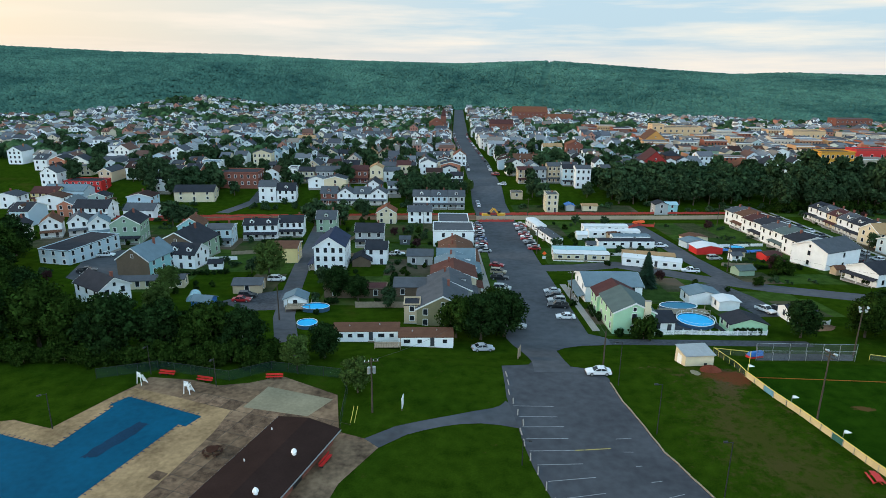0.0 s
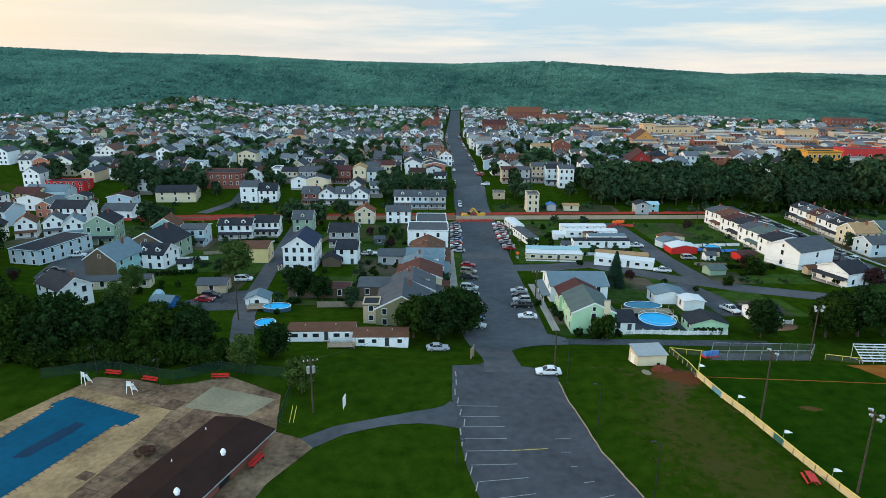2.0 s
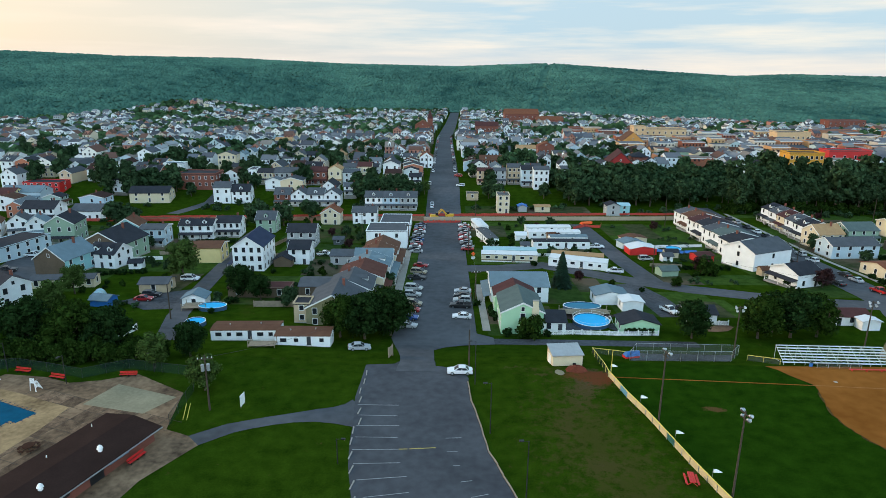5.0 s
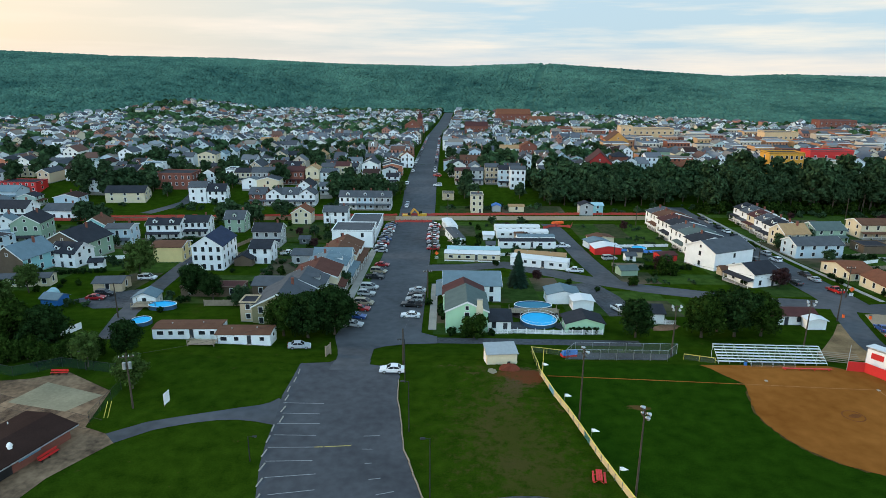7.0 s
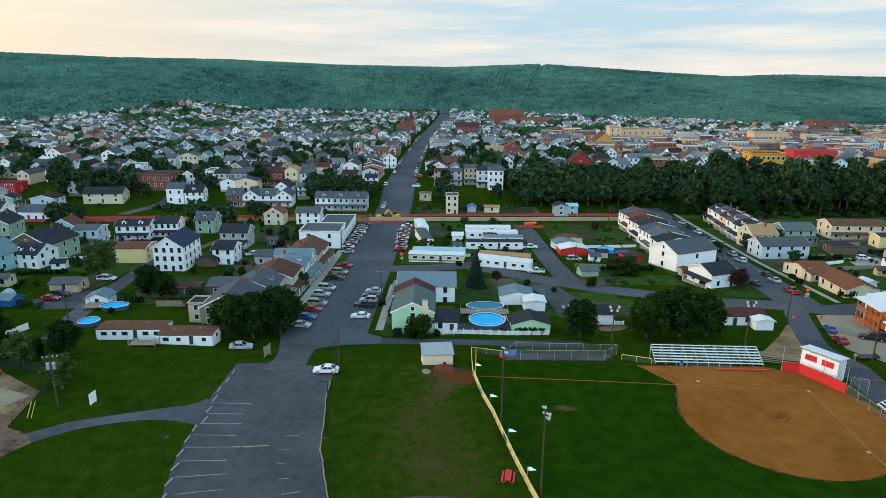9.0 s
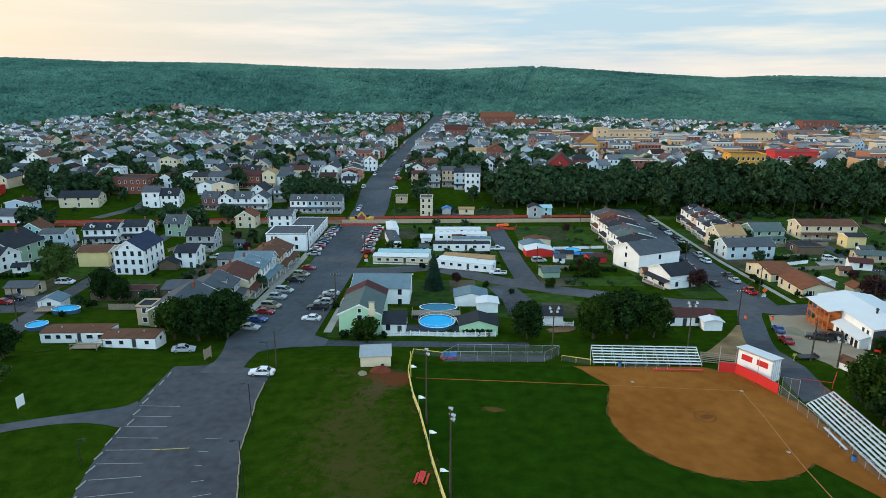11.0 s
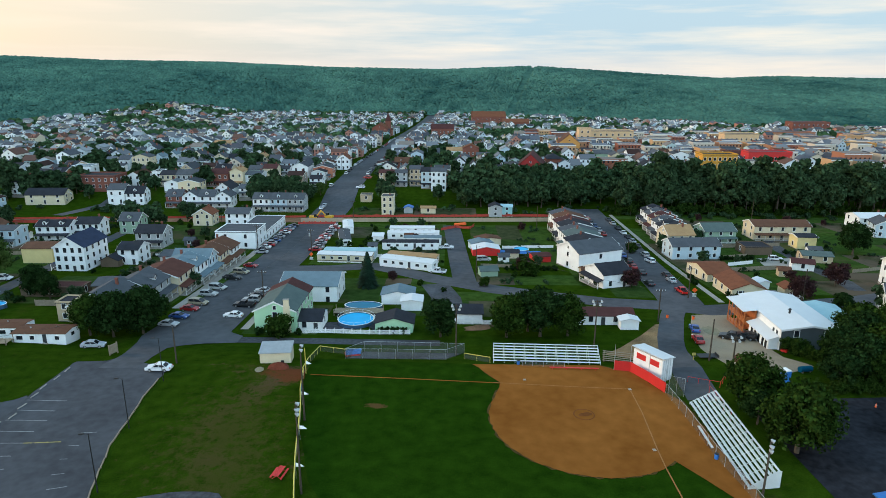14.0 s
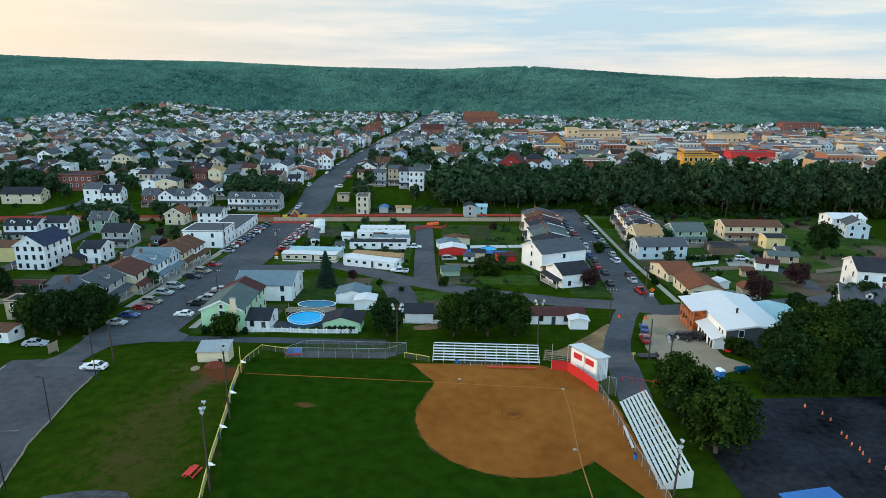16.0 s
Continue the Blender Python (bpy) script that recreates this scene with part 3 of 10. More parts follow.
drape("footpath", [(-126.9, -17.4), (-122.4, -13.8), (-117.2, -11.4), (-113.2, -9.7), (-109.8, -8.2), (-107, -7.2), (-105.4, -6.2), (-104.3, -4.6), (-103.2, -6), (-103.0, -13.0), (-104.2, -12.7), (-106, -12.2), (-109.1, -11.9), (-112.4, -12.4), (-115.4, -13.4), (-118.2, -14.7), (-120.6, -16.0), (-124.6, -19.7)], 0.045, STREET, "narrow dark asphalt footpath through grass", "path", step=1.5)
drape("pavement_pool_deck", [(-196, -14), (-183.7, -13.1), (-181.8, -12.6), (-174.9, -15.1), (-169.6, -4.3), (-168, -1.5), (-166.9, 1.6), (-159, 0.6), (-153.8, -1.4), (-148.8, -0.4), (-143.7, 2.2), (-132.8, -4.5), (-130.9, -15.7), (-126.9, -17.4), (-124.6, -19.7), (-129.2, -28.1), (-132, -40), (-200, -45)], 0.04, DECK, "stained tan concrete deck round the empty pool", "pool deck", step=4)
drape("pavement_pool_border", [(-174.8, -15.0), (-169.5, -4.4), (-167.6, -2.4), (-160, -5.2), (-149.2, -9.6), (-149.8, -16), (-152.6, -27), (-157, -42), (-196, -42), (-196, -14.1), (-183.7, -13.2), (-181.8, -12.7)], 0.048, DECKTAN, "tan concrete border round the empty pool", "pool deck", step=4)
def deck_joints():
    sh, slabs = Shape(), Shape()
    stain = random.Random(19)
    for i in range(11):
        for j in range(9):
            x, y = -158 + i * 2.6 - j * 1.0, -3.2 - j * 2.6 - i * 0.95
            if x < -131 + 0.35 * (y + 12) and y < 0.4:
                if x < -134.5 + 0.35 * (y + 12) and y < -2.5 and stain.random() < 0.5:
                    slabs.add([(px, py, gz(px, py) + 0.043) for px, py in ((x, y), (x + 2.6, y - 0.95), (x + 1.6, y - 3.55), (x - 1.0, y - 2.6))], [(0, 1, 2, 3)])
                for dx, dy, ex, ey in ((2.6, -0.95, 0.015, 0.042), (-1.0, -2.6, 0.042, -0.015)):
                    sh.add([(px, py, gz(px, py) + 0.0445) for px, py in ((x - ex, y - ey), (x + dx - ex, y + dy - ey), (x + dx + ex, y + dy + ey), (x + ex, y + ey))], [(0, 1, 2, 3)])
    for x, y, w, d in ((-154.4, -25.3, 2.0, 1.7), (-152.2, -26.6, 1.5, 1.6)):
        slabs.add([(px, py, gz(px, py) + 0.053) for px, py in ((x, y), (x + 0.94 * w, y - 0.34 * w), (x + 0.94 * w - 0.36 * d, y - 0.34 * w - 0.93 * d), (x - 0.36 * d, y - 0.93 * d))], [(0, 1, 2, 3)])
    tagged(new("pavement_stained_slabs", slabs.mesh("pavement_stained_slabs", DECKSLAB)), "darker stained slabs of the pool deck", "slabs", kind="structure")
    tagged(new("pavement_joints", sh.mesh("pavement_joints", DECKJOINT)), "dark joints between slabs of the pool deck", "joints", kind="structure")
deck_joints()
drape("pavement_pale_slab", [(-145.1, -1.7), (-133.3, -6.0), (-136.5, -11.3), (-147.5, -8.6)], 0.05, PATCH, "pale bare concrete slab on the pool deck", "slab")
drape("pavement_gravel_lot", [(28.4, 47), (37.8, 48.2), (36.6, 40), (38, 28.7), (34.6, 15), (36.2, 7.5), (30, 4.6), (25.4, 3.7), (20.3, 7), (20.4, 15), (21.5, 22.2), (23.4, 33.6), (26, 41)], 0.04, GRAVEL, "pale gravel yard with tyre marks", "gravel yard")
drape("road_dark_lot", [(17, -3), (26, -5), (55, -3), (95, -2), (95, -60), (17.5, -60), (18, -30)], 0.04, SHADETAR, "patched dark asphalt lot, shade painted in to near-black", "lot", step=5)
strip("pavement_row_walk", [(-101.6, 48), (-101.6, 116)], 2.2, 0.06, CONCRETE, "pale concrete pavement along grass in front of row houses", "pavement")
drape("verge_row", [(-100.5, 44), (-98.3, 44), (-97.9, 116), (-100.4, 116)], 0.115, LAWN, "strip of grass between pavement and street", "verge")
strip("pavement_right_walk", [(40.5, 58), (41.4, 100), (42.2, 150), (43, 190)], 1.6, 0.06, CONCRETE, "pale concrete pavement along grass", "pavement")
strip("road_right_drive", [(91.5, 140), (89.4, 126.5), (88.7, 114), (86.2, 100.7), (87.0, 82), (84.5, 71)], 5.0, 0.04, OLDTAR, "worn asphalt drive between gardens", "drive")
drape("pavement_right_pad", [(74.6, 111.1), (86.6, 111.6), (83.6, 99.4), (71.6, 97.4)], 0.045, CONCRETE, "pale concrete parking pad between gardens", "slab")
strip("pavement_green_house_walk", [(-79.2, 33), (-79.2, 72)], 1.8, 0.06, CONCRETE, "pale concrete pavement along grass", "pavement")
drape("bare_ground_works", [(-270, 158), (-125, 166), (-98, 167), (-98, 178), (-125, 176), (-270, 168)], 0.03, DIRT, "churned bare earth along the works", "bare ground")
drape("bare_ground_works_right", [(-98, 170), (30, 175), (30, 182), (-98, 178)], 0.035, DIRT, "churned bare earth along the works", "bare ground")
strip("road_left_street", [(-212, 178), (-205, 206), (-203, 228), (-197, 300)], 6.0, 0.045, STREET, "grey asphalt side street uphill", "road", step=6)

# mown lawns of the gardens, lot by lot
def lawns():
    q = random.Random(12)
    for x0, x1, y0, y1, lot in ((-79, -34, 97, 166, 15), (-64, -35, 54, 80, 10), (-24, 9, 74, 164, 11), (6, 24, 62, 94, 9), (43, 150, 66, 188, 17), (-146, -104, 48, 120, 14), (-205, -160, 58, 126, 15), (-150, -112, 122, 160, 13), (-79, -62, 30, 52, 8), (-46, -14, 44, 66, 11), (-79, -20, 186, 204, 16), (-260, -206, 110, 150, 18)):
        x = x0
        while x < x1 - 2:
            w = min(x1 - x, lot * q.uniform(0.7, 1.3))
            y = y0
            while y < y1 - 3:
                d = min(y1 - y, lot * q.uniform(0.9, 1.8))
                if q.random() < 0.9:
                    drape("lawn", [(x, y), (x + w, y), (x + w, y + d), (x, y + d)], 0.02, *q.choice(((LAWN, "mown light green garden lawn"), (LAWNDARK, "rough green garden grass"), (YARD, "trodden back yard of thin grass and earth")) if x0 < -100 else ((LAWN, "mown light green garden lawn"), (LAWN, "mown light green garden lawn"), (LAWNDARK, "rough green garden grass"), (YARD, "trodden back yard of thin grass and earth"))), "lawn", step=3.0)
                y += d
            x += w
lawns()

# bare patches in the grass
rnd = random.Random(5)
PATCHES = [0]
def patch(x, y, rx, ry, rz, material, label, off=0.02, n=22):
    pts = []
    for i in range(n):
        t = 2 * math.pi * i / n
        r = 0.85 + 0.22 * rnd.random()
        a, b = rx * r * math.cos(t), ry * r * math.sin(t)
        pts.append((x + a * math.cos(rz) - b * math.sin(rz), y + a * math.sin(rz) + b * math.cos(rz)))
    PATCHES[0] += 1
    return drape("dirt_patch", pts, off + 0.005 * (PATCHES[0] % 14), material, label, "dirt", step=2.0)
patch(28.6, 35.2, 2.0, 3.4, -0.1, PATCH, "pale round patch in the gravel yard", 0.05)
patch(-58, 36, 4.6, 3.4, 0, OLDTAR, "dark worn patio round the pool")
patch(-47.8, 36, 3.0, 3.4, 0, OLDTAR, "dark worn patio round the pool")
patch(-54, 46, 7, 5.6, 0, BARKMULCH, "dark mulch between the pools")
patch(-25, 36, 4, 2, 0.4, DIRT, "trodden earth under trees")
drape("verge", [(0, 18.5), (5.9, 25.4), (11.4, 31.8), (17.0, 39.4), (19.5, 40.5), (16.2, 31), (12.9, 21.5), (11.2, 13.8), (8.6, 13.4), (6.1, 14.3)], 0.03, SAND, "sandy trodden verge beside the street", "verge", step=2)

# ---- the ball field ----
drape("field_outfield", [(-58, 12), (-58.6, 5), (-56, -11), (-51, -27), (-44, -38), (-30, -52), (7, -52), (7, 0), (0, 8.2), (-57, 12.8)], 0.02, FIELD, "deep green mown outfield turf", "field")
def infield():
    pts = [(-27.5, 10.2), (-25, 5.5), (-22.6, 1.9)]
    for k in range(0, 25):
        t = radians(158 + k * (300 - 158) / 24)
        pts.append((-9.5 + 15.8 * math.cos(t), -9.5 + 15.9 * math.sin(t)))
    pts += [(0.8, -21.3), (3.2, -25), (6.2, -30), (8.8, -42), (9.2, -28), (7.8, -4), (5.6, -0.6), (2.1, 7.0), (-0.8, 7.9), (-3, 10.2)]
    er = random.Random(4)
    def ragged(grow, shake):
        cx, cy = -9.0, -10.0
        out = []
        for (ax, ay), (bx, by) in zip(pts, pts[1:] + pts[:1]):
            n = max(1, int(math.hypot(bx - ax, by - ay) / 0.8))
            for i in range(n):
                px, py = ax + (bx - ax) * i / n, ay + (by - ay) * i / n
                k = math.hypot(px - cx, py - cy) or 1
                e = grow + er.uniform(-shake, shake)
                out.append((px + (px - cx) / k * e, py + (py - cy) / k * e))
        return out
    drape("field_infield_edge", ragged(0.22, 0.26), 0.055, EDGETURF, "brown worn turf edge round the infield", "field edge", step=2.5)
    pts = ragged(0.0, 0.13)
    drape("field_infield", pts, 0.085, CLAY, "raked orange clay infield", "infield", step=2.0)
infield()
patch(-67.5, 6.2, 0.9, 1.1, 0.3, PATCH, "pale bare spot in the grass")
patch(-66.5, -31.5, 6.2, 2.0, 0, OLDTAR, "dark cinder patch in the grass", 0.03)
strip("field_third_line", [(-57.5, 4.4), (-40, 3.2), (-21.5, 1.8)], 0.3, 0.075, CLAY, "worn clay foul line through turf", "line", cells=1)
strip("field_third_chalk", [(-24, 2.0), (-21.5, 1.8), (-9.5, 0.75), (-0.3, 0.15)], 0.16, 0.11, CLAYPALE, "faded chalk line on clay", "line", cells=1)
strip("field_first_line", [(0, -0.5), (-0.1, -7.8), (-0.9, -18.5), (-1.1, -23), (-1.1, -30), (-1.2, -50)], 0.2, 0.115, CLAYPALE, "faded chalk foul line", "line", cells=1)
def ring(name, x, y, r, w, material, label):
    n = 28
    sh = Shape()
    for i in range(n):
        a, b = 2 * math.pi * i / n, 2 * math.pi * (i + 1) / n
        q = [(x + k * math.cos(t), y + k * math.sin(t)) for k, t in ((r, a), (r + w, a), (r + w, b), (r, b))]
        sh.add([(px, py, gz(px, py) + 0.11) for px, py in q], [(0, 1, 2, 3)])
    return tagged(new(name, sh.mesh(name, material)), label, "line", kind="structure")
ring("field_pitching_circle", -9.8, -8.7, 1.55, 0.22, CLAYDARK, "raked pitching circle in clay")
patch(-9.6, -8.7, 1.2, 0.6, 0.3, CLAYDARK, "worn clay at the pitching plate", 0.095)
def base_bag(x, y, label):
    t = thing("base", x, y, 8, label, "base", "bases of the ball field")
    part("bag", Shape().box(-0.25, -0.25, 0.09, 0.25, 0.25, 0.17), CHALK, t)
base_bag(-18.2, 3.2, "white base bag on orange clay")
base_bag(0, 0, "white home plate on orange clay")
base_bag(-1.4, -18.6, "white base bag on orange clay")

# stall lines and wheel stops of the car park
for x0, y0, x1, y1 in ((-103.2, -6.2, -96.4, -6.3), (-102.7, -9.5, -96.4, -9.6), (-102.6, -12.6, -95.9, -12.5), (-102.3, -15.8, -95.9, -15.8), (-102.3, -19.1, -95.5, -18.9), (-101.7, -22.5, -95.1, -22.2), (-100.8, -26.2, -94.0, -25.3), (-99.4, -29.8, -93.5, -28.7), (-98.6, -33.2, -92.6, -32.4)):
    strip("field_stall_line", [(x0, y0), (x1, y1)], 0.13, 0.08, PAINTLINE, "faded white stall line", "stall line", cells=1)
for x0, y0, x1, y1 in ((-95.5, -18.9, -94.2, -18.8), (-94.0, -18.8, -90.1, -18.4)):
    strip("field_stall_line", [(x0, y0), (x1, y1)], 0.17, 0.08, YELLOWLINE, "faded yellow stall line", "stall line", cells=1)
for x0, y0, x1, y1 in ((-88.6, -15.9, -86.2, -15.7), (-88.4, -19.3, -86.9, -19.3), (-87.6, -22.8, -86.6, -22.7), (-86.6, -26.4, -85.0, -26.1), (-85.3, -29.6, -83.0, -28.9)):
    strip("field_stall_line", [(x0, y0), (x1, y1)], 0.11, 0.08, PAINTLINE, "worn-off remains of a white stall line", "stall line", cells=1)
for x, y, rz in ((-103.1, 5.1, 94), (-103.1, 1.9, 90), (-103.4, -1.6, 90), (-103.0, -4.6, 84), (-102.7, -8.3, 80), (-102.2, -11.4, 84), (-102.9, -14.0, 92), (-102.8, -17.0, 88), (-102.4, -20.6, 81), (-101.8, -23.9, 79), (-101.2, -27.3, 79), (-100.6, -30.6, 80)):
    t = thing("wheel_stop", x, y, rz, "short white concrete wheel stop on asphalt", "wheel stop", "wheel stops of the car park")
    part("bar", Shape().ext([(-0.9, -0.1, 0.04), (-0.9, 0.1, 0.04), (-0.9, 0.07, 0.2), (-0.9, -0.07, 0.2)], (1.8, 0, 0)), CONCRETE, t)
EDGE = [(-84.6, 2.2), (-84.3, -4.3), (-83.3, -10.6), (-82.8, -15.1), (-82.3, -19.2), (-81.3, -22.4), (-80.7, -24.9), (-79.3, -29.6), (-77.3, -36)]
for (x0, y0), (x1, y1) in zip(EDGE, EDGE[1:]):
    n = max(1, round(math.hypot(x1 - x0, y1 - y0) / 2.6))
    for i in range(n):
        u = (i + 0.5) / n
        l = math.hypot(x1 - x0, y1 - y0) / n / 2 - 0.06
        t = thing("kerb_timber", x0 + (x1 - x0) * u, y0 + (y1 - y0) * u, math.degrees(math.atan2(y1 - y0, x1 - x0)) + (2, -2, 0.5)[i % 3], "grey timber edging along the car park", "kerb", "timbers edging the car park")
        part("beam", Shape().box(-l, -0.09, 0.0, l, 0.09, 0.2), WOOD, t)

# ---- the drained pool ----
def pool():
    pts = [(-167.4, -5.3), (-153.2, -11.4), (-154.6, -14.4), (-155.9, -13.8), (-164.5, -38), (-182, -36), (-196, -33), (-196, -18.5), (-181.3, -16.6), (-173.3, -19.4), (-171.6, -20.0), (-168.4, -8.4), (-169.3, -8.0)]
    drape("water_pool_floor", pts, 0.055, POOLBLUE, "swimming pool under a taut blue cover", "swimming pool", step=4)
    sh = Shape()
    for (x0, y0), (x1, y1) in zip(pts, pts[1:] + pts[:1]):
        length = math.hypot(x1 - x0, y1 - y0)
        ux, uy = (x1 - x0) / length, (y1 - y0) / length
        for i in range(max(1, int(length / 1.0))):
            px, py = x0 + ux * (i + 0.5), y0 + uy * (i + 0.5)
            h = gz(px, py) + 0.075
            sh.ext([(px - 0.06 * ux + 0.2 * uy, py - 0.06 * uy - 0.2 * ux, h), (px + 0.06 * ux + 0.2 * uy, py + 0.06 * uy - 0.2 * ux, h), (px + 0.06 * ux - 0.5 * uy, py + 0.06 * uy + 0.5 * ux, h), (px - 0.06 * ux - 0.5 * uy, py - 0.06 * uy + 0.5 * ux, h)], (0, 0, 0.03))
    tagged(new("pool_edging", sh.mesh("pool_edging", POOLDARK)), "dark strap ends along the edge of the pool cover", "straps", kind="structure")
    patchpts = [(-166.2, -22.5), (-164.2, -22.2), (-161.6, -17), (-160.4, -13.6), (-162.2, -13.2), (-164.0, -16)]
    wob = random.Random(3)
    patchpts = [(ax + (bx - ax) * k / 6 + wob.uniform(-.28, .28), ay + (by - ay) * k / 6 + wob.uniform(-.28, .28)) for (ax, ay), (bx, by) in zip(patchpts, patchpts[1:] + patchpts[:1]) for k in range(6)]
    drape("water_puddle", patchpts, 0.075, POOLDARK, "dark ragged puddle on the blue pool cover", "puddle", step=3)
pool()

# ---- trees ----
def leaf_mesh(name, lobes, count, size, material, seed, core=0.58, up=0.3):
    """A crown: leafy lobes, each a shell of small leaf clumps round a darker heart."""
    g = np.random.default_rng(seed)
    L = np.array(lobes, float)
    w = L[:, 3] ** 2
    pick = g.choice(len(L), count, p=w / w.sum())
    d = g.normal(size=(count, 3))
    d[:, 2] += up
    d /= np.linalg.norm(d, axis=1)[:, None]
    r = L[pick, 3] * (0.55 + 0.62 * g.random(count) ** 0.8)
    c = L[pick, :3] + d * r[:, None] * np.array([1, 1, 0.85])
    nrm = d + 0.75 * g.normal(size=(count, 3))
    nrm /= np.linalg.norm(nrm, axis=1)[:, None]
    a = np.cross(nrm, g.normal(size=(count, 3)))
    a /= np.linalg.norm(a, axis=1)[:, None]
    b = np.cross(nrm, a)
    s = (size * (0.6 + 0.8 * g.random(count)))[:, None]
    bend = nrm * s * 0.25
    v = np.stack([c - a * s - b * s * 0.55, c + a * s * 0.2 - b * s * 0.8 + bend, c + a * s + b * s * 0.5, c - a * s * 0.1 + b * s * 0.75 + bend], 1).reshape(-1, 3)
    f = np.arange(count * 4).reshape(-1, 4)
    verts, faces = [v], [f]
    base = len(v)
    fs3 = []
    for (x, y, z, R) in L:
        n, m = 7, 4
        for j in range(m + 1):
            t = math.pi * j / m
            for i in range(n):
                p = 2 * math.pi * i / n
                k = R * core * (0.85 + 0.3 * g.random())
                verts.append(np.array([[x + k * math.sin(t) * math.cos(p), y + k * math.sin(t) * math.sin(p), z + k * 0.85 * math.cos(t)]]))
        for j in range(m):
            for i in range(n):
                fs3.append((base + j * n + i, base + j * n + (i + 1) % n, base + (j + 1) * n + (i + 1) % n, base + (j + 1) * n + i))
        base += n * (m + 1)
    allv = np.concatenate(verts)
    allf = np.concatenate([f, np.array(fs3)])
    me = bpy.data.meshes.new(name)
    me.vertices.add(len(allv))
    me.vertices.foreach_set("co", allv.ravel())
    me.loops.add(allf.size)
    me.loops.foreach_set("vertex_index", allf.ravel().astype(np.int32))
    me.polygons.add(len(allf))
    me.polygons.foreach_set("loop_start", np.arange(0, allf.size, 4, dtype=np.int32))
    me.update(calc_edges=True)
    me.materials.append(material)
    return me

def crown_lobes(seed, h, r, base, n, squash=1.0):
    q = random.Random(seed)
    out = [(0, 0, base + (h - base) * 0.5, r * 0.62)]
    for i in range(n):
        t = i * 2.4 + q.random()
        u = (i + 0.5) / n
        z = base + (h - base) * (0.08 + 0.84 * u)
        ring_r = r * math.sqrt(max(0.05, 1 - (2 * u - 0.9) ** 2 * 0.85)) * (0.55 + 0.3 * q.random())
        out.append((ring_r * math.cos(t), ring_r * math.sin(t), z, r * (0.26 + 0.2 * q.random()) * squash))
    return out

def trunk_mesh(name, h, base, r, seed, lobes):
    sh = Shape()
    q = random.Random(seed)
    sh.rod((0, 0, -0.3), (0.1, 0.05, base), r * 1.25, r * 0.85, 9)
    sh.rod((0.1, 0.05, base), (0, 0, base + (h - base) * 0.6), r * 0.85, r * 0.25, 8)
    for x, y, z, R in lobes[1::2]:
        z0 = base + (z - base) * 0.3 + 0.1
        sh.rod((0.05, 0, z0), (x * 0.85, y * 0.85, z), r * 0.42, r * 0.1, 6)
    return sh.mesh(name, BARK)

PROTO = {}
def tree_proto(key, name, h, r, base, lobes, leaves, size, material, trunk_r, seed, label, category="tree"):
    L = crown_lobes(seed, h, r, base, lobes)
    t = new(name)
    tagged(t, label, category)
    part("trunk", trunk_mesh("trunk", h, base, trunk_r, seed, L), None, t)
    part("crown", leaf_mesh("crown", L, leaves, size, material, seed), None, t)
    PROTO[key] = [t, False]

def put_proto(key, x, y, s=1.0, rz=0.0, group="", z=None, sz=None, label=""):
    """Stands a copy of a prototype on the ground; the first call places the prototype itself."""
    t, used = PROTO[key]
    m = pose(x, y, gz(x, y) if z is None else z, 0, 0, rz) @ Matrix.Diagonal((s, s, sz or s, 1))
    if used:
        o = copy_thing(t, m)
        o.matrix_basis = m
    else:
        o = t
        o.matrix_basis = m
        PROTO[key][1] = True
    return tagged(o, label, group=group)

tree_proto("oak", "tree", 11, 5.2, 2.4, 24, 4300, 0.27, LEAF, 0.32, 11, "broad leafy tree with a dense green crown")
tree_proto("dark", "tree", 11, 4.8, 2.0, 22, 4100, 0.27, LEAFDARK, 0.3, 12, "dense dark green leafy tree")
tree_proto("light", "tree", 9, 3.6, 2.0, 16, 3000, 0.22, LEAFLIGHT, 0.2, 13, "light green leafy tree")
tree_proto("tall", "tree", 22, 5.2, 6.5, 22, 1500, 0.64, LEAFBELT, 0.38, 14, "tall dark woodland tree with a bare trunk")
tree_proto("tall2", "tree", 20, 6.0, 5.0, 20, 1500, 0.64, LEAFBELT, 0.4, 15, "tall green woodland tree with a bare trunk")
tree_proto("plum", "tree", 6, 3.0, 1.2, 13, 1900, 0.2, LEAFRED, 0.16, 16, "purple-leaved ornamental garden tree")
tree_proto("small", "tree", 8, 3.4, 1.5, 11, 800, 0.42, LEAFBELT, 0.2, 17, "dark green garden tree")
tree_proto("small2", "tree", 8, 3.8, 1.4, 12, 820, 0.42, LEAFFAR, 0.2, 18, "green leafy garden tree")
tree_proto("shrub", "bush", 2.2, 1.3, 0.1, 7, 300, 0.26, LEAF, 0.06, 21, "leafy green garden shrub", "bush")
tree_proto("bush", "bush", 3.0, 1.9, 0.2, 11, 1500, 0.16, LEAF, 0.08, 19, "rounded dark green bush", "bush")
tree_proto("hedge", "bush", 1.4, 0.9, 0.1, 6, 260, 0.19, LEAFDARK, 0.05, 20, "low clipped green shrub", "bush")

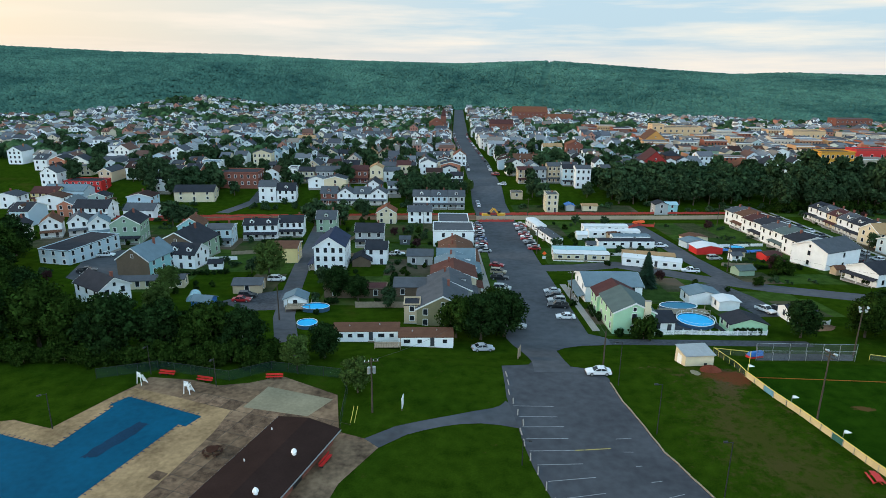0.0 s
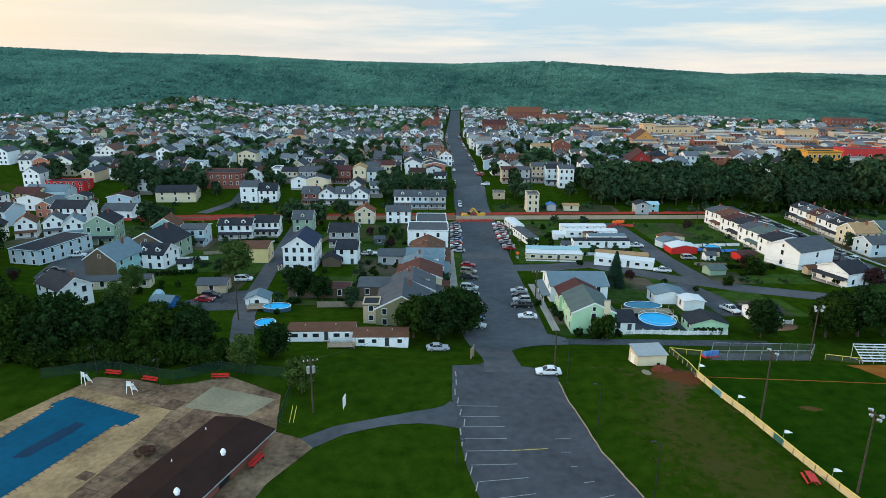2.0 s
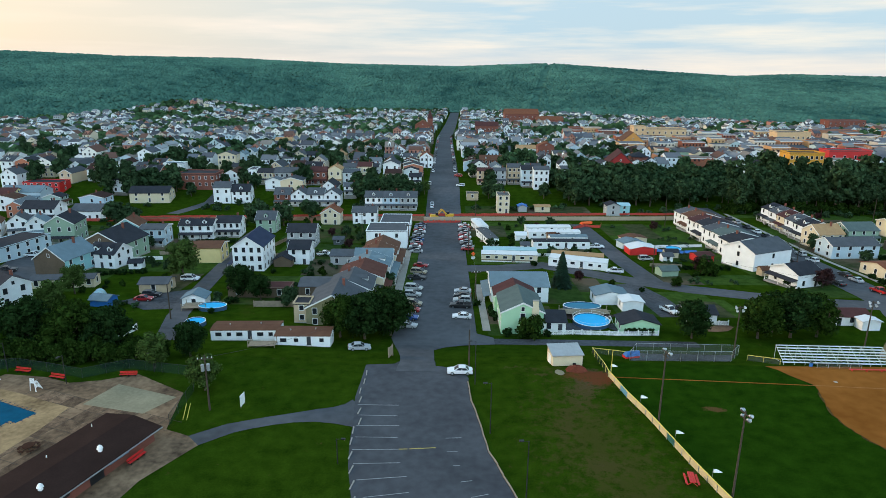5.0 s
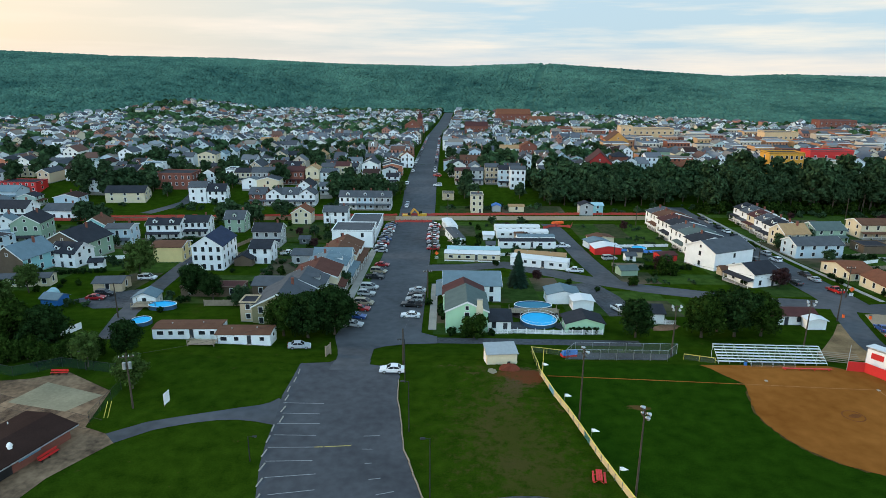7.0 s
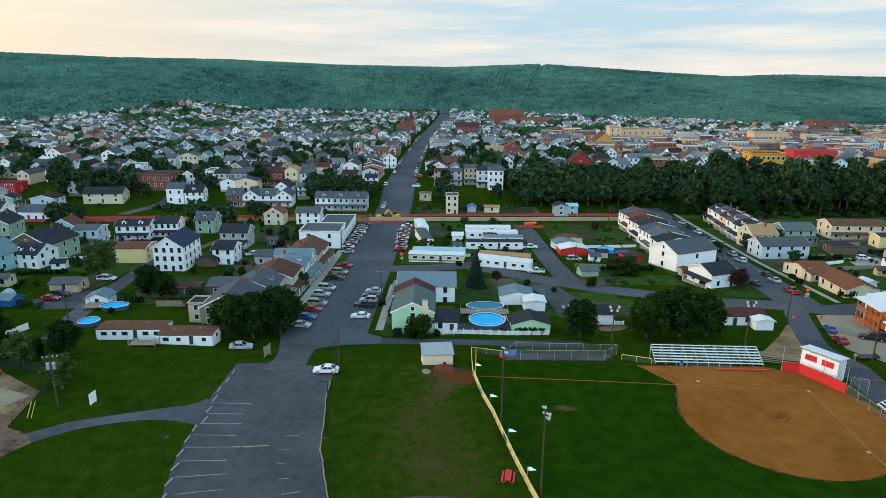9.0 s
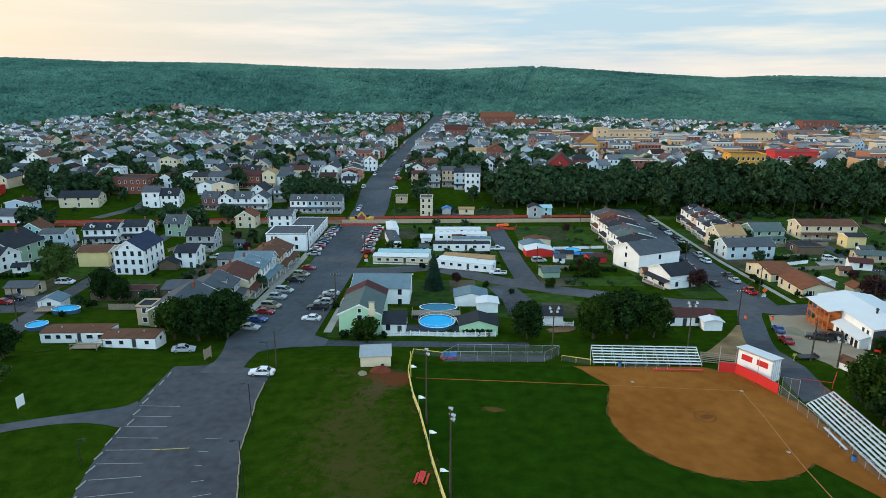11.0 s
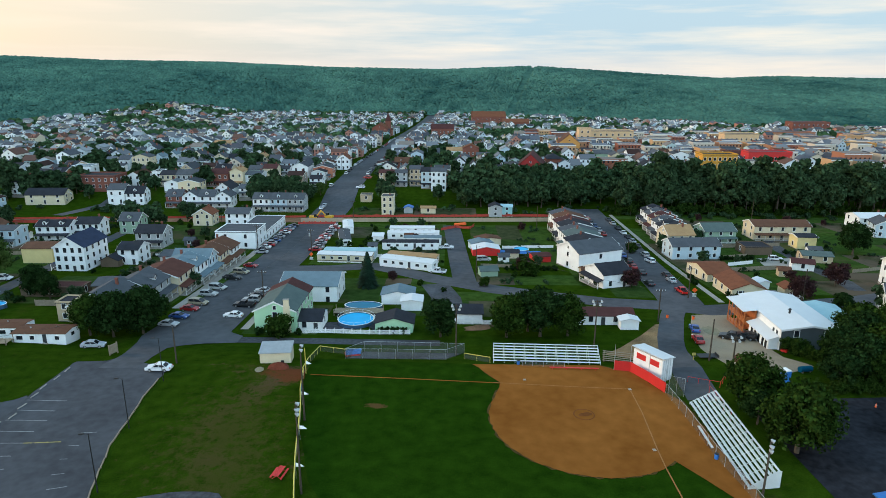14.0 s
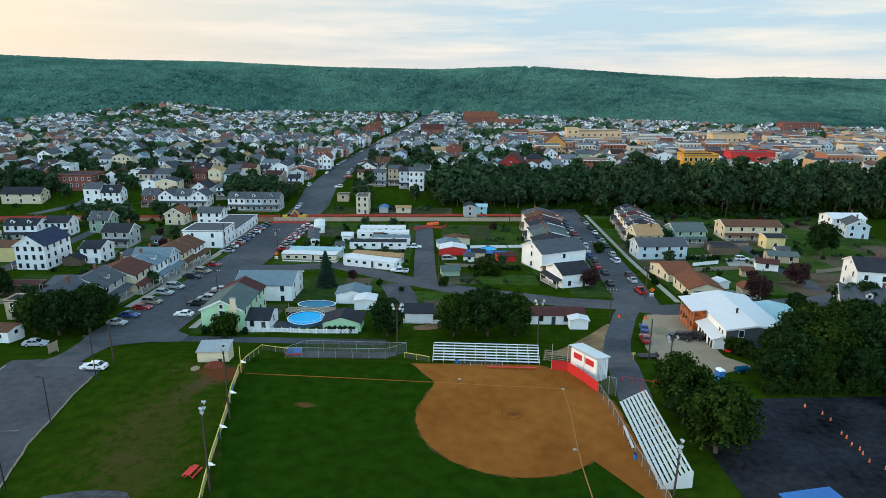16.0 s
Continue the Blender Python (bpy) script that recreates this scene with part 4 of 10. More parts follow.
def spruce_proto():
    g = np.random.default_rng(3)
    t = tagged(new("spruce_tree"), "dark conical spruce tree", "tree")
    part("trunk", Shape().rod((0, 0, -0.3), (0, 0, 7.6), 0.2, 0.03, 7), BARK, t)
    sh = Shape()
    for k in range(46):
        z = 0.7 + 7.2 * (k / 46) ** 0.9
        R = 2.35 * (1 - z / 8.3) + 0.12
        for i in range(9):
            a = k * 1.9 + i * 2 * math.pi / 9 + g.random() * 0.4
            l = R * (0.75 + 0.35 * g.random())
            w = 0.30 * R ** 0.5
            ca, sa = math.cos(a), math.sin(a)
            tip = (l * ca, l * sa, z - 0.35 * l)
            mid = (0.55 * l * ca, 0.55 * l * sa, z - 0.1 * l)
            sh.add([(0, 0, z + 0.12), (mid[0] - sa * w, mid[1] + ca * w, mid[2] - 0.1), tip, (mid[0] + sa * w, mid[1] - ca * w, mid[2] - 0.1)], [(0, 1, 2, 3)])
    part("crown", sh, NEEDLE, t)
    PROTO["spruce"] = [t, False]
spruce_proto()

def joined_trees(name, spec, r, h, leaves, size, material, seed, label, lobes=9):
    """Trees too many to count, as one mesh of leafy crowns and trunks."""
    L = crown_lobes(seed, h, r, h * 0.2, lobes)
    src = [leaf_mesh("crown", L, leaves, size, material, seed), Shape().rod((0, 0, -0.5), (0, 0, h * 0.6), r * 0.07, r * 0.03, 6).mesh("trunk", BARK)]
    co, faces, mats, base = [], [], [], 0
    arr = []
    for k, me in enumerate(src):
        v = np.empty(len(me.vertices) * 3)
        me.vertices.foreach_get("co", v)
        arr.append((v.reshape(-1, 3), [tuple(p.vertices) for p in me.polygons]))
    g = random.Random(seed)
    for x, y, s in spec:
        a = g.uniform(0, 6.28)
        ca, sa = math.cos(a), math.sin(a)
        for k, (v, fs) in enumerate(arr):
            w = np.stack([x + s * (v[:, 0] * ca - v[:, 1] * sa), y + s * (v[:, 0] * sa + v[:, 1] * ca), gz(x, y) + s * v[:, 2]], 1)
            co.append(w)
            faces += [tuple(i + base for i in f) for f in fs]
            mats += [k] * len(fs)
            base += len(v)
    me = bpy.data.meshes.new(name)
    me.from_pydata(np.concatenate(co).tolist(), [], faces)
    me.materials.append(material)
    me.materials.append(BARK)
    me.polygons.foreach_set("material_index", np.array(mats, dtype=np.int32))
    me.update()
    for m in src:
        bpy.data.meshes.remove(m)
    return tagged(new(name, me), label, "trees", kind="stuff")

# the wooded ridge: thousands of crowns, distance haze put into their colour
def ridge():
    g = np.random.default_rng(8)
    n = 104000
    y = 600 + (1560 - 600) * g.random(n)
    x = -70 + (g.random(n) * 2 - 1) * (0.78 * (y + 130))
    foot = ridge_foot(x)
    cut = np.interp(y, (1150, 1300, 1490), (84, 118, 166))
    keep = y > foot - 10
    x, y, cut = x[keep], y[keep], cut[keep]
    n = len(x)
    z = ground_z(x, y)
    R = (2.3 + 2.6 * g.random(n) ** 1.5) * (0.8 + y / 5200)
    H = (R * 0.5 + 1.4) * (0.8 + 0.6 * g.random(n)) * np.where(np.abs(x - cut) < 9, 0.12, 1)
    k = 4
    a = np.arange(k) * 2 * np.pi / k
    ph = g.random(n)[:, None] * 6.28
    def lvl(rad, hh):
        w = rad * (0.82 + 0.36 * g.random((n, k)))
        return np.stack([x[:, None] + R[:, None] * w * np.cos(a + ph), y[:, None] + R[:, None] * w * np.sin(a + ph), z[:, None] + H[:, None] * hh * (0.9 + 0.2 * g.random((n, k)))], -1)
    top = np.stack([x, y, z + H * 1.05], -1)[:, None, :]
    V = np.concatenate([lvl(1.05, 0.3), lvl(0.68, 0.88), top], 1)
    per = 2 * k + 1
    quads = np.array([(i, (i + 1) % k, k + (i + 1) % k, k + i) for i in range(k)])
    tris = np.array([(k + i, k + (i + 1) % k, 2 * k) for i in range(k)])
    off = (np.arange(n) * per)[:, None, None]
    Q, T = (quads[None] + off).reshape(-1, 4), (tris[None] + off).reshape(-1, 3)
    me = bpy.data.meshes.new("ridge_woodland")
    me.vertices.add(n * per)
    me.vertices.foreach_set("co", V.reshape(-1))
    loops = np.concatenate([Q.ravel(), T.ravel()]).astype(np.int32)
    starts = np.concatenate([np.arange(len(Q)) * 4, len(Q) * 4 + np.arange(len(T)) * 3]).astype(np.int32)
    me.loops.add(len(loops))
    me.loops.foreach_set("vertex_index", loops)
    me.polygons.add(len(starts))
    me.polygons.foreach_set("loop_start", starts)
    me.polygons.foreach_set("use_smooth", np.ones(len(starts), dtype=bool))
    me.update(calc_edges=True)
    me.materials.append(HAZEWOOD)
    gx, gy = np.meshgrid(np.arange(-1500, 1360, 16.0), np.arange(620, 1560, 12.0))
    gh = ground_z(gx, gy) + np.where(gy > ridge_foot(gx) - 4, 0.4, -3) + g.uniform(-0.4, 0.4, gx.shape)
    ny, nx = gx.shape
    i = (np.arange(ny - 1)[:, None] * nx + np.arange(nx - 1)[None, :]).reshape(-1)
    low = bpy.data.meshes.new("ridge_undergrowth")
    low.from_pydata(np.stack([gx, gy, gh], -1).reshape(-1, 3).tolist(), [], np.stack([i, i + 1, i + nx + 1, i + nx], -1).tolist())
    low.polygons.foreach_set("use_smooth", np.ones(len(i), dtype=bool))
    low.materials.append(HAZEWOOD)
    tagged(new("ridge_undergrowth", low), "dense haze-tinted undergrowth between the trees of the ridge", "woodland", kind="stuff")
    tagged(new("ridge_woodland", me), "wooded ridge of summer trees behind the town, tinted blue-green for haze", "woodland", kind="stuff")
ridge()

# ---- buildings ----
WIN = {}
def opening_mesh(name, w, h, up, mats):
    """A frame of one piece with its leaf or pane set back in it."""
    def ring(a, b, y):
        return [(-a, y, up - b), (a, y, up - b), (a, y, up + b), (-a, y, up + b)]
    a, b = w / 2, h / 2
    sh = Shape()
    vs = ring(a + 0.11, b + 0.11, 0.02) + ring(a + 0.11, b + 0.11, -0.09) + ring(a, b, -0.09) + ring(a, b, -0.02)
    sh.add(vs, [(j * 4 + i, j * 4 + (i + 1) % 4, (j + 1) * 4 + (i + 1) % 4, (j + 1) * 4 + i) for j in range(3) for i in range(4)] + [(12, 13, 14, 15)])
    sh.m = [0] * 12 + [1]
    return sh.mesh(name, mats)
def window_mesh(w, h):
    key = (round(w, 1), round(h, 1))
    if key not in WIN:
        WIN[key] = opening_mesh("window", w, h, 0, [TRIM, GLASS])
    return WIN[key]
DOORS = {}
def door_mesh(w=0.95, h=2.05):
    if (w, h) not in DOORS:
        DOORS[(w, h)] = opening_mesh("door", w, h, h / 2, [TRIM, SHUTTER])
    return DOORS[(w, h)]
SHUT = Shape().box(-0.19, -0.07, -0.5, 0.19, 0.02, 0.5).mesh("shutter", SHUTTER)

PLACED = []      # where houses stand, so that the dealt-out ones keep clear
FACES = {"front": (0, 0), "right": (1, 90), "back": (0, 180), "left": (1, -90)}
def face_pose(face, w, d, u, z):
    """Pose of a piece on a face of a w x d block, u metres along it from the middle."""
    if face == "front":
        return pose(u, -d / 2, z)
    if face == "back":
        return pose(-u, d / 2, z, 0, 0, 180)
    if face == "right":
        return pose(w / 2, u, z, 0, 0, 90)
    return pose(-w / 2, -u, z, 0, 0, -90)

def gable_roof(w, d, h, rh, ridge, over=0.35, th=0.16):
    sh = Shape()
    if ridge == "y":
        for s in (-1, 1):
            k = (w / 2 + over) / (w / 2)
            lo = h - rh * (k - 1)
            sh.ext([(s * (w / 2 + over), -d / 2 - over, lo), (s * (w / 2 + over), -d / 2 - over, lo + th), (0, -d / 2 - over, h + rh + th * 1.15), (0, -d / 2 - over, h + rh)], (0, d + 2 * over, 0))
    else:
        for s in (-1, 1):
            k = (d / 2 + over) / (d / 2)
            lo = h - rh * (k - 1)
            sh.ext([(-w / 2 - over, s * (d / 2 + over), lo), (-w / 2 - over, s * (d / 2 + over), lo + th), (-w / 2 - over, 0, h + rh + th * 1.15), (-w / 2 - over, 0, h + rh)], (w + 2 * over, 0, 0))
    return sh

def hip_roof(w, d, h, rh, over=0.4, th=0.14):
    a, b = w / 2 + over, d / 2 + over
    r = max(0.0, (a - b)) if a > b else 0.0
    q = max(0.0, (b - a)) if b > a else 0.0
    vs = [(-a, -b, h - 0.05), (a, -b, h - 0.05), (a, b, h - 0.05), (-a, b, h - 0.05), (-a, -b, h + th), (a, -b, h + th), (a, b, h + th), (-a, b, h + th), (-r, -q, h + rh), (r + 0.01, q + 0.01, h + rh)]
    fs = [(3, 2, 1, 0), (0, 1, 5, 4), (1, 2, 6, 5), (2, 3, 7, 6), (3, 0, 4, 7)]
    fs += [(4, 5, 9, 8), (5, 6, 9), (6, 7, 8, 9), (7, 4, 8)] if a > b else [(4, 5, 8), (5, 6, 9, 8), (6, 7, 9), (7, 4, 8, 9)]
    return Shape().add(vs, fs)

def house(x, y, w, d, h, rh, wall, roof, ridge="y", rz=0.0, label="", floors=2, cols=(2, 3), chimney=True, porch=None, dormers=0,
          shutters=False, kind="gable", group="", category="house", name="house", door=True, z=None, faces=None, wsize=(1.0, 1.5), down=1.6):
    """A house with walls, roof, windows, door, chimney, porch and dormers as its parts; the front looks along -y before the turn."""
    t = thing(name, x, y, rz, label, category, group, z)
    PLACED.append((x, y, max(w, d) / 2))
    sh = Shape()
    if kind == "gable" and ridge == "y":
        sh.ext([(-w / 2, -d / 2, -down), (w / 2, -d / 2, -down), (w / 2, -d / 2, h), (0, -d / 2, h + rh), (-w / 2, -d / 2, h)], (0, d, 0))
    elif kind == "gable":
        sh.ext([(-w / 2, -d / 2, -down), (-w / 2, d / 2, -down), (-w / 2, d / 2, h), (-w / 2, 0, h + rh), (-w / 2, -d / 2, h)], (w, 0, 0))
    else:
        sh.box(-w / 2, -d / 2, -down, w / 2, d / 2, h)
    if h > 3.4 and y < 165:
        part("foundation", Shape().box(-w / 2 - 0.05, -d / 2 - 0.05, -down, w / 2 + 0.05, d / 2 + 0.05, 0.3), CONCRETE, t)
        if kind == "gable":
            for sg in ((-1,) if ridge == "y" else (-1, 1)):
                half, out = (w / 2, d / 2) if ridge == "y" else (d / 2, w / 2)
                lo = h - 0.33 * rh / half
                pts = [(-half - 0.33, lo - 0.22), (-half - 0.33, lo + 0.15), (0, h + rh + 0.18), (half + 0.33, lo + 0.15), (half + 0.33, lo - 0.22), (0, h + rh - 0.2)]
                part("bargeboard", Shape().ext([(u, sg * (out + 0.36), v) if ridge == "y" else (sg * (out + 0.36), u, v) for u, v in pts], (0, sg * 0.05, 0) if ridge == "y" else (sg * 0.05, 0, 0)), TRIM, t)
    part("wall", sh, wall, t)
    if kind == "gable":
        part("roof", gable_roof(w, d, h, rh, ridge), roof, t)
    elif kind == "hip":
        part("roof", hip_roof(w, d, h, rh), roof, t)
    else:
        r = Shape().box(-w / 2 - 0.12, -d / 2 - 0.12, h, w / 2 + 0.12, d / 2 + 0.12, h + 0.18)
        part("roof", r, roof, t)
        if rh > 0:
            p = Shape()
            p.box(-w / 2 - 0.16, -d / 2 - 0.16, h + 0.18, w / 2 + 0.16, -d / 2 + 0.1, h + 0.18 + rh).box(-w / 2 - 0.16, d / 2 - 0.1, h + 0.18, w / 2 + 0.16, d / 2 + 0.16, h + 0.18 + rh)
            p.box(-w / 2 - 0.16, -d / 2 + 0.1, h + 0.18, -w / 2 + 0.1, d / 2 - 0.1, h + 0.18 + rh).box(w / 2 - 0.1, -d / 2 + 0.1, h + 0.18, w / 2 + 0.16, d / 2 - 0.1, h + 0.18 + rh)
            part("parapet", p, wall, t)
    storey = h / floors
    for face in (faces or ("front", "right", "left", "back")):
        ang = radians(FACES[face][1] + rz)
        nx, ny = math.sin(ang), -math.cos(ang)
        if faces is None and max(nx * (k - x) + ny * (-100 - y) for k in (-117, -20)) < 4:
            continue       # blank rear walls, turned away from the park
        n = cols[FACES[face][0]]
        span = (w, d)[FACES[face][0]]
        for fl in range(floors):
            for i in range(n):
                u = (i + 0.5) / n * span - span / 2
                if door and fl == 0 and face == "front" and i == n // 2 and n > 1:
                    part("door", door_mesh(), None, t, at=face_pose(face, w, d, u, 0.1))
                    continue
                hh = min(wsize[1], storey - 1.1)
                zc = storey * fl + 0.95 + hh / 2
                part("window", window_mesh(wsize[0], hh), None, t, at=face_pose(face, w, d, u, zc))
                if shutters and face == "front":
                    for sd in (-1, 1):
                        part("shutter", SHUT, None, t, at=face_pose(face, w, d, u + sd * (wsize[0] / 2 + 0.32), zc) @ Matrix.Diagonal((1, 1, hh, 1)))
        if kind == "gable" and rh > 2.0 and ((ridge == "y") == (face in ("front", "back"))):
            part("attic_window", window_mesh(0.7, 0.9), None, t, at=face_pose(face, w, d, 0, h + rh * 0.32))
    if chimney:
        cx, cy = (0.12 * w, 0.18 * d) if ridge == "y" else (0.3 * w, 0.1 * d)
        top = h + (rh if kind != "flat" else 0) + 0.9
        part("chimney", Shape().box(cx - 0.28, cy - 0.28, h * 0.9, cx + 0.28, cy + 0.28, top).box(cx - 0.34, cy - 0.34, top, cx + 0.34, cy + 0.34, top + 0.12), BRICK, t)
    for face in (porch or "").split():
        span = (w, d)[FACES[face][0]]
        pp = lambda u, v, zz: face_pose(face, w, d, u, zz) @ Vector((0, -v, 0))
        def slab(u0, u1, v0, v1, z0, z1, drop=0.0):
            vs = [pp(u, v, z + (drop if v > v0 + 0.01 and v == v1 else 0)) for z in (z0, z1) for u, v in ((u0, v0), (u1, v0), (u1, v1), (u0, v1))]
            return Shape().add(vs, [(3, 2, 1, 0), (4, 5, 6, 7), (0, 1, 5, 4), (1, 2, 6, 5), (2, 3, 7, 6), (3, 0, 4, 7)])
        e = span / 2 - 0.1
        part("porch_roof", slab(-e - 0.2, e + 0.2, 0.03, 2.1, 2.85, 3.0, -0.45), roof, t)
        part("porch_floor", slab(-e, e, 0.03, 1.85, -down, 0.35), CONCRETE, t)
        npost = max(2, int(span / 3.4) + 1)
        for i in range(npost):
            u = -e + 0.12 + (2 * e - 0.24) * i / (npost - 1)
            q = slab(u - 0.07, u + 0.07, 1.65, 1.8, 0.35, 2.5)
            part("post", q, TRIM, t)
        part("railing", slab(-e + 0.2, e - 0.2, 1.70, 1.75, 1.05, 1.13), TRIM, t)
    for i in range(dormers):
        u = ((i + 0.5) / dormers - 0.5) * (w if ridge == "x" else d)
        run = (d if ridge == "x" else w) / 2
        z0 = h + rh * 0.25
        v0 = run * 0.75
        dz = 1.5
        sd = Shape().ext([(u - 0.75, -v0, z0 - 0.3), (u + 0.75, -v0, z0 - 0.3), (u + 0.75, -v0, z0 + dz - 0.5), (u, -v0, z0 + dz + 0.1), (u - 0.75, -v0, z0 + dz - 0.5)], (0, v0, 0))
        rd = Shape()
        for s in (-1, 1):
            rd.ext([(u, -v0 - 0.15, z0 + dz + 0.12), (u, -v0 - 0.15, z0 + dz + 0.24), (u + s * 0.95, -v0 - 0.15, z0 + dz - 0.5), (u + s * 0.95, -v0 - 0.15, z0 + dz - 0.62)], (0, v0 + 0.1, 0))
        turn = pose(0, 0, 0) if ridge == "x" else pose(0, 0, 0, 0, 0, 90)
        dm = part("dormer", sd, wall, t, at=turn)
        part("dormer_roof", rd, roof, dm)
        part("window", window_mesh(0.7, 0.8), None, dm, at=pose(u, -v0, z0 + 0.55))
    return t

# mobile homes: long, low, shallow roofs, skirting and steps
def trailer(x, y, w, d, rz, wall, roof, label, h=2.75, skirt=WHITE, stripe=None, deck=False, z=None, cols=6):
    t = thing("mobile_home", x, y, rz, label, "mobile home", z=z)
    part("wall", Shape().ext([(-w / 2, -d / 2, 0.55), (-w / 2, d / 2, 0.55), (-w / 2, d / 2, h), (-w / 2, 0, h + 0.28), (-w / 2, -d / 2, h)], (w, 0, 0)), wall, t)
    part("skirting", Shape().box(-w / 2 + 0.06, -d / 2 + 0.06, -1.3, w / 2 - 0.06, d / 2 - 0.06, 0.55), skirt, t)
    part("roof", gable_roof(w, d, h, 0.3, "x", 0.12, 0.09), roof, t)
    if stripe:
        part("stripe", Shape().box(-w / 2 - 0.02, -d / 2 - 0.02, 0.62, w / 2 + 0.02, d / 2 + 0.02, 0.9), stripe, t)
        part("eave_band", Shape().box(-w / 2 - 0.03, -d / 2 - 0.03, h - 0.25, w / 2 + 0.03, d / 2 + 0.03, h - 0.06), stripe, t)
    for i in range(cols):
        u = ((i + 0.5) / cols - 0.5) * w * 0.92
        if i == cols // 2:
            part("door", door_mesh(0.85, 1.95), None, t, at=face_pose("front", w, d, u, 0.6))
            st = Shape()
            for k in range(3):
                st.box(u - 0.6, -d / 2 - 0.35 * (k + 1), -1.0, u + 0.6, -d / 2 - 0.35 * k - 0.02, 0.55 - 0.19 * k)
            part("steps", st, WOOD, t)
        else:
            part("window", window_mesh(0.9 if i % 2 else 1.3, 0.85), None, t, at=face_pose("front", w, d, u, 1.75))
    for f in ("left", "right"):
        part("window", window_mesh(1.2, 0.8), None, t, at=face_pose(f, w, d, 0, 1.75))
    part("roof_vent", Shape().rod((w * 0.2, 0.3, h + 0.2), (w * 0.2, 0.3, h + 0.65), 0.12, 0.12, 8), SILVER, t)
    part("roof_vent", Shape().rod((-w * 0.25, -0.2, h + 0.2), (-w * 0.25, -0.2, h + 0.6), 0.14, 0.14, 8), SILVER, t)
    return t

# ---- cars ----
CARS = {}
def car_profile(kind):
    if kind == "sedan":
        low = [(-2.3, 0.32), (-2.35, 0.62), (-2.28, 0.88), (-1.55, 0.97), (0.95, 0.96), (1.75, 0.86), (2.25, 0.72), (2.33, 0.5), (2.28, 0.32)]
        cab = [(-1.65, 0.94), (-1.05, 1.40), (-0.35, 1.46), (0.25, 1.42), (1.05, 0.93)]
        return low, cab, 0.88, 4.6
    if kind == "suv":
        low = [(-2.3, 0.4), (-2.36, 0.7), (-2.3, 1.02), (-1.9, 1.08), (0.95, 1.06), (1.9, 0.98), (2.25, 0.85), (2.33, 0.6), (2.28, 0.4)]
        cab = [(-2.24, 1.05), (-2.0, 1.66), (-0.9, 1.75), (0.1, 1.70), (1.0, 1.04)]
        return low, cab, 0.92, 4.6
    if kind == "van":
        low = [(-2.5, 0.36), (-2.55, 0.7), (-2.5, 1.02), (1.2, 1.04), (2.05, 0.92), (2.4, 0.74), (2.44, 0.5), (2.4, 0.36)]
        cab = [(-2.45, 1.0), (-2.3, 1.68), (-1.0, 1.78), (0.4, 1.72), (1.5, 1.0)]
        return low, cab, 0.96, 4.9
    low = [(-2.75, 0.45), (-2.8, 0.75), (-2.76, 1.02), (-0.7, 1.04), (-0.68, 1.06), (1.15, 1.06), (2.2, 1.0), (2.62, 0.85), (2.68, 0.6), (2.62, 0.45)]
    cab = [(-0.85, 1.03), (-0.7, 1.72), (0.1, 1.78), (0.45, 1.74), (1.2, 1.04)]
    return low, cab, 0.95, 5.4

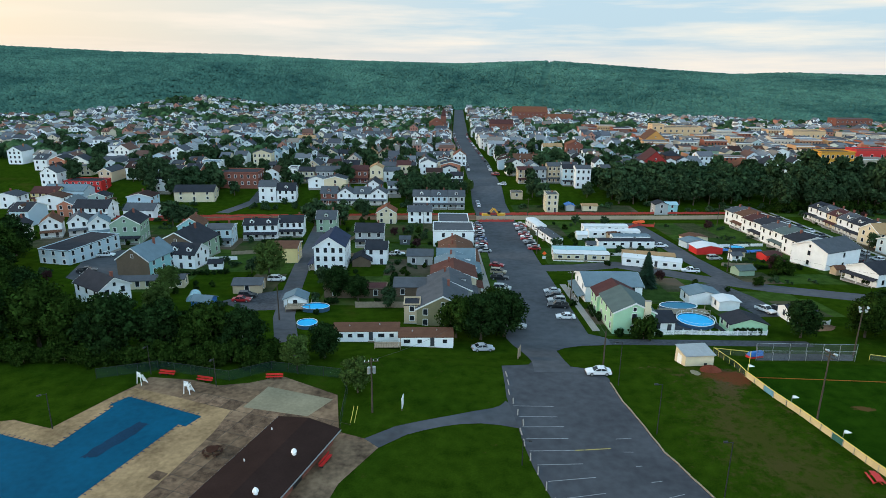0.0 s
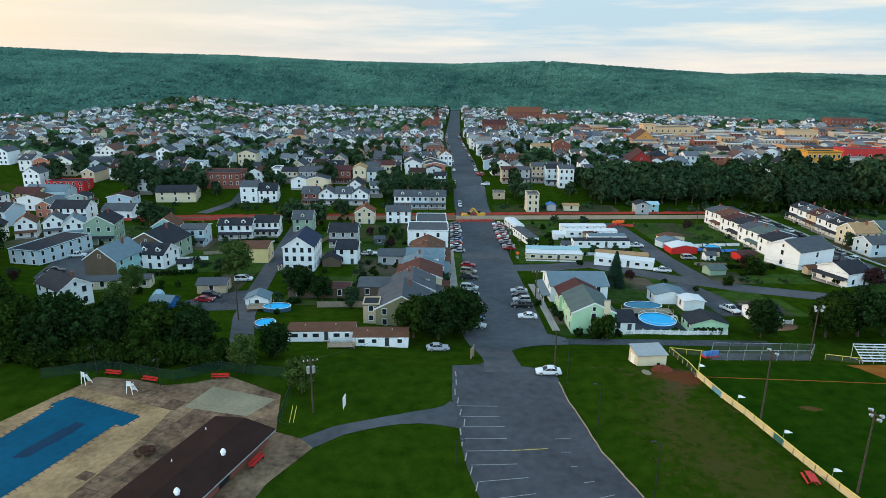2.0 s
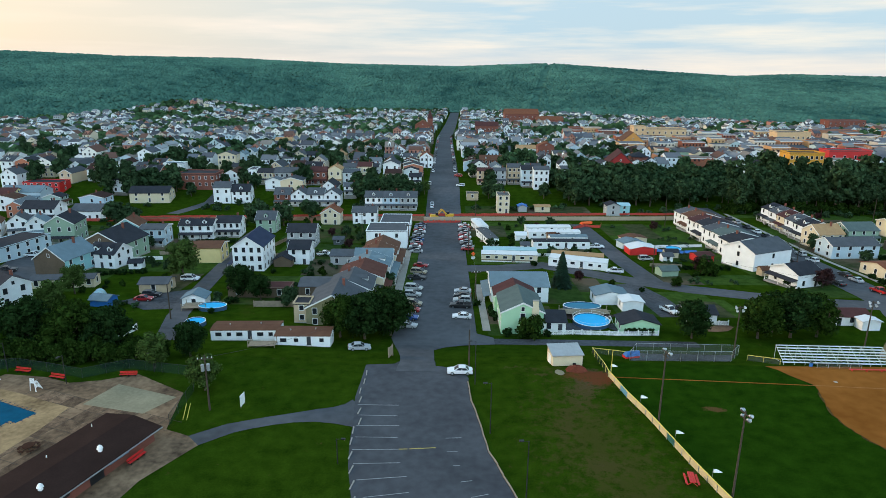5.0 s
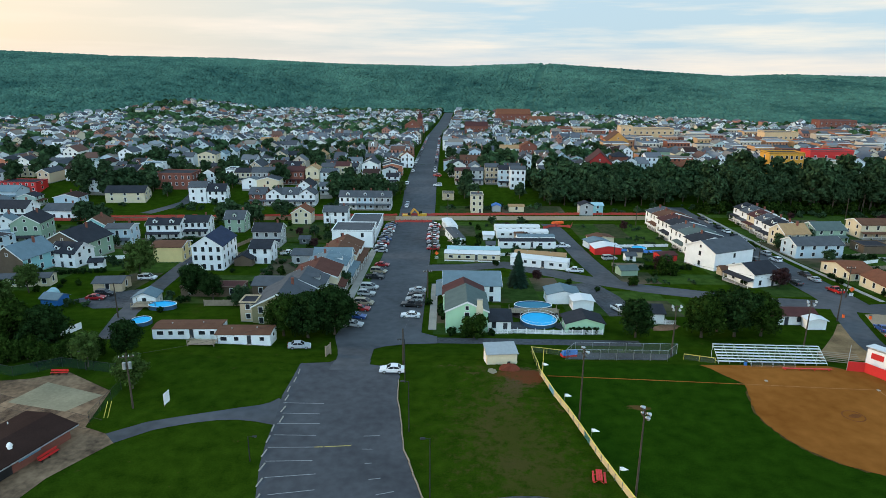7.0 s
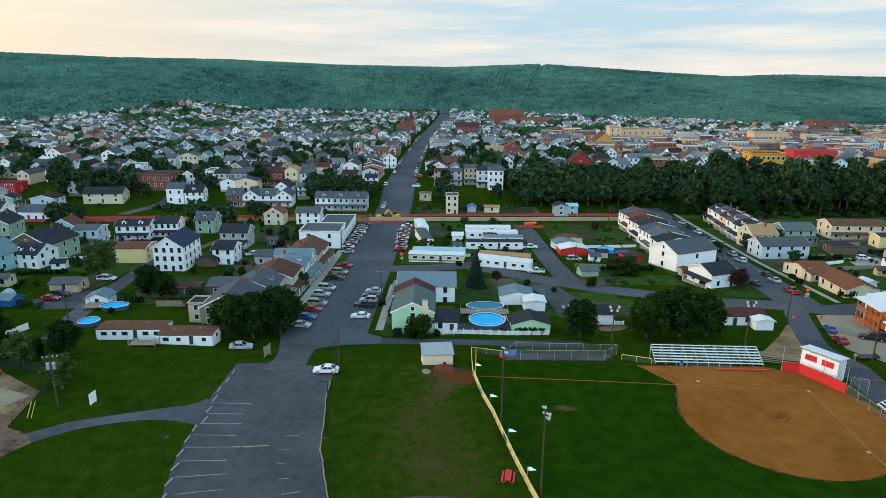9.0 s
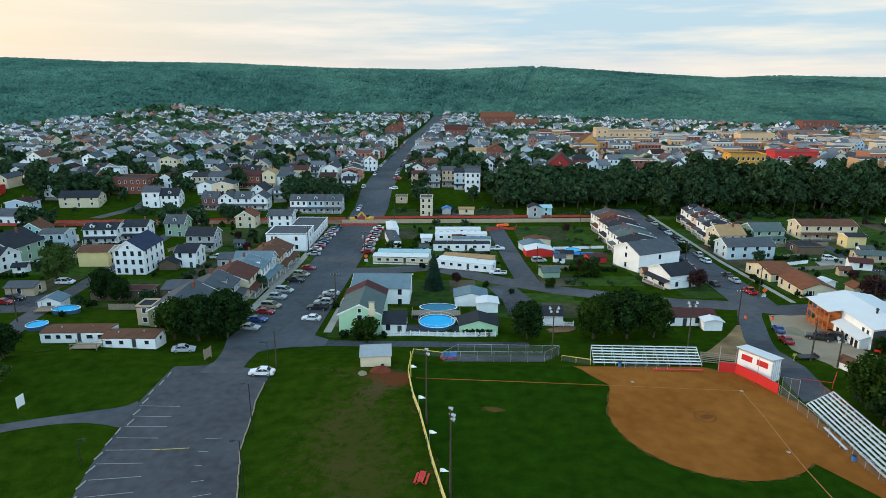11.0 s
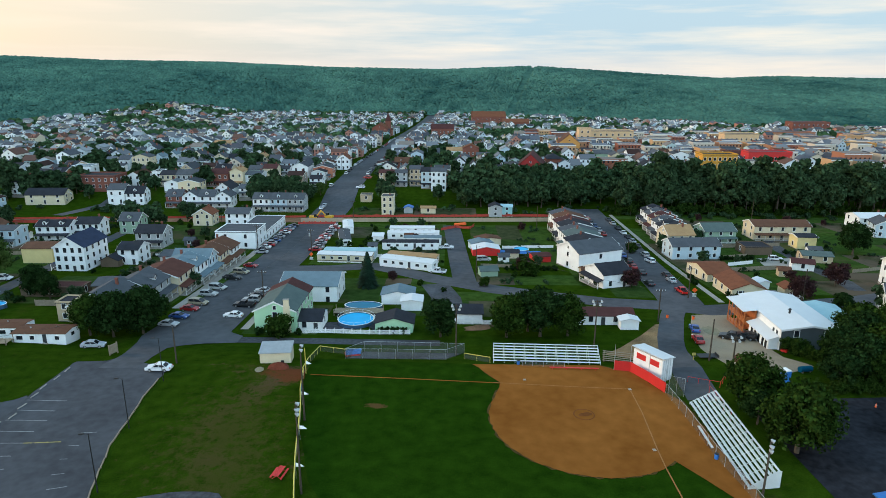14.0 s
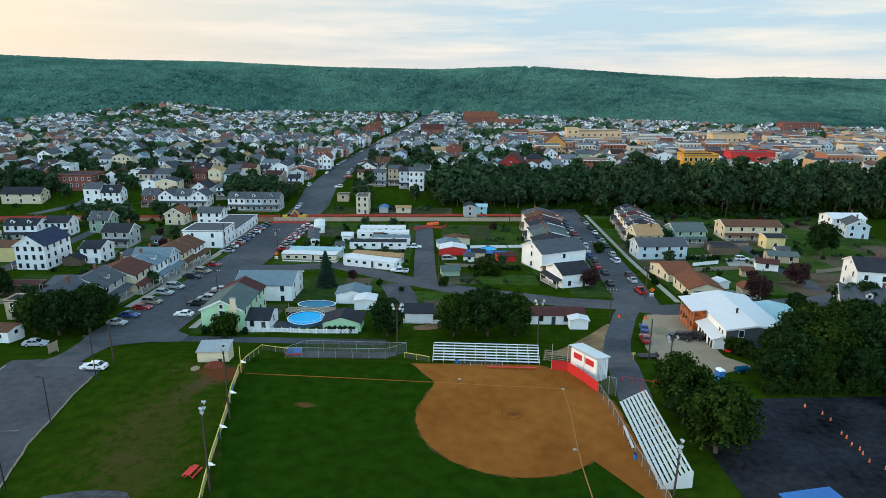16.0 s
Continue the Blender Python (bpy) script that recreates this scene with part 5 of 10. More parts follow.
def car_proto(kind, key, colour, words):
    low, cab, hw, _ = car_profile(kind)
    paint = mat(key + "_car_paint", colour, 0.28, 0.05, 0.8, spec=0.6)
    t = tagged(new({"pickup": "pickup_truck", "van": "minivan"}.get(kind, "car")), words, "pickup" if kind == "pickup" else "car")
    b = Shape()
    n = len(low)
    rows = []
    for y, k, zz in ((-hw, 0.0, 0), (-hw * 0.985, 0.03, 0.0), (hw * 0.985, 0.03, 0.0), (hw, 0.0, 0)):
        rows.append([(x * (0.985 if k == 0 else 1), y * (0.94 if k == 0 and False else 1), (z - 0.05 if (k == 0 and z > 0.6) else z)) for x, z in low])
    vs = [p for r in rows for p in r]
    fs = [tuple(range(n)), tuple(range(3 * n, 4 * n))[::-1]]
    for j in range(3):
        fs += [(j * n + i, j * n + (i + 1) % n, (j + 1) * n + (i + 1) % n, (j + 1) * n + i) for i in range(n)]
    b.add(vs, fs)
    if kind == "pickup":
        b.box(-2.7, -hw + 0.1, 1.02, -0.95, -hw + 0.02, 1.14).box(-2.7, hw - 0.1, 1.02, -0.95, hw - 0.02, 1.14)
    # roof panel and pillars over the glass
    r0 = [(x, z) for x, z in cab]
    inn = hw * 0.80
    roof = [(x, z) for x, z in r0[1:-1]]
    b.ext([(x, -inn, z + 0.02) for x, z in roof] + [(x, -inn, z - 0.05) for x, z in roof[::-1]], (0, 2 * inn, 0))
    for s in (-1, 1):
        for (xa, za), (xb, zb) in ((r0[0], r0[1]), (r0[-1], r0[-2]), (((r0[0][0] + r0[-1][0]) / 2, r0[0][1]), (r0[2][0] - 0.05, r0[2][1]))):
            b.rod((xa, s * hw * 0.9, za), (xb, s * (inn - 0.02), zb), 0.055, 0.05, 5)
    body = part("body", b, paint, t)
    g = Shape()
    m = len(cab)
    vs = [(x, -hw * (0.9 if z < 1.1 else 0.78), z) for x, z in cab] + [(x, hw * (0.9 if z < 1.1 else 0.78), z) for x, z in cab]
    fs = [tuple(range(m)), tuple(range(m, 2 * m))[::-1]] + [(i, (i + 1) % m, m + (i + 1) % m, m + i) for i in range(m)]
    part("cabin_glass", g.add(vs, fs), GLASS, t)
    if kind == "pickup":
        part("bed", Shape().box(-2.62, -hw + 0.14, 1.03, -0.98, hw - 0.14, 1.055), RUBBER, t)
    wr = 0.33 if kind == "sedan" else 0.37
    wx = 1.4 if kind != "pickup" else 1.75
    tyre = Shape().rod((0, -0.11, 0), (0, 0.11, 0), wr, wr, 14).mesh("tyre", RUBBER)
    rim = Shape().rod((0, -0.125, 0), (0, 0.125, 0), wr * 0.6, wr * 0.6, 10).mesh("rim", SILVER)
    for sx in (-1, 1):
        for sy in (-1, 1):
            w = part("wheel", tyre, None, t, at=pose(sx * wx, sy * (hw - 0.08), wr))
            part("rim", rim, None, w)
    front = max(x for x, z in low)
    back = min(x for x, z in low)
    for sy in (-1, 1):
        part("headlight", Shape().box(front - 0.16, sy * hw * 0.72 - 0.2, 0.62, front + 0.0, sy * hw * 0.72 + 0.2, 0.78), LAMPGLASS, t)
        part("tail_light", Shape().box(back - 0.0, sy * hw * 0.8 - 0.14, 0.7, back + 0.14, sy * hw * 0.8 + 0.14, 0.9), TAILRED, t)
    part("bumper", Shape().box(front - 0.1, -hw * 0.9, 0.34, front + 0.06, hw * 0.9, 0.52), DARKMETAL, t)
    CARS[key] = [t, False]

for kind, key, colour, words in (
        ("sedan", "white_sedan", (0.70, 0.71, 0.72), "white four-door saloon car parked on asphalt"), ("sedan", "silver_sedan", (0.40, 0.42, 0.44), "silver four-door saloon car"),
        ("sedan", "red_sedan", (0.30, 0.012, 0.014), "dark red four-door saloon car"), ("sedan", "black_sedan", (0.012, 0.013, 0.015), "black four-door saloon car"),
        ("sedan", "blue_sedan", (0.02, 0.07, 0.25), "small bright blue compact car"), ("suv", "silver_suv", (0.36, 0.37, 0.37), "silver estate utility car, parked"),
        ("suv", "white_suv", (0.68, 0.69, 0.70), "white estate utility car, parked"), ("suv", "black_suv", (0.014, 0.015, 0.018), "black estate utility car, parked"),
        ("suv", "red_suv", (0.32, 0.015, 0.012), "red estate utility car, parked"), ("van", "silver_van", (0.38, 0.39, 0.38), "silver minivan with dark windows"), ("van", "white_van", (0.7, 0.7, 0.7), "white minivan with dark windows"),
        ("van", "gold_van", (0.30, 0.25, 0.17), "pale gold minivan with dark windows"), ("pickup", "white_pickup", (0.68, 0.70, 0.71), "white pickup truck with open bed"),
        ("pickup", "black_pickup", (0.016, 0.018, 0.02), "black pickup truck with open bed"), ("pickup", "red_pickup", (0.5, 0.015, 0.01), "bright red pickup truck with open bed")):
    car_proto(kind, key, colour, words)

def far_car_proto(key, colour, words):
    low, cab, hw, _ = car_profile("sedan")
    paint = mat(key + "_paint", colour, 0.3, 0.05, 0.8)
    t = tagged(new("car"), words, "car")
    part("body", Shape().ext([(x, -hw, z) for x, z in low], (0, 2 * hw, 0)), paint, t)
    part("cabin_glass", Shape().ext([(x, -hw * 0.8, z) for x, z in cab], (0, 1.6 * hw, 0)), GLASS, t)
    part("roof", Shape().box(cab[1][0], -hw * 0.78, cab[1][1], cab[3][0], hw * 0.78, cab[2][1] + 0.04), paint, t)
    axle = Shape().rod((0, -hw - 0.02, 0), (0, hw + 0.02, 0), 0.33, 0.33, 10).mesh("wheel_pair", RUBBER)
    for sx in (-1, 1):
        part("wheel_pair", axle, None, t, at=pose(sx * 1.4, 0, 0.33))
    CARS[key] = [t, False]
for key, colour, words in (("far_blue", (0.03, 0.08, 0.2), "small blue car parked far up the street"), ("far_white", (0.7, 0.7, 0.7), "small white car parked far up the street"), ("far_dark", (0.02, 0.02, 0.025), "small black car parked far up the street"), ("far_red", (0.3, 0.015, 0.015), "small red car parked far up the street"), ("far_grey", (0.3, 0.31, 0.33), "small grey car parked far up the street")):
    far_car_proto(key, colour, words)

def car(key, x, y, rz, group="", label=""):
    t, used = CARS[key]
    dx, dy = math.cos(radians(rz)), math.sin(radians(rz))
    pitch = math.degrees(math.atan2(gz(x + dx, y + dy) - gz(x - dx, y - dy), 2))
    m = Matrix.Translation((x, y, gz(x, y) + 0.06)) @ Euler((0, 0, radians(rz))).to_matrix().to_4x4() @ pose(0, 0, 0, 0, -pitch, 0)
    if used:
        o = copy_thing(t, m)
    else:
        o = t
        o.matrix_basis = m
        CARS[key][1] = True
    return tagged(o, label, group=group)

# ---- houses near the park ----
trailer(-131, 25.2, 14.2, 5.0, 2, SIDING, ROOFBROWN, "long white mobile home with a brown shingle roof", h=2.6)
trailer(-118.2, 22.6, 11.4, 5.2, 1, SIDING, ROOFBROWN, "white mobile home extension with a brown shingle roof", h=2.6, cols=4)
house(-71.4, 37.3, 9.4, 12, 5.6, 2.2, MINT, ROOFGREEN, "y", label="mint green house with a grey-green roof and outside chimney", cols=(1, 3), chimney=False, door=False, category="house")
t = thing("outside_chimney", -68.6, 31.1, 0, "stained cream outside chimney against the mint green gable", "chimney")
part("shaft", Shape().box(-0.75, -0.3, -1, 0.75, 0.26, 6.4).box(-0.6, -0.3, 6.4, 0.6, 0.26, 8.0), CREAM, t)
part("cap", Shape().box(-0.68, -0.38, 8.0, 0.68, 0.34, 8.12), CONCRETE, t)
house(-63.9, 36.5, 5.2, 7.5, 2.6, 1.4, WHITE, ROOFDARK, "x", label="low white side wing with a dark shingle roof", floors=1, cols=(2, 1), chimney=False)
house(-71.8, 46.4, 9.8, 6.2, 5.6, 2.3, MINT, ROOFMAROON, "y", label="house section with a maroon shingle roof", cols=(1, 2), chimney=False, door=False)
house(-69.2, 61.5, 15, 12.5, 5.3, 1.9, SIDING, ROOFBLUE, "x", label="white house with a shallow blue-grey roof", cols=(3, 2), chimney=False, porch="left", z=-5.6)
house(-44.6, 34.8, 8.6, 5.6, 2.4, 1.3, MINT, ROOFDARK, "y", label="mint green garage with a dark shingle roof", floors=1, cols=(0, 2), chimney=False, name="garage", category="garage", door=False)
house(-45.6, 56.5, 8.4, 6.0, 2.8, 1.0, SIDING, ROOFBLUE, "y", label="white garage with a pale grey roof", floors=1, cols=(0, 1), chimney=False, name="garage", category="garage", door=False)
house(-41.6, 50.5, 5.2, 4.6, 2.6, 0.4, SIDING, ROOFWHITE, "y", label="small white outbuilding with a flat roof", floors=1, cols=(0, 1), chimney=False, name="garage", category="garage", door=False)
house(-27.5, 42.5, 6.6, 6.0, 2.5, 1.2, SIDING, ROOFDARK, "x", label="white garage with a dark shingle roof", floors=1, cols=(0, 1), chimney=False, name="garage", category="garage", door=False)
house(4.4, 41.6, 14.5, 5.6, 2.5, 0.9, WHITE, ROOFMAROON, "x", label="long white garage with a dark brown roof", floors=1, cols=(5, 1), chimney=False, name="garage", category="garage")
house(9.8, 36.8, 4.2, 2.6, 2.3, 0.5, WHITE, ROOFWHITE, "y", label="pair of small white sheds", floors=1, cols=(0, 0), chimney=False, name="shed", category="shed", door=False)
# trailers behind the cross lane
trailer(-67.2, 102.4, 18.5, 4.6, -4, CREAM, ROOFWHITE, "cream mobile home with a brown band and white roof", stripe=BROWN)
trailer(-66.5, 108.6, 18, 4.6, -2, PALEBLUE, ROOFAQUA, "pale blue mobile home with an aqua roof")
trailer(-45.6, 95.0, 18.4, 5.2, -20, SIDING, ROOFWHITE, "white mobile home with a low porch")
trailer(-44.5, 102.0, 17, 4.6, -14, TAN, ROOFTAN, "tan mobile home with a flat brown roof")
trailer(-46.6, 121.5, 20.5, 4.6, 1, SIDING, ROOFDARK, "white mobile home with a dark roof edge")
trailer(-42.5, 129.0, 14, 4.4, 1, SIDING, ROOFBLUE, "white mobile home with a grey roof")
trailer(-46.5, 137.5, 20, 4.6, 1, SIDING, ROOFWHITE, "white mobile home with a white roof")
trailer(-47.5, 146.5, 18, 4.6, 1, SIDING, ROOFWHITE, "white mobile home with a white roof")
trailer(-72.6, 132, 17, 4.2, -78, SIDING, ROOFGREY, "grey-roofed white mobile home end-on to the lane")
trailer(-74.5, 152, 14, 4.2, -80, SIDING, ROOFWHITE, "white mobile home with an aqua edge")
house(-59.8, 133.5, 4, 3.2, 2.2, 0.9, WHITE, ROOFWHITE, "x", label="small white garden shed", floors=1, cols=(0, 0), chimney=False, name="shed", category="shed", door=False)
# row along the main street, fronts to the street
ROW = "row houses along the main street"
house(-114.5, 41, 12, 13, 5.0, 3.0, OLIVE, ROOFGREY, "y", 0, "olive stucco house with a grey shingle roof", cols=(3, 2), group=ROW, door=False, z=-3.6)
house(-112.6, 53.2, 11, 11, 5.2, 2.4, GREYSIDE, ROOFGREY, "x", 90, "grey house with a grey shingle roof facing the street", cols=(3, 2), porch="front", group=ROW, dormers=1)
house(-111.2, 64.4, 10.6, 12, 5.4, 2.2, CREAM, ROOFWINE, "x", 90, "cream house with a wine-brown shingle roof and front porch", cols=(3, 2), porch="front", group=ROW)
house(-110.4, 74.4, 8.8, 11.5, 5.6, 2.0, SIDING, ROOFBLUE, "x", 90, "pale house with a blue-grey roof and small dormer", cols=(3, 2), porch="front", group=ROW, dormers=1)
house(-110.0, 82.6, 7.2, 11, 5.8, 2.2, PALEBLUE, ROOFBLUE, "y", 90, "pale blue gabled row house with a porch", cols=(3, 2), porch="front", group=ROW)
house(-109.6, 91.0, 9, 11, 5.2, 2.0, CREAM, ROOFBROWN, "x", 90, "tan row house with a brown roof", cols=(3, 2), porch="front", group=ROW)
house(-109.4, 100.4, 9.2, 11, 5.0, 2.4, SIDING, ROOFBROWN, "x", 90, "white row house with a tan-brown roof", cols=(3, 2), porch="front", group=ROW)
house(-121.0, 95, 8, 8, 3.2, 1.0, GREYSIDE, ROOFGREY, "x", label="low grey rear extension", floors=1, cols=(2, 1), chimney=False, group=ROW)
house(-122.5, 60, 9, 8, 3.0, 1.0, BROWN, ROOFGREY, "x", label="low grey-roofed rear extension", floors=1, cols=(2, 1), chimney=False)
house(-109.6, 124.2, 14.5, 13, 6.2, 0.25, SIDING, ROOFGREY, kind="flat", label="white two-storey flat-roofed commercial building", cols=(2, 3), chimney=False, door=False, name="shop_building", category="building")
house(-108.6, 145.5, 12, 29, 3.6, 0.2, SIDING, ROOFGREY, kind="flat", label="long low white flat-roofed garage row", floors=1, cols=(2, 7), chimney=False, door=False, name="shop_building", category="building")
# houses between the alley and the row
house(-148.0, 88.2, 9.2, 13.5, 8.0, 3.0, SIDING, ROOFNAVY, "y", 0, "tall cream-white three-storey house with a navy gable roof", cols=(4, 4), floors=3, chimney=False, porch="left")
house(-164.8, 95.5, 9.6, 8.5, 5.2, 0.9, YELLOW, ROOFBROWN, "x", 2, "pale yellow block with a shallow roof", cols=(0, 2), chimney=False, door=False, name="garage", category="garage")
house(-134.8, 94.5, 6.6, 8, 5.2, 1.6, SIDING, ROOFDARK, "x", 0, "white house with a dark roof", cols=(2, 2), chimney=False)
house(-139.2, 90.5, 5.5, 7, 2.4, 1.4, BROWN, ROOFDARK, "y", 0, "dark wooden garage with gable roof", floors=1, cols=(0, 1), chimney=False, name="garage", category="garage", door=False)
house(-139.4, 118.6, 9.8, 8.0, 5.6, 2.2, GREYSIDE, ROOFDARK, "x", 0, "grey and white house with a dark roof", cols=(3, 2), porch="front")
house(-158.5, 142, 7.5, 8, 5.4, 2.6, SAGE, ROOFGREY, "x", 0, "sage green house with a white dormer", cols=(2, 2), dormers=1)
house(-136.5, 160, 8, 8, 5.0, 2.4, CREAM, ROOFRUST, "y", 0, "cream gabled house with rust roof", cols=(2, 2))
house(-122.5, 162, 10, 8, 5.2, 1.8, SIDING, ROOFGREY, "x", 0, "white house with a grey roof", cols=(3, 2))
# the left blocks
house(-199.0, 48.8, 11.5, 7.8, 5.4, 2.3, SIDING, ROOFDARK, "x", -35, "white house with a dark slate roof among trees", cols=(3, 2), chimney=True)
t = house(-202.2, 80.6, 10.6, 12.6, 5.2, 3.6, TEAL, ROOFBLUE, "y", -12, "aqua house with a brown gable and blue-grey roof", cols=(0, 3), chimney=True, door=False)
part("gable_cladding", Shape().ext([(-5.3, -6.36, -1.2), (5.3, -6.36, -1.2), (5.3, -6.36, 5.15), (0, -6.36, 8.7), (-5.3, -6.36, 5.15)], (0, 0.055, 0)), BROWN, t, "dark brown shingled gable wall")
house(-192.6, 87.6, 9, 8.5, 4.8, 2.4, SIDING, ROOFDARK, "x", -10, "white house with a dark roof and dormers behind the aqua house", cols=(3, 2), chimney=False, dormers=2)
t = house(-197.4, 99.8, 15, 14, 6.0, 3.8, SAGE, ROOFDARK, "y", -8, "brown gabled house with a green side wall", cols=(0, 3), chimney=True, door=False)
part("gable_cladding", Shape().ext([(-7.5, -7.06, -1.2), (7.5, -7.06, -1.2), (7.5, -7.06, 5.95), (0, -7.06, 9.7), (-7.5, -7.06, 5.95)], (0, 0.055, 0)), BROWN, t, "brown shingled gable wall")
house(-231.5, 98.5, 11, 22, 5.0, 0.15, PALEBLUE, ROOFDARK, kind="flat", rz=-14, label="long pale blue block with a dark flat roof", cols=(3, 6), chimney=False, door=False, name="shop_building", category="building")
house(-192.6, 63.6, 16, 4.6, 2.6, 0.7, CREAM, ROOFGREY, "x", 8, "long low cream cottage with a row of windows", floors=1, cols=(6, 1), chimney=False)
house(-166.2, 60.6, 7.4, 6, 2.6, 0.9, TAN, ROOFGREY, "x", 4, "pinkish garage with a grey roof", floors=1, cols=(1, 1), chimney=False, name="garage", category="garage", door=False)
for k, (x, y, rf, wl, lb) in enumerate(((-266, 122, ROOFDARK, SIDING, "dark"), (-258.5, 129, ROOFBROWN, SIDING, "brown"), (-250.5, 133, ROOFGREY, SIDING, "grey"), (-241.5, 130, ROOFBLUE, SIDING, "blue-grey"))):
    house(x, y, 7, 9, 5.4, 2.6, wl, rf, "y", 24, "narrow white house with a %s roof in a row" % lb, cols=(2, 2), group="white houses of the left row", porch="front")
house(-226.4, 122, 10, 11, 7.4, 3.0, SAGE, ROOFDARK, "y", 8, "tall cream-fronted house with sage green side", cols=(3, 3), porch="front", floors=2)
house(-192.2, 118.5, 8.4, 8.5, 6.2, 0.9, PALEBLUE, ROOFGREY, "x", 4, "pale blue-white house with balcony", cols=(3, 2), porch="front")
house(-180.6, 128.5, 12, 8, 5.6, 1.6, SIDING, ROOFDARK, "x", 4, "white double house with a dark roof", cols=(4, 2), porch="front", dormers=2)
house(-170.6, 134, 9, 8, 5.6, 1.8, SIDING, ROOFDARK, "x", 4, "white house with dark roof and porch", cols=(4, 2), porch="front")
house(-206, 128, 9, 8, 5.2, 2.8, TEAL, ROOFBROWN, "y", 6, "aqua gabled house with brown roof", cols=(2, 2))
# beyond the works, left
house(-234.0, 208.1, 18.9, 9.0, 4.6, 2.6, CREAM, ROOFDARK, "x", 4, "long cream house with a gable and dark roof", cols=(3, 2), chimney=False)
house(-198.4, 209.3, 8.3, 9.9, 7.1, 2.2, SIDING, ROOFGREY, "x", 3, "tall white house with grey roof", cols=(2, 2))
house(-189.3, 208.8, 9.0, 8.0, 5.4, 3.0, SIDING, ROOFDARK, "x", 3, "white house with a big dormer", cols=(3, 2), dormers=1)
house(-216.9, 228.2, 19.5, 13.0, 6.7, 0.5, BRICK, ROOFDARK, kind="flat", rz=0, label="red brick flat-roofed factory", cols=(6, 3), chimney=False, door=False, name="factory", category="building")
for i in range(4):
    house(-167.5 + i * 8.0, 204.5, 7.8, 9, 5.6, 2.6, (BRICK, SIDING, SIDING, SIDING)[i], ROOFGREY, "y" if i % 2 else "x", 0, "%s house in a terrace with dormers" % ("brick" if i == 0 else "white"), cols=(2, 2), porch="front", dormers=0 if i % 2 else 1, group="terrace beyond the works")
for i in range(3):
    house(-122.5 + i * 8.2, 197, 8, 9, 6.0, 2.2, (WHITE, PALEBLUE, GREYSIDE)[i], ROOFGREY, "x", 0, ("white", "pale blue", "grey")[i] + " house in a terrace with a porch", cols=(3, 2), porch="front", dormers=1, group="terrace by the works")
house(-61.6, 190.5, 5.6, 8, 8.4, 0.2, CREAM, ROOFGREY, kind="flat", label="narrow three-storey white house with balconies", cols=(2, 2), floors=3, chimney=True)
house(-74.9, 213.9, 5.8, 4.9, 2.9, 0.2, TAN, ROOFGREY, kind="flat", label="low tan garage with flat roof", floors=1, cols=(1, 1), chimney=False, name="garage", category="garage")
# blocks beyond the works
house(-260.1, 163.2, 14.4, 9.5, 5.4, 2.6, SIDING, ROOFDARK, "x", 0, "white double house with a dark roof and balcony", floors=2, cols=(5, 1), porch="front")
house(-241.9, 166.7, 12.7, 9.5, 4.0, 2.2, SIDING, ROOFGREY, "x", 0, "white house with a grey roof beside the works", floors=1, cols=(4, 1))
house(-292.6, 218.9, 18.4, 10.1, 4.7, 0.3, REDPAINT, ROOFDARK, "x", 0, "long red painted workshop", kind="flat", floors=2, cols=(6, 1), chimney=False)
house(-296.3, 208.1, 19.6, 10.5, 4.6, 2.4, PALEBLUE, ROOFBLUE, "x", 0, "pale blue house with a blue-grey roof", floors=1, cols=(6, 1), porch="front")
house(-303.0, 202.7, 12.2, 9.5, 4.8, 2.4, YELLOW, ROOFMAROON, "x", 0, "cream-yellow house with a maroon roof", floors=2, cols=(4, 1), porch="front")
house(-315.3, 253.2, 17.7, 9.7, 4.8, 0.3, CREAM, ROOFGREY, "x", 0, "cream flat-roofed terrace with small windows", kind="flat", floors=2, cols=(6, 1), chimney=False)
house(-313.2, 225.4, 8.5, 8.9, 6.5, 2.8, SIDING, ROOFGREY, "y", 0, "white gabled house with a grey roof", floors=2, cols=(3, 1))
house(-305.7, 277.8, 16.9, 9.7, 4.4, 2.4, TEAL, ROOFGREY, "x", 0, "aqua house with a grey roof", floors=2, cols=(6, 1))
house(-347.5, 307.8, 9.8, 8.7, 5.1, 1.5, CREAM, ROOFGREY, "x", 0, "cream house with a shallow roof", floors=2, cols=(4, 1))
house(-365.8, 352.9, 7.3, 8.9, 4.5, 2.2, SIDING, ROOFDARK, "y", 0, "white gabled cottage with a dark roof", floors=2, cols=(3, 1))
house(-380.1, 406.2, 9.9, 9.2, 5.4, 0.4, YELLOW, ROOFGREY, "x", 0, "bright yellow flat-roofed house", kind="flat", floors=2, cols=(3, 1), chimney=False)
house(-339.5, 351.0, 8.1, 8.9, 5.2, 2.2, BRICK, ROOFRUST, "y", 0, "red brick house with a rust roof", floors=2, cols=(3, 1))
house(-264.6, 321.3, 12.4, 8.7, 4.9, 2.8, SIDING, ROOFDARK, "y", 0, "white gabled hall with a dark roof", floors=2, cols=(4, 1))
house(-241.9, 256.6, 10.6, 8.8, 7.4, 0.3, SIDING, ROOFBLUE, "x", 0, "white flat-roofed building with a blue base", kind="flat", floors=2, cols=(4, 1), chimney=False)
house(-305.4, 426.0, 7.2, 9.2, 6.0, 2.3, SIDING, ROOFDARK, "y", 0, "narrow white gabled house with a dark roof", floors=2, cols=(2, 1))
house(-330.3, 417.3, 11.5, 9.2, 6.0, 2.5, SAGE, ROOFGREEN, "x", 0, "sage green house with a grey-green roof", floors=2, cols=(4, 1))
house(-322.3, 424.1, 4.5, 9.2, 7.0, 2.1, PALEBLUE, ROOFGREY, "y", 0, "narrow pale blue terrace house", floors=2, cols=(2, 1))
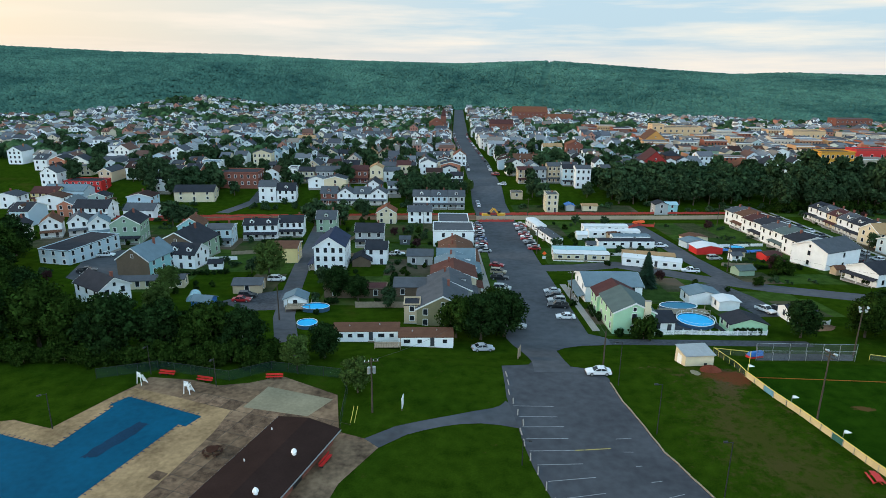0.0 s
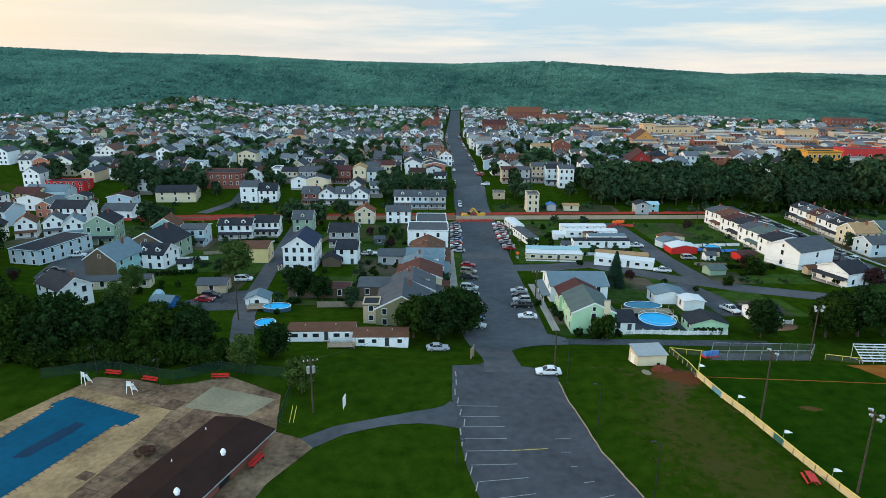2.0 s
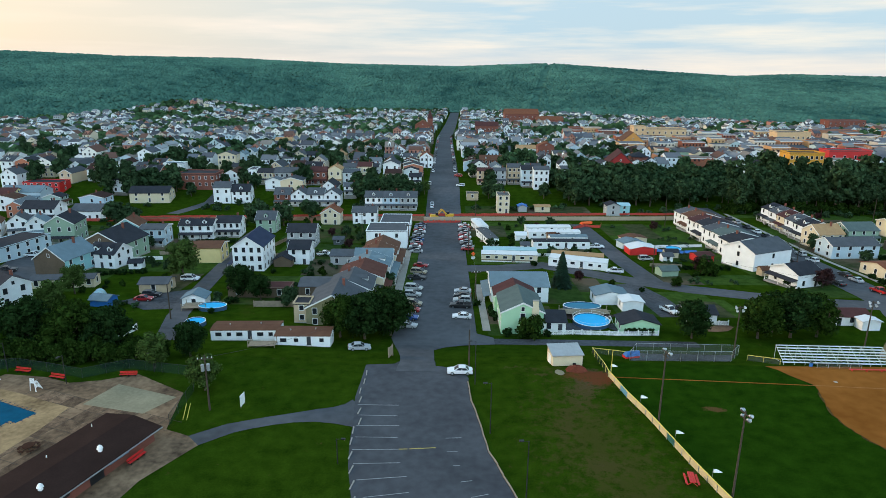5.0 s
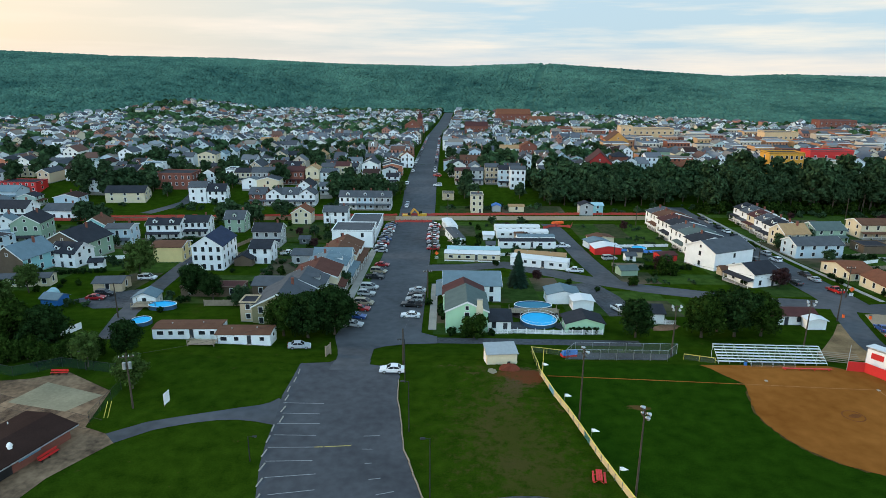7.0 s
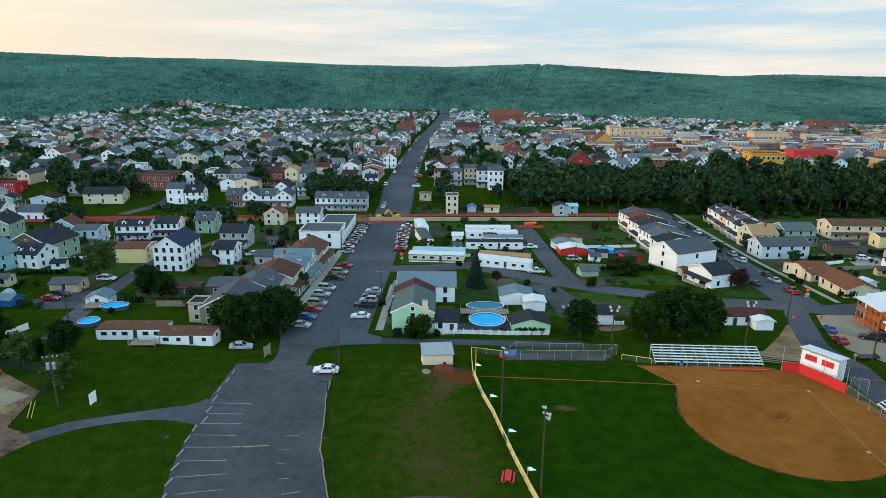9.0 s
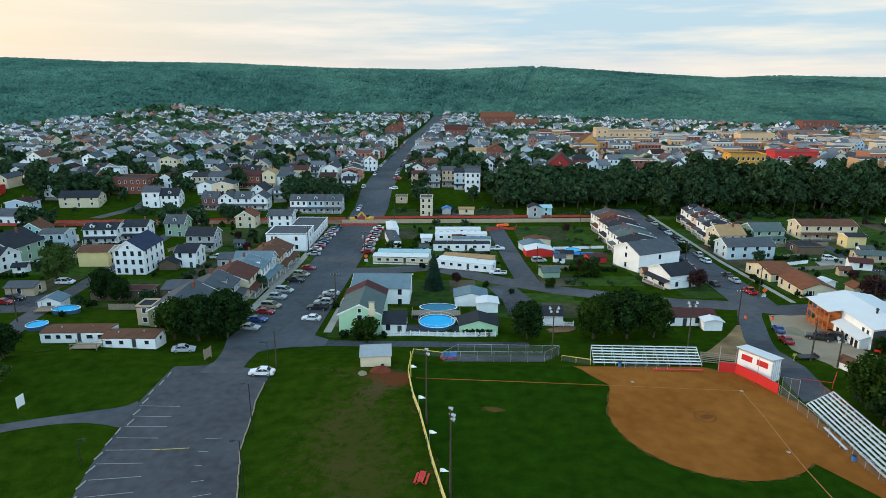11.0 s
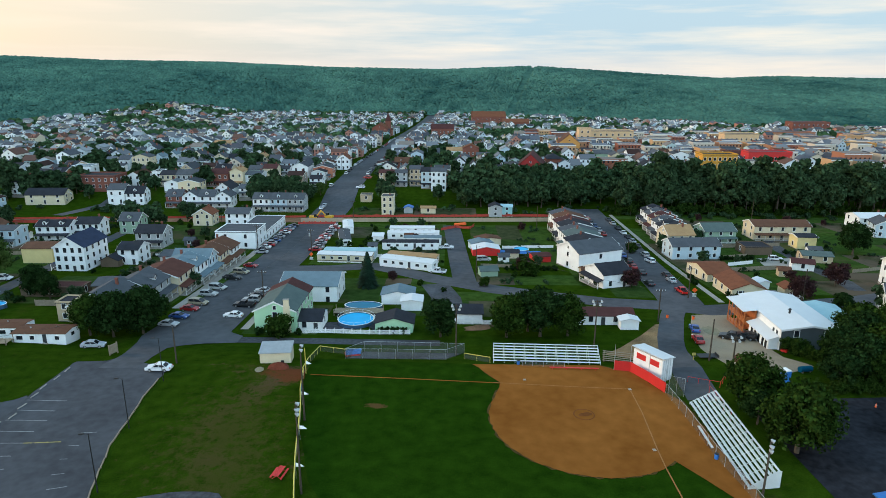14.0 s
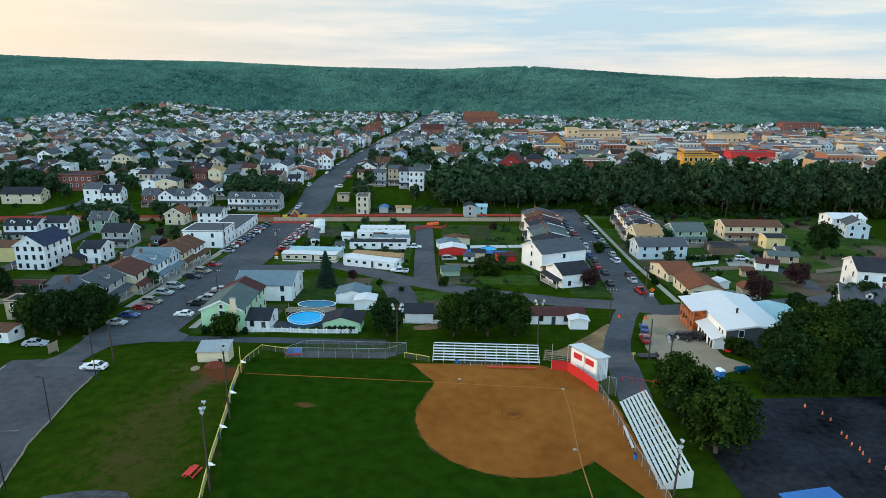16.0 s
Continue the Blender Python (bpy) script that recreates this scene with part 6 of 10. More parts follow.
house(-319.3, 430.3, 4.6, 9.3, 7.0, 2.1, TEAL, ROOFMAROON, "y", 0, "narrow aqua terrace house", floors=2, cols=(2, 1))
house(-318.9, 442.8, 4.6, 9.3, 6.8, 2.2, PALEBLUE, ROOFGREY, "y", 0, "narrow pale blue terrace house", floors=2, cols=(2, 1))
house(-219.1, 280.2, 10.7, 8.7, 9.8, 1.8, CREAM, ROOFGREY, "y", 0, "tall pale cream building at the corner", floors=3, cols=(4, 1))
house(-214.8, 293.9, 4.9, 8.7, 8.4, 1.8, PALEBLUE, ROOFBLUE, "y", 0, "pale blue house with a bay front", floors=2, cols=(2, 1))
house(-215.1, 314.6, 5.0, 8.7, 7.4, 2.2, SIDING, ROOFBLUE, "y", 0, "white terrace house with a blue-grey roof", floors=2, cols=(2, 1))
house(-215.7, 337.4, 5.4, 8.8, 7.1, 2.2, PALEBLUE, ROOFGREY, "y", 0, "pale blue terrace house with a grey roof", floors=2, cols=(2, 1))
house(-221.0, 423.5, 13.7, 9.2, 7.9, 1.7, CREAM, ROOFTAN, "x", 0, "cream house with a tan roof", floors=2, cols=(5, 1))
house(-192.9, 242.6, 4.5, 8.8, 6.8, 0.3, SIDING, ROOFGREY, "x", 0, "white flat-roofed house among the gardens", kind="flat", floors=2, cols=(2, 1), chimney=False)
house(-184.5, 237.8, 8.3, 8.8, 6.1, 1.7, CREAM, ROOFDARK, "x", 0, "cream house with a dark roof and porch", floors=2, cols=(3, 1), porch="front")
house(-172.7, 236.8, 13.4, 8.8, 6.4, 2.2, GREYSIDE, ROOFGREY, "x", 0, "grey double house with white balconies", floors=2, cols=(5, 1), porch="front")
house(-157.8, 237.4, 11.9, 8.8, 7.0, 2.0, BRICK, ROOFMAROON, "x", 0, "red-brown house with a broad porch", floors=2, cols=(4, 1), porch="front")
house(-147.5, 238.0, 6.9, 8.8, 8.2, 1.9, CREAM, ROOFTAN, "y", 0, "cream gabled house with balconies", floors=2, cols=(2, 1), porch="front")
house(-141.6, 252.5, 7.5, 8.8, 7.0, 1.8, MINT, ROOFGREY, "x", 0, "mint green house with a grey roof", floors=2, cols=(3, 1), porch="front")
house(-133.5, 253.0, 7.5, 8.8, 7.7, 1.8, CREAM, ROOFMAROON, "x", 0, "cream house with a dark maroon roof", floors=2, cols=(3, 1), porch="front")
house(-192.8, 309.6, 8.6, 8.7, 5.9, 2.4, SIDING, ROOFGREY, "y", 0, "white gabled terrace house", floors=2, cols=(3, 1))
house(-183.8, 313.7, 8.0, 8.7, 6.0, 2.4, CREAM, ROOFGREY, "y", 0, "cream gabled terrace house", floors=2, cols=(3, 1))
house(-176.3, 318.1, 7.4, 8.7, 5.2, 2.0, SIDING, ROOFDARK, "x", 0, "white terrace house with a dark mansard roof", floors=2, cols=(3, 1))
house(-167.9, 318.7, 8.1, 8.7, 5.2, 2.0, SIDING, ROOFDARK, "x", 0, "white terrace house with a dark mansard roof", floors=2, cols=(3, 1))
house(-158.4, 319.6, 8.2, 8.7, 5.2, 2.8, CREAM, ROOFTAN, "y", 0, "cream gabled terrace house with tan roof", floors=2, cols=(3, 1))
house(-148.8, 320.4, 9.7, 8.7, 5.2, 2.8, TAN, ROOFBROWN, "y", 0, "tan gabled terrace house with brown roof", floors=2, cols=(3, 1))
house(-124.3, 308.8, 7.2, 8.7, 5.1, 1.8, GREYSIDE, ROOFGREY, "x", 0, "grey terrace house with a porch", floors=2, cols=(3, 1), porch="front")
house(-113.4, 309.5, 13.1, 8.7, 5.5, 2.0, SIDING, ROOFGREY, "x", 0, "white double terrace house with dormers", floors=2, cols=(5, 1), dormers=2)
house(-100.5, 300.5, 7.9, 8.7, 6.8, 2.9, SIDING, ROOFRUST, "y", 0, "white gabled corner house with a rust roof", floors=2, cols=(3, 1))
house(-151.0, 420.1, 11.9, 9.2, 6.5, 2.3, CREAM, ROOFRUST, "y", 0, "cream gabled house with pink trim", floors=2, cols=(4, 1))
house(-136.3, 410.6, 13.5, 9.2, 6.4, 0.3, TAN, ROOFBROWN, "x", 0, "tan flat-roofed house among the gardens", kind="flat", floors=2, cols=(5, 1), chimney=False)
house(-126.2, 446.0, 10.6, 9.3, 5.8, 1.6, SIDING, ROOFMAROON, "x", 0, "white house with a maroon roof", floors=2, cols=(4, 1))
house(-184.0, 439.8, 8.5, 9.3, 5.8, 2.4, SIDING, ROOFGREY, "y", 0, "white terrace house with a grey gable", floors=2, cols=(3, 1))
house(-178.0, 506.8, 8.5, 9.6, 6.5, 2.2, SIDING, ROOFGREY, "x", 0, "white terrace house with a grey roof", floors=2, cols=(3, 1))
house(-165.9, 508.2, 13.9, 9.6, 6.5, 2.2, SIDING, ROOFGREY, "x", 0, "white terrace house with a grey roof", floors=2, cols=(5, 1))
house(-67.2, 242.0, 8.0, 8.8, 7.4, 1.1, TAN, ROOFMAROON, "x", 0, "tan three-storey house with rear balconies", floors=3, cols=(3, 1), porch="front")
house(-59.3, 242.3, 6.8, 8.8, 7.4, 1.1, GREYSIDE, ROOFGREY, "x", 0, "grey three-storey house with rear balconies", floors=3, cols=(2, 1), porch="front")
house(-51.2, 244.6, 7.1, 8.8, 9.0, 1.5, TAN, ROOFGREY, "x", 0, "tan and white house with stacked balconies", floors=3, cols=(3, 1), porch="front")
house(-44.9, 236.4, 6.4, 8.8, 9.1, 1.7, PALEBLUE, ROOFDARK, "x", 0, "pale blue house with a dark roof", floors=3, cols=(2, 1), porch="front")
house(-38.6, 230.1, 7.8, 8.8, 10.1, 1.3, SIDING, ROOFGREY, "x", 0, "white three-storey house with big windows", floors=3, cols=(3, 1))
house(-21.8, 241.0, 9.0, 8.8, 8.6, 1.5, GREYSIDE, ROOFGREY, "x", 0, "grey house with white stacked balconies", floors=3, cols=(3, 1), porch="front")
house(-59.3, 294.3, 15.9, 9.6, 6.1, 2.4, BRICK, ROOFBROWN, "x", 0, "brown-red double house with a brown roof", floors=2, cols=(6, 1), dormers=2)
house(-58.6, 453.8, 9.9, 9.4, 6.9, 2.2, SIDING, ROOFGREY, "y", 0, "white gabled house beside the street", floors=2, cols=(3, 1))
house(-59.4, 369.1, 13.8, 9.0, 5.9, 1.5, CREAM, ROOFTAN, "y", 0, "cream gabled house beside the street", floors=2, cols=(5, 1))
house(-28.7, 372.1, 14.0, 9.0, 6.7, 2.1, SIDING, ROOFTAN, "x", 0, "white house with a pale tan roof", floors=2, cols=(5, 1))
house(-32.4, 456.7, 11.0, 9.4, 5.9, 0.3, PALEBLUE, ROOFGREY, "x", 0, "pale blue flat-roofed house", kind="flat", floors=2, cols=(4, 1), chimney=False)
house(-18.7, 343.4, 11.2, 8.8, 10.6, 2.6, BRICK, ROOFRUST, "y", 0, "red brick gabled house with white trim", floors=2, cols=(4, 1))
house(-27.3, 291.1, 7.1, 8.7, 6.7, 2.8, SIDING, ROOFDARK, "y", 0, "white gabled house with dark red attic", floors=2, cols=(3, 1))
house(-10.7, 332.4, 8.6, 8.8, 6.2, 1.9, SIDING, ROOFGREY, "x", 0, "white house with a grey roof", floors=2, cols=(3, 1))
house(-19.0, 274.4, 5.4, 8.8, 6.7, 2.8, SIDING, ROOFDARK, "y", 0, "white gabled house with a dark roof", floors=2, cols=(2, 1))
house(-42.5, 609.3, 25.2, 10.9, 11.1, 4.2, BRICK, ROOFMAROON, "x", 0, "long dark red church hall", floors=2, cols=(6, 1))
house(7.2, 293.0, 12.5, 8.7, 5.0, 1.3, CREAM, ROOFGREY, "x", 0, "cream house above the tree belt", floors=2, cols=(5, 1))
house(69.0, 324.6, 12.4, 8.8, 9.0, 1.7, SAGE, ROOFGREY, "x", 0, "sage and white house with bays", floors=2, cols=(4, 1))
house(72.9, 306.0, 7.0, 8.7, 9.4, 2.0, CREAM, ROOFGREY, "y", 0, "cream gabled house with bays", floors=2, cols=(3, 1))
house(69.4, 275.2, 13.7, 8.8, 5.8, 3.7, BRICK, ROOFRUST, "y", 0, "red brick house with a steep rust gable", floors=2, cols=(5, 1))
house(84.5, 276.1, 9.7, 8.8, 6.8, 3.3, SIDING, ROOFDARK, "y", 0, "white gabled house with a dark steep roof", floors=2, cols=(3, 1))
house(76.2, 238.9, 4.4, 8.8, 9.8, 0.3, PALEBLUE, ROOFGREY, "x", 0, "tall narrow pale blue house", kind="flat", floors=3, cols=(2, 1), chimney=False)
house(105.7, 285.5, 7.8, 8.7, 6.3, 2.9, SIDING, ROOFDARK, "y", 0, "white gabled house with a dark roof", floors=2, cols=(3, 1))
house(101.8, 334.9, 7.1, 8.8, 5.5, 2.2, CREAM, ROOFGREY, "y", 0, "cream gabled house behind trees", floors=2, cols=(3, 1))
house(125.2, 344.4, 8.2, 8.9, 6.3, 2.8, SIDING, ROOFDARK, "y", 0, "white house with dark steep gable", floors=2, cols=(3, 1))
house(143.1, 331.0, 6.8, 8.8, 6.6, 2.4, SIDING, ROOFGREY, "y", 0, "white house with a grey gable", floors=2, cols=(2, 1))
house(162.6, 333.2, 18.8, 9.7, 7.7, 2.8, CREAM, ROOFMAROON, "x", 0, "cream double house with a maroon roof", floors=2, cols=(6, 1))
# right street: the white row and its neighbours
RR = "white row along the side street"
house(13.6, 99.0, 16.5, 12.5, 6.4, 2.6, SIDING, ROOFGREY, "x", 24, "big white blank-walled end house of the row", cols=(1, 1), group=RR, door=False, chimney=False)
for i, (rf, wl, lb) in enumerate(((ROOFDARK, SIDING, "dark"), (ROOFGREEN, SIDING, "grey-green"), (ROOFGREY, SIDING, "grey"), (ROOFDARK, SIDING, "dark"), (ROOFMAROON, SIDING, "maroon"), (ROOFBROWN, SIDING, "brown"), (ROOFGREY, SIDING, "grey"))):
    house(15.2 + i * 0.35, 112 + i * 8.4, 8.2, 13.5 - (i % 2), 5.8 + 0.3 * (i % 2), 1.7, wl, rf, "x", 94, "white row house with a %s roof" % lb, cols=(2, 2), porch="back" if i % 2 else None, group=RR, faces=("front", "left", "back"))
house(14.6, 77, 9.5, 10, 4.4, 2.0, SIDING, ROOFDARK, "x", 20, "white bungalow with a dark hipped roof and porch", cols=(2, 2), floors=1, porch="left", chimney=False)
house(49.5, 68.6, 9.4, 12.5, 2.9, 1.7, CREAM, ROOFRUST, "y", 0, "cream bungalow with a rust-brown roof and dark shutters", floors=1, cols=(2, 3), shutters=True, chimney=False, group="brown-roofed bungalows")
house(48.2, 86, 8.4, 12.5, 2.9, 1.6, CREAM, ROOFRUST, "x", 8, "cream bungalow with a rust-brown roof", floors=1, cols=(2, 3), chimney=False, group="brown-roofed bungalows")
house(52.5, 113.5, 17, 9, 4.8, 1.9, PALEBLUE, ROOFGREY, "x", 4, "pale blue-white house with a grey roof", cols=(4, 2), chimney=False)
house(51.5, 127, 9.5, 10, 5.8, 2.8, CREAM, ROOFTAN, "y", -82, "cream gabled house with rust roof with a tan roof", cols=(2, 3))
for i in range(5):
    house(54.5 + i * 1.0, 138 + i * 8.6, 8.4, 11, 5.8, 2.0, (SIDING, SIDING, CREAM, SIDING, SIDING)[i], (ROOFDARK, ROOFGREY, ROOFMAROON, ROOFGREY, ROOFDARK)[i], "x", -86, "white hillside row house with dormer and porch", cols=(2, 2), porch="front", dormers=1, group="row across the side street")
house(70.5, 138, 12, 10, 5.0, 2.2, SAGE, ROOFGREEN, "x", 4, "sage green house with a terrace", cols=(3, 2), porch="front", chimney=False)
house(98, 145.5, 22, 10, 5.6, 1.6, CREAM, ROOFBROWN, "x", 0, "long cream house with a brown and grey roof", cols=(5, 2), porch="front", chimney=False)
house(99.5, 128.5, 7, 6, 4.6, 0.6, YELLOW, ROOFDARK, "x", 0, "small pale yellow outbuilding", floors=1, cols=(1, 1), chimney=False, name="shed", category="shed")
house(77.5, 120, 9.5, 8, 2.8, 0.2, BROWN, ROOFDARK, kind="flat", label="brown flat-roofed block garage", floors=1, cols=(0, 1), chimney=False, name="garage", category="garage", door=False)
house(93, 108.5, 9.5, 6, 2.6, 0.9, TAN, ROOFGREEN, "x", -10, "tan block garage with a green-grey roof", floors=1, cols=(2, 1), chimney=False, name="garage", category="garage", door=False)
house(82.5, 97, 6.5, 5, 2.6, 0.9, SIDING, ROOFMAROON, "x", -20, "white shed with a dark red roof", floors=1, cols=(1, 0), chimney=False, name="shed", category="shed", door=False)
house(147, 165, 14, 10, 5.4, 1.4, SIDING, ROOFWHITE, "x", 0, "white house with a white metal roof", cols=(3, 2), chimney=True)
house(143, 150, 8, 10, 5.4, 2.2, PALEBLUE, ROOFGREY, "y", -16, "pale grey house with a gable", cols=(2, 2))
house(99, 73, 9, 12, 7.2, 2.4, SIDING, ROOFDARK, "x", -14, "tall white house with a dark roof", cols=(2, 2))
house(84, 50, 12, 10, 4.6, 2.6, SIDING, ROOFGREY, "x", -22, "grey-roofed house with a wide dormer", cols=(3, 2), dormers=1)
house(62.3, 66.5, 4.0, 4.0, 2.4, 1.0, CREAM, ROOFRUST, "y", 0, "small cream shed with a brown gambrel roof", floors=1, cols=(0, 0), chimney=False, name="shed", category="shed", door=True)
house(58, 73.5, 3.2, 3.6, 2.2, 0.5, WHITE, ROOFWHITE, "y", 10, "small white garden shed", floors=1, cols=(0, 0), chimney=False, name="shed", category="shed")
# garden buildings between trailers and row
house(-19.6, 114.5, 9.5, 6, 2.4, 0.9, REDPAINT, ROOFWHITE, "y", 4, "red garage with a pale roof", floors=1, cols=(0, 0), chimney=False, name="garage", category="garage", door=False)
house(-21, 123, 8, 5, 2.4, 0.8, PALEBLUE, ROOFBLUE, "y", 14, "pale blue garage with grey roof", floors=1, cols=(0, 0), chimney=False, name="garage", category="garage")
house(-18, 129.5, 9, 5, 2.4, 0.8, CREAM, ROOFBROWN, "y", 14, "cream garage with a brown roof", floors=1, cols=(0, 0), chimney=False, name="garage", category="garage")
house(-10.6, 109.8, 4.4, 3.4, 2.1, 0.7, CREAM, ROOFDARK, "x", 0, "small cream shed with a dark roof", floors=1, cols=(0, 0), chimney=False, name="shed", category="shed")
house(-20.3, 85.4, 5.4, 4.4, 2.0, 0.9, SAGE, ROOFGREEN, "x", 10, "small sage green shed with a rounded roof", floors=1, cols=(0, 0), chimney=False, name="shed", category="shed")
house(-11.5, 186, 6, 6, 4.8, 1.2, GREYSIDE, ROOFDARK, "y", 0, "slim grey and white house", cols=(1, 1), chimney=False)
house(-6.2, 187, 5, 6, 4.6, 0.8, TEAL, ROOFAQUA, "x", 0, "aqua cottage with an aqua roof", cols=(1, 1), chimney=False)
house(-42.8, 192.5, 7, 4.5, 2.6, 0.6, CREAM, ROOFTAN, "x", 0, "small cream shed pair", floors=1, cols=(1, 0), chimney=False, name="shed", category="shed")
house(-52.2, 192.5, 4, 4.5, 2.6, 0.8, GREYSIDE, TARPBLUE, "y", 0, "grey shed under a blue tarpaulin", floors=1, cols=(0, 0), chimney=False, name="shed", category="shed")

# ---- the town beyond: repeats of a few houses, dealt out along the streets ----
def town():
    q = random.Random(21)
    protos = []
    for i in range(8):
        w, d, h = 6.4 + (i * 5 % 8) * 0.55, 8.5 + (i * 3 % 8) * 0.7, 4.6 + (i * 7 % 8) * 0.32
        t = house(0, -900, w, d, h, 1.4 + 0.5 * (i % 4), WALLMIX, ROOFMIX, "y" if i % 2 else "x", 0, "pale sided town house with a shingle roof", cols=(2, 1), porch="front" if i % 3 == 0 else None,
                  dormers=1 if i in (2, 6) else 0, chimney=i % 2 == 0, group="town houses", z=0, name="town_house", faces=("front",) if i % 4 else ("front", "left", "right"))
        protos.append([t, False])
    def deal(x, y, rz):
        p = protos[q.randrange(len(protos))] if abs(rz) != 90 else protos[q.choice((0, 4))]
        m = pose(x, y, gz(x, y), 0, 0, rz)
        if p[1]:
            copy_thing(p[0], m)
        else:
            p[0].matrix_basis = m
            p[1] = True
    spots = []
    for row, y in enumerate((240, 268)):
        half = 0.74 * (y + 100)
        x = -70 - half
        while x < -70 + half:
            mx = main_x(y)
            free = abs(x - mx) > 14 and not (x > 5 and y < 275) and not (-245 < x < -212 and y < 275) and not (x > 60 and y > 330)
            if free and q.random() < 0.86:
                spots.append((x + q.uniform(-1, 1), y + q.uniform(-4, 4), q.choice((0, 0, 0, 4, -4))))
            x += q.uniform(9.2, 12.5)
    for y in range(238, 318, 10):
        for s, rz in ((-1, 90), (1, -90)):
            if q.random() < 0.8:
                spots.append((main_x(y) + s * q.uniform(17.5, 21), y + q.uniform(-2, 2), rz))
    for x, y in ((-300, 205), (-283, 214), (-288, 222), (-275, 196), (-252, 190), (-280, 150), (-292, 165), (-275, 172), (-312, 188), (-290, 185), (-253, 220), (-239, 218), (-147, 217), (-137, 218), (-154, 220), (-167, 222), (-177, 224), (-120, 220), (-126, 224)):
        spots.append((x, y, q.choice((0, 6, 90))))
    for x, y, rz in spots:
        if all((x - a) ** 2 + (y - b) ** 2 > (r + 4.5) ** 2 for a, b, r in PLACED):
            deal(x, y, rz)
            PLACED.append((x, y, 5))
town()

FARTREES = []      # x, y, spread of the trees between the distant houses
def far_town():
    """The rest of the town, too many to count: narrow houses in rows along cross streets, back gardens between them."""
    q = random.Random(33)
    walls, roofs, glass, masonry, trim = Shape(), Shape(), Shape(), Shape(), Shape()
    def small(x, y, w, d, h, rh, ridge, z):
        walls.ext([(x - w / 2, y - d / 2, z - 1.5), (x + w / 2, y - d / 2, z - 1.5), (x + w / 2, y - d / 2, z + h), (x, y - d / 2, z + h + rh), (x - w / 2, y - d / 2, z + h)] if ridge == "y" else
                  [(x - w / 2, y - d / 2, z - 1.5), (x - w / 2, y + d / 2, z - 1.5), (x - w / 2, y + d / 2, z + h), (x - w / 2, y, z + h + rh), (x - w / 2, y - d / 2, z + h)], (0, d, 0) if ridge == "y" else (w, 0, 0))
        g = gable_roof(w, d, h, rh, ridge, 0.3, 0.2)
        roofs.add([(a + x, b + y, c + z) for a, b, c in g.v], g.f)
        n = 2 if w < 8 else 3
        for k in range(n):
            for fl in range(2 if h < 7.6 else 3):
                u = x + ((k + 0.5) / n - 0.5) * w * 0.9
                zz = z + fl * (h / (2 if h < 7.6 else 3))
                glass.box(u - 0.5, y - d / 2 - 0.06, zz + 0.9, u + 0.5, y - d / 2 + 0.01, zz + 2.3)
        if ridge == "y" and rh > 2.2:
            glass.box(x - 0.4, y - d / 2 - 0.06, z + h + 0.2, x + 0.4, y - d / 2 + 0.01, z + h + 1.2)
        k = q.random()
        if k < 0.4:      # porch roof along the front
            roofs.ext([(x - w / 2, y - d / 2 - 0.02, z + 3.0), (x - w / 2, y - d / 2 - 0.02, z + 3.2), (x - w / 2, y - d / 2 - 2.0, z + 2.7), (x - w / 2, y - d / 2 - 2.0, z + 2.5)], (w, 0, 0))
            for u in (-0.46, 0, 0.46):
                trim.box(x + u * w - 0.1, y - d / 2 - 1.95, z - 0.5, x + u * w + 0.1, y - d / 2 - 1.75, z + 2.5)
        elif k < 0.6:    # a low rear wing
            e, hh = w * 0.6, h * 0.55
            walls.box(x - e / 2, y - d / 2 - 4.5, z - 1.5, x + e / 2, y - d / 2 - 0.02, z + hh)
            roofs.ext([(x - e / 2 - 0.2, y - d / 2 - 4.8, z + hh), (x - e / 2 - 0.2, y - d / 2 - 4.8, z + hh + 0.18), (x - e / 2 - 0.2, y - d / 2 - 0.02, z + hh + 0.95), (x - e / 2 - 0.2, y - d / 2 - 0.02, z + hh + 0.7)], (e + 0.4, 0, 0))
        if ridge == "x" and k > 0.7:      # dormer
            walls.ext([(x - 0.9, y - d * 0.4, z + h + 0.1), (x + 0.9, y - d * 0.4, z + h + 0.1), (x + 0.9, y - d * 0.4, z + h + rh * 0.8), (x, y - d * 0.4, z + h + rh * 0.8 + 0.8), (x - 0.9, y - d * 0.4, z + h + rh * 0.8)], (0, d * 0.38, 0))
            glass.box(x - 0.45, y - d * 0.4 - 0.05, z + h + 0.35, x + 0.45, y - d * 0.4 + 0.01, z + h + rh * 0.75)
        if q.random() < 0.5:
            masonry.box(x + 0.15 * w - 0.3, y + 0.1 * d - 0.3, z + h, x + 0.15 * w + 0.3, y + 0.1 * d + 0.3, z + h + rh + 1.0)
    def shop(x, y, z):
        w, d, h = q.uniform(9, 20), q.uniform(9, 15), q.uniform(6, 11)
        masonry.box(x - w / 2, y - d / 2, z - 1.5, x + w / 2, y + d / 2, z + h)
        roofs.box(x - w / 2 + 0.3, y - d / 2 + 0.3, z + h + 0.01, x + w / 2 - 0.3, y + d / 2 - 0.3, z + h + 0.15)
        trim.box(x - w / 2 - 0.2, y - d / 2 - 0.25, z + h - 0.7, x + w / 2 + 0.2, y - d / 2 - 0.01, z + h - 0.2)
        n = int(w / 2.6)
        for k in range(n):
            for fl in range(int(h / 3)):
                u = x - w / 2 + (k + 0.5) * w / n
                glass.box(u - 0.5, y - d / 2 - 0.06, z + fl * 3 + 0.9, u + 0.5, y - d / 2 + 0.01, z + fl * 3 + 2.4)
        return w
    y, row = 292.0, 0
    while y < 1120:
        half = 0.76 * (y + 105)
        x = -70 - half
        depth = q.uniform(9, 12)
        side = [-70 - half + 20, q.uniform(64, 92)]
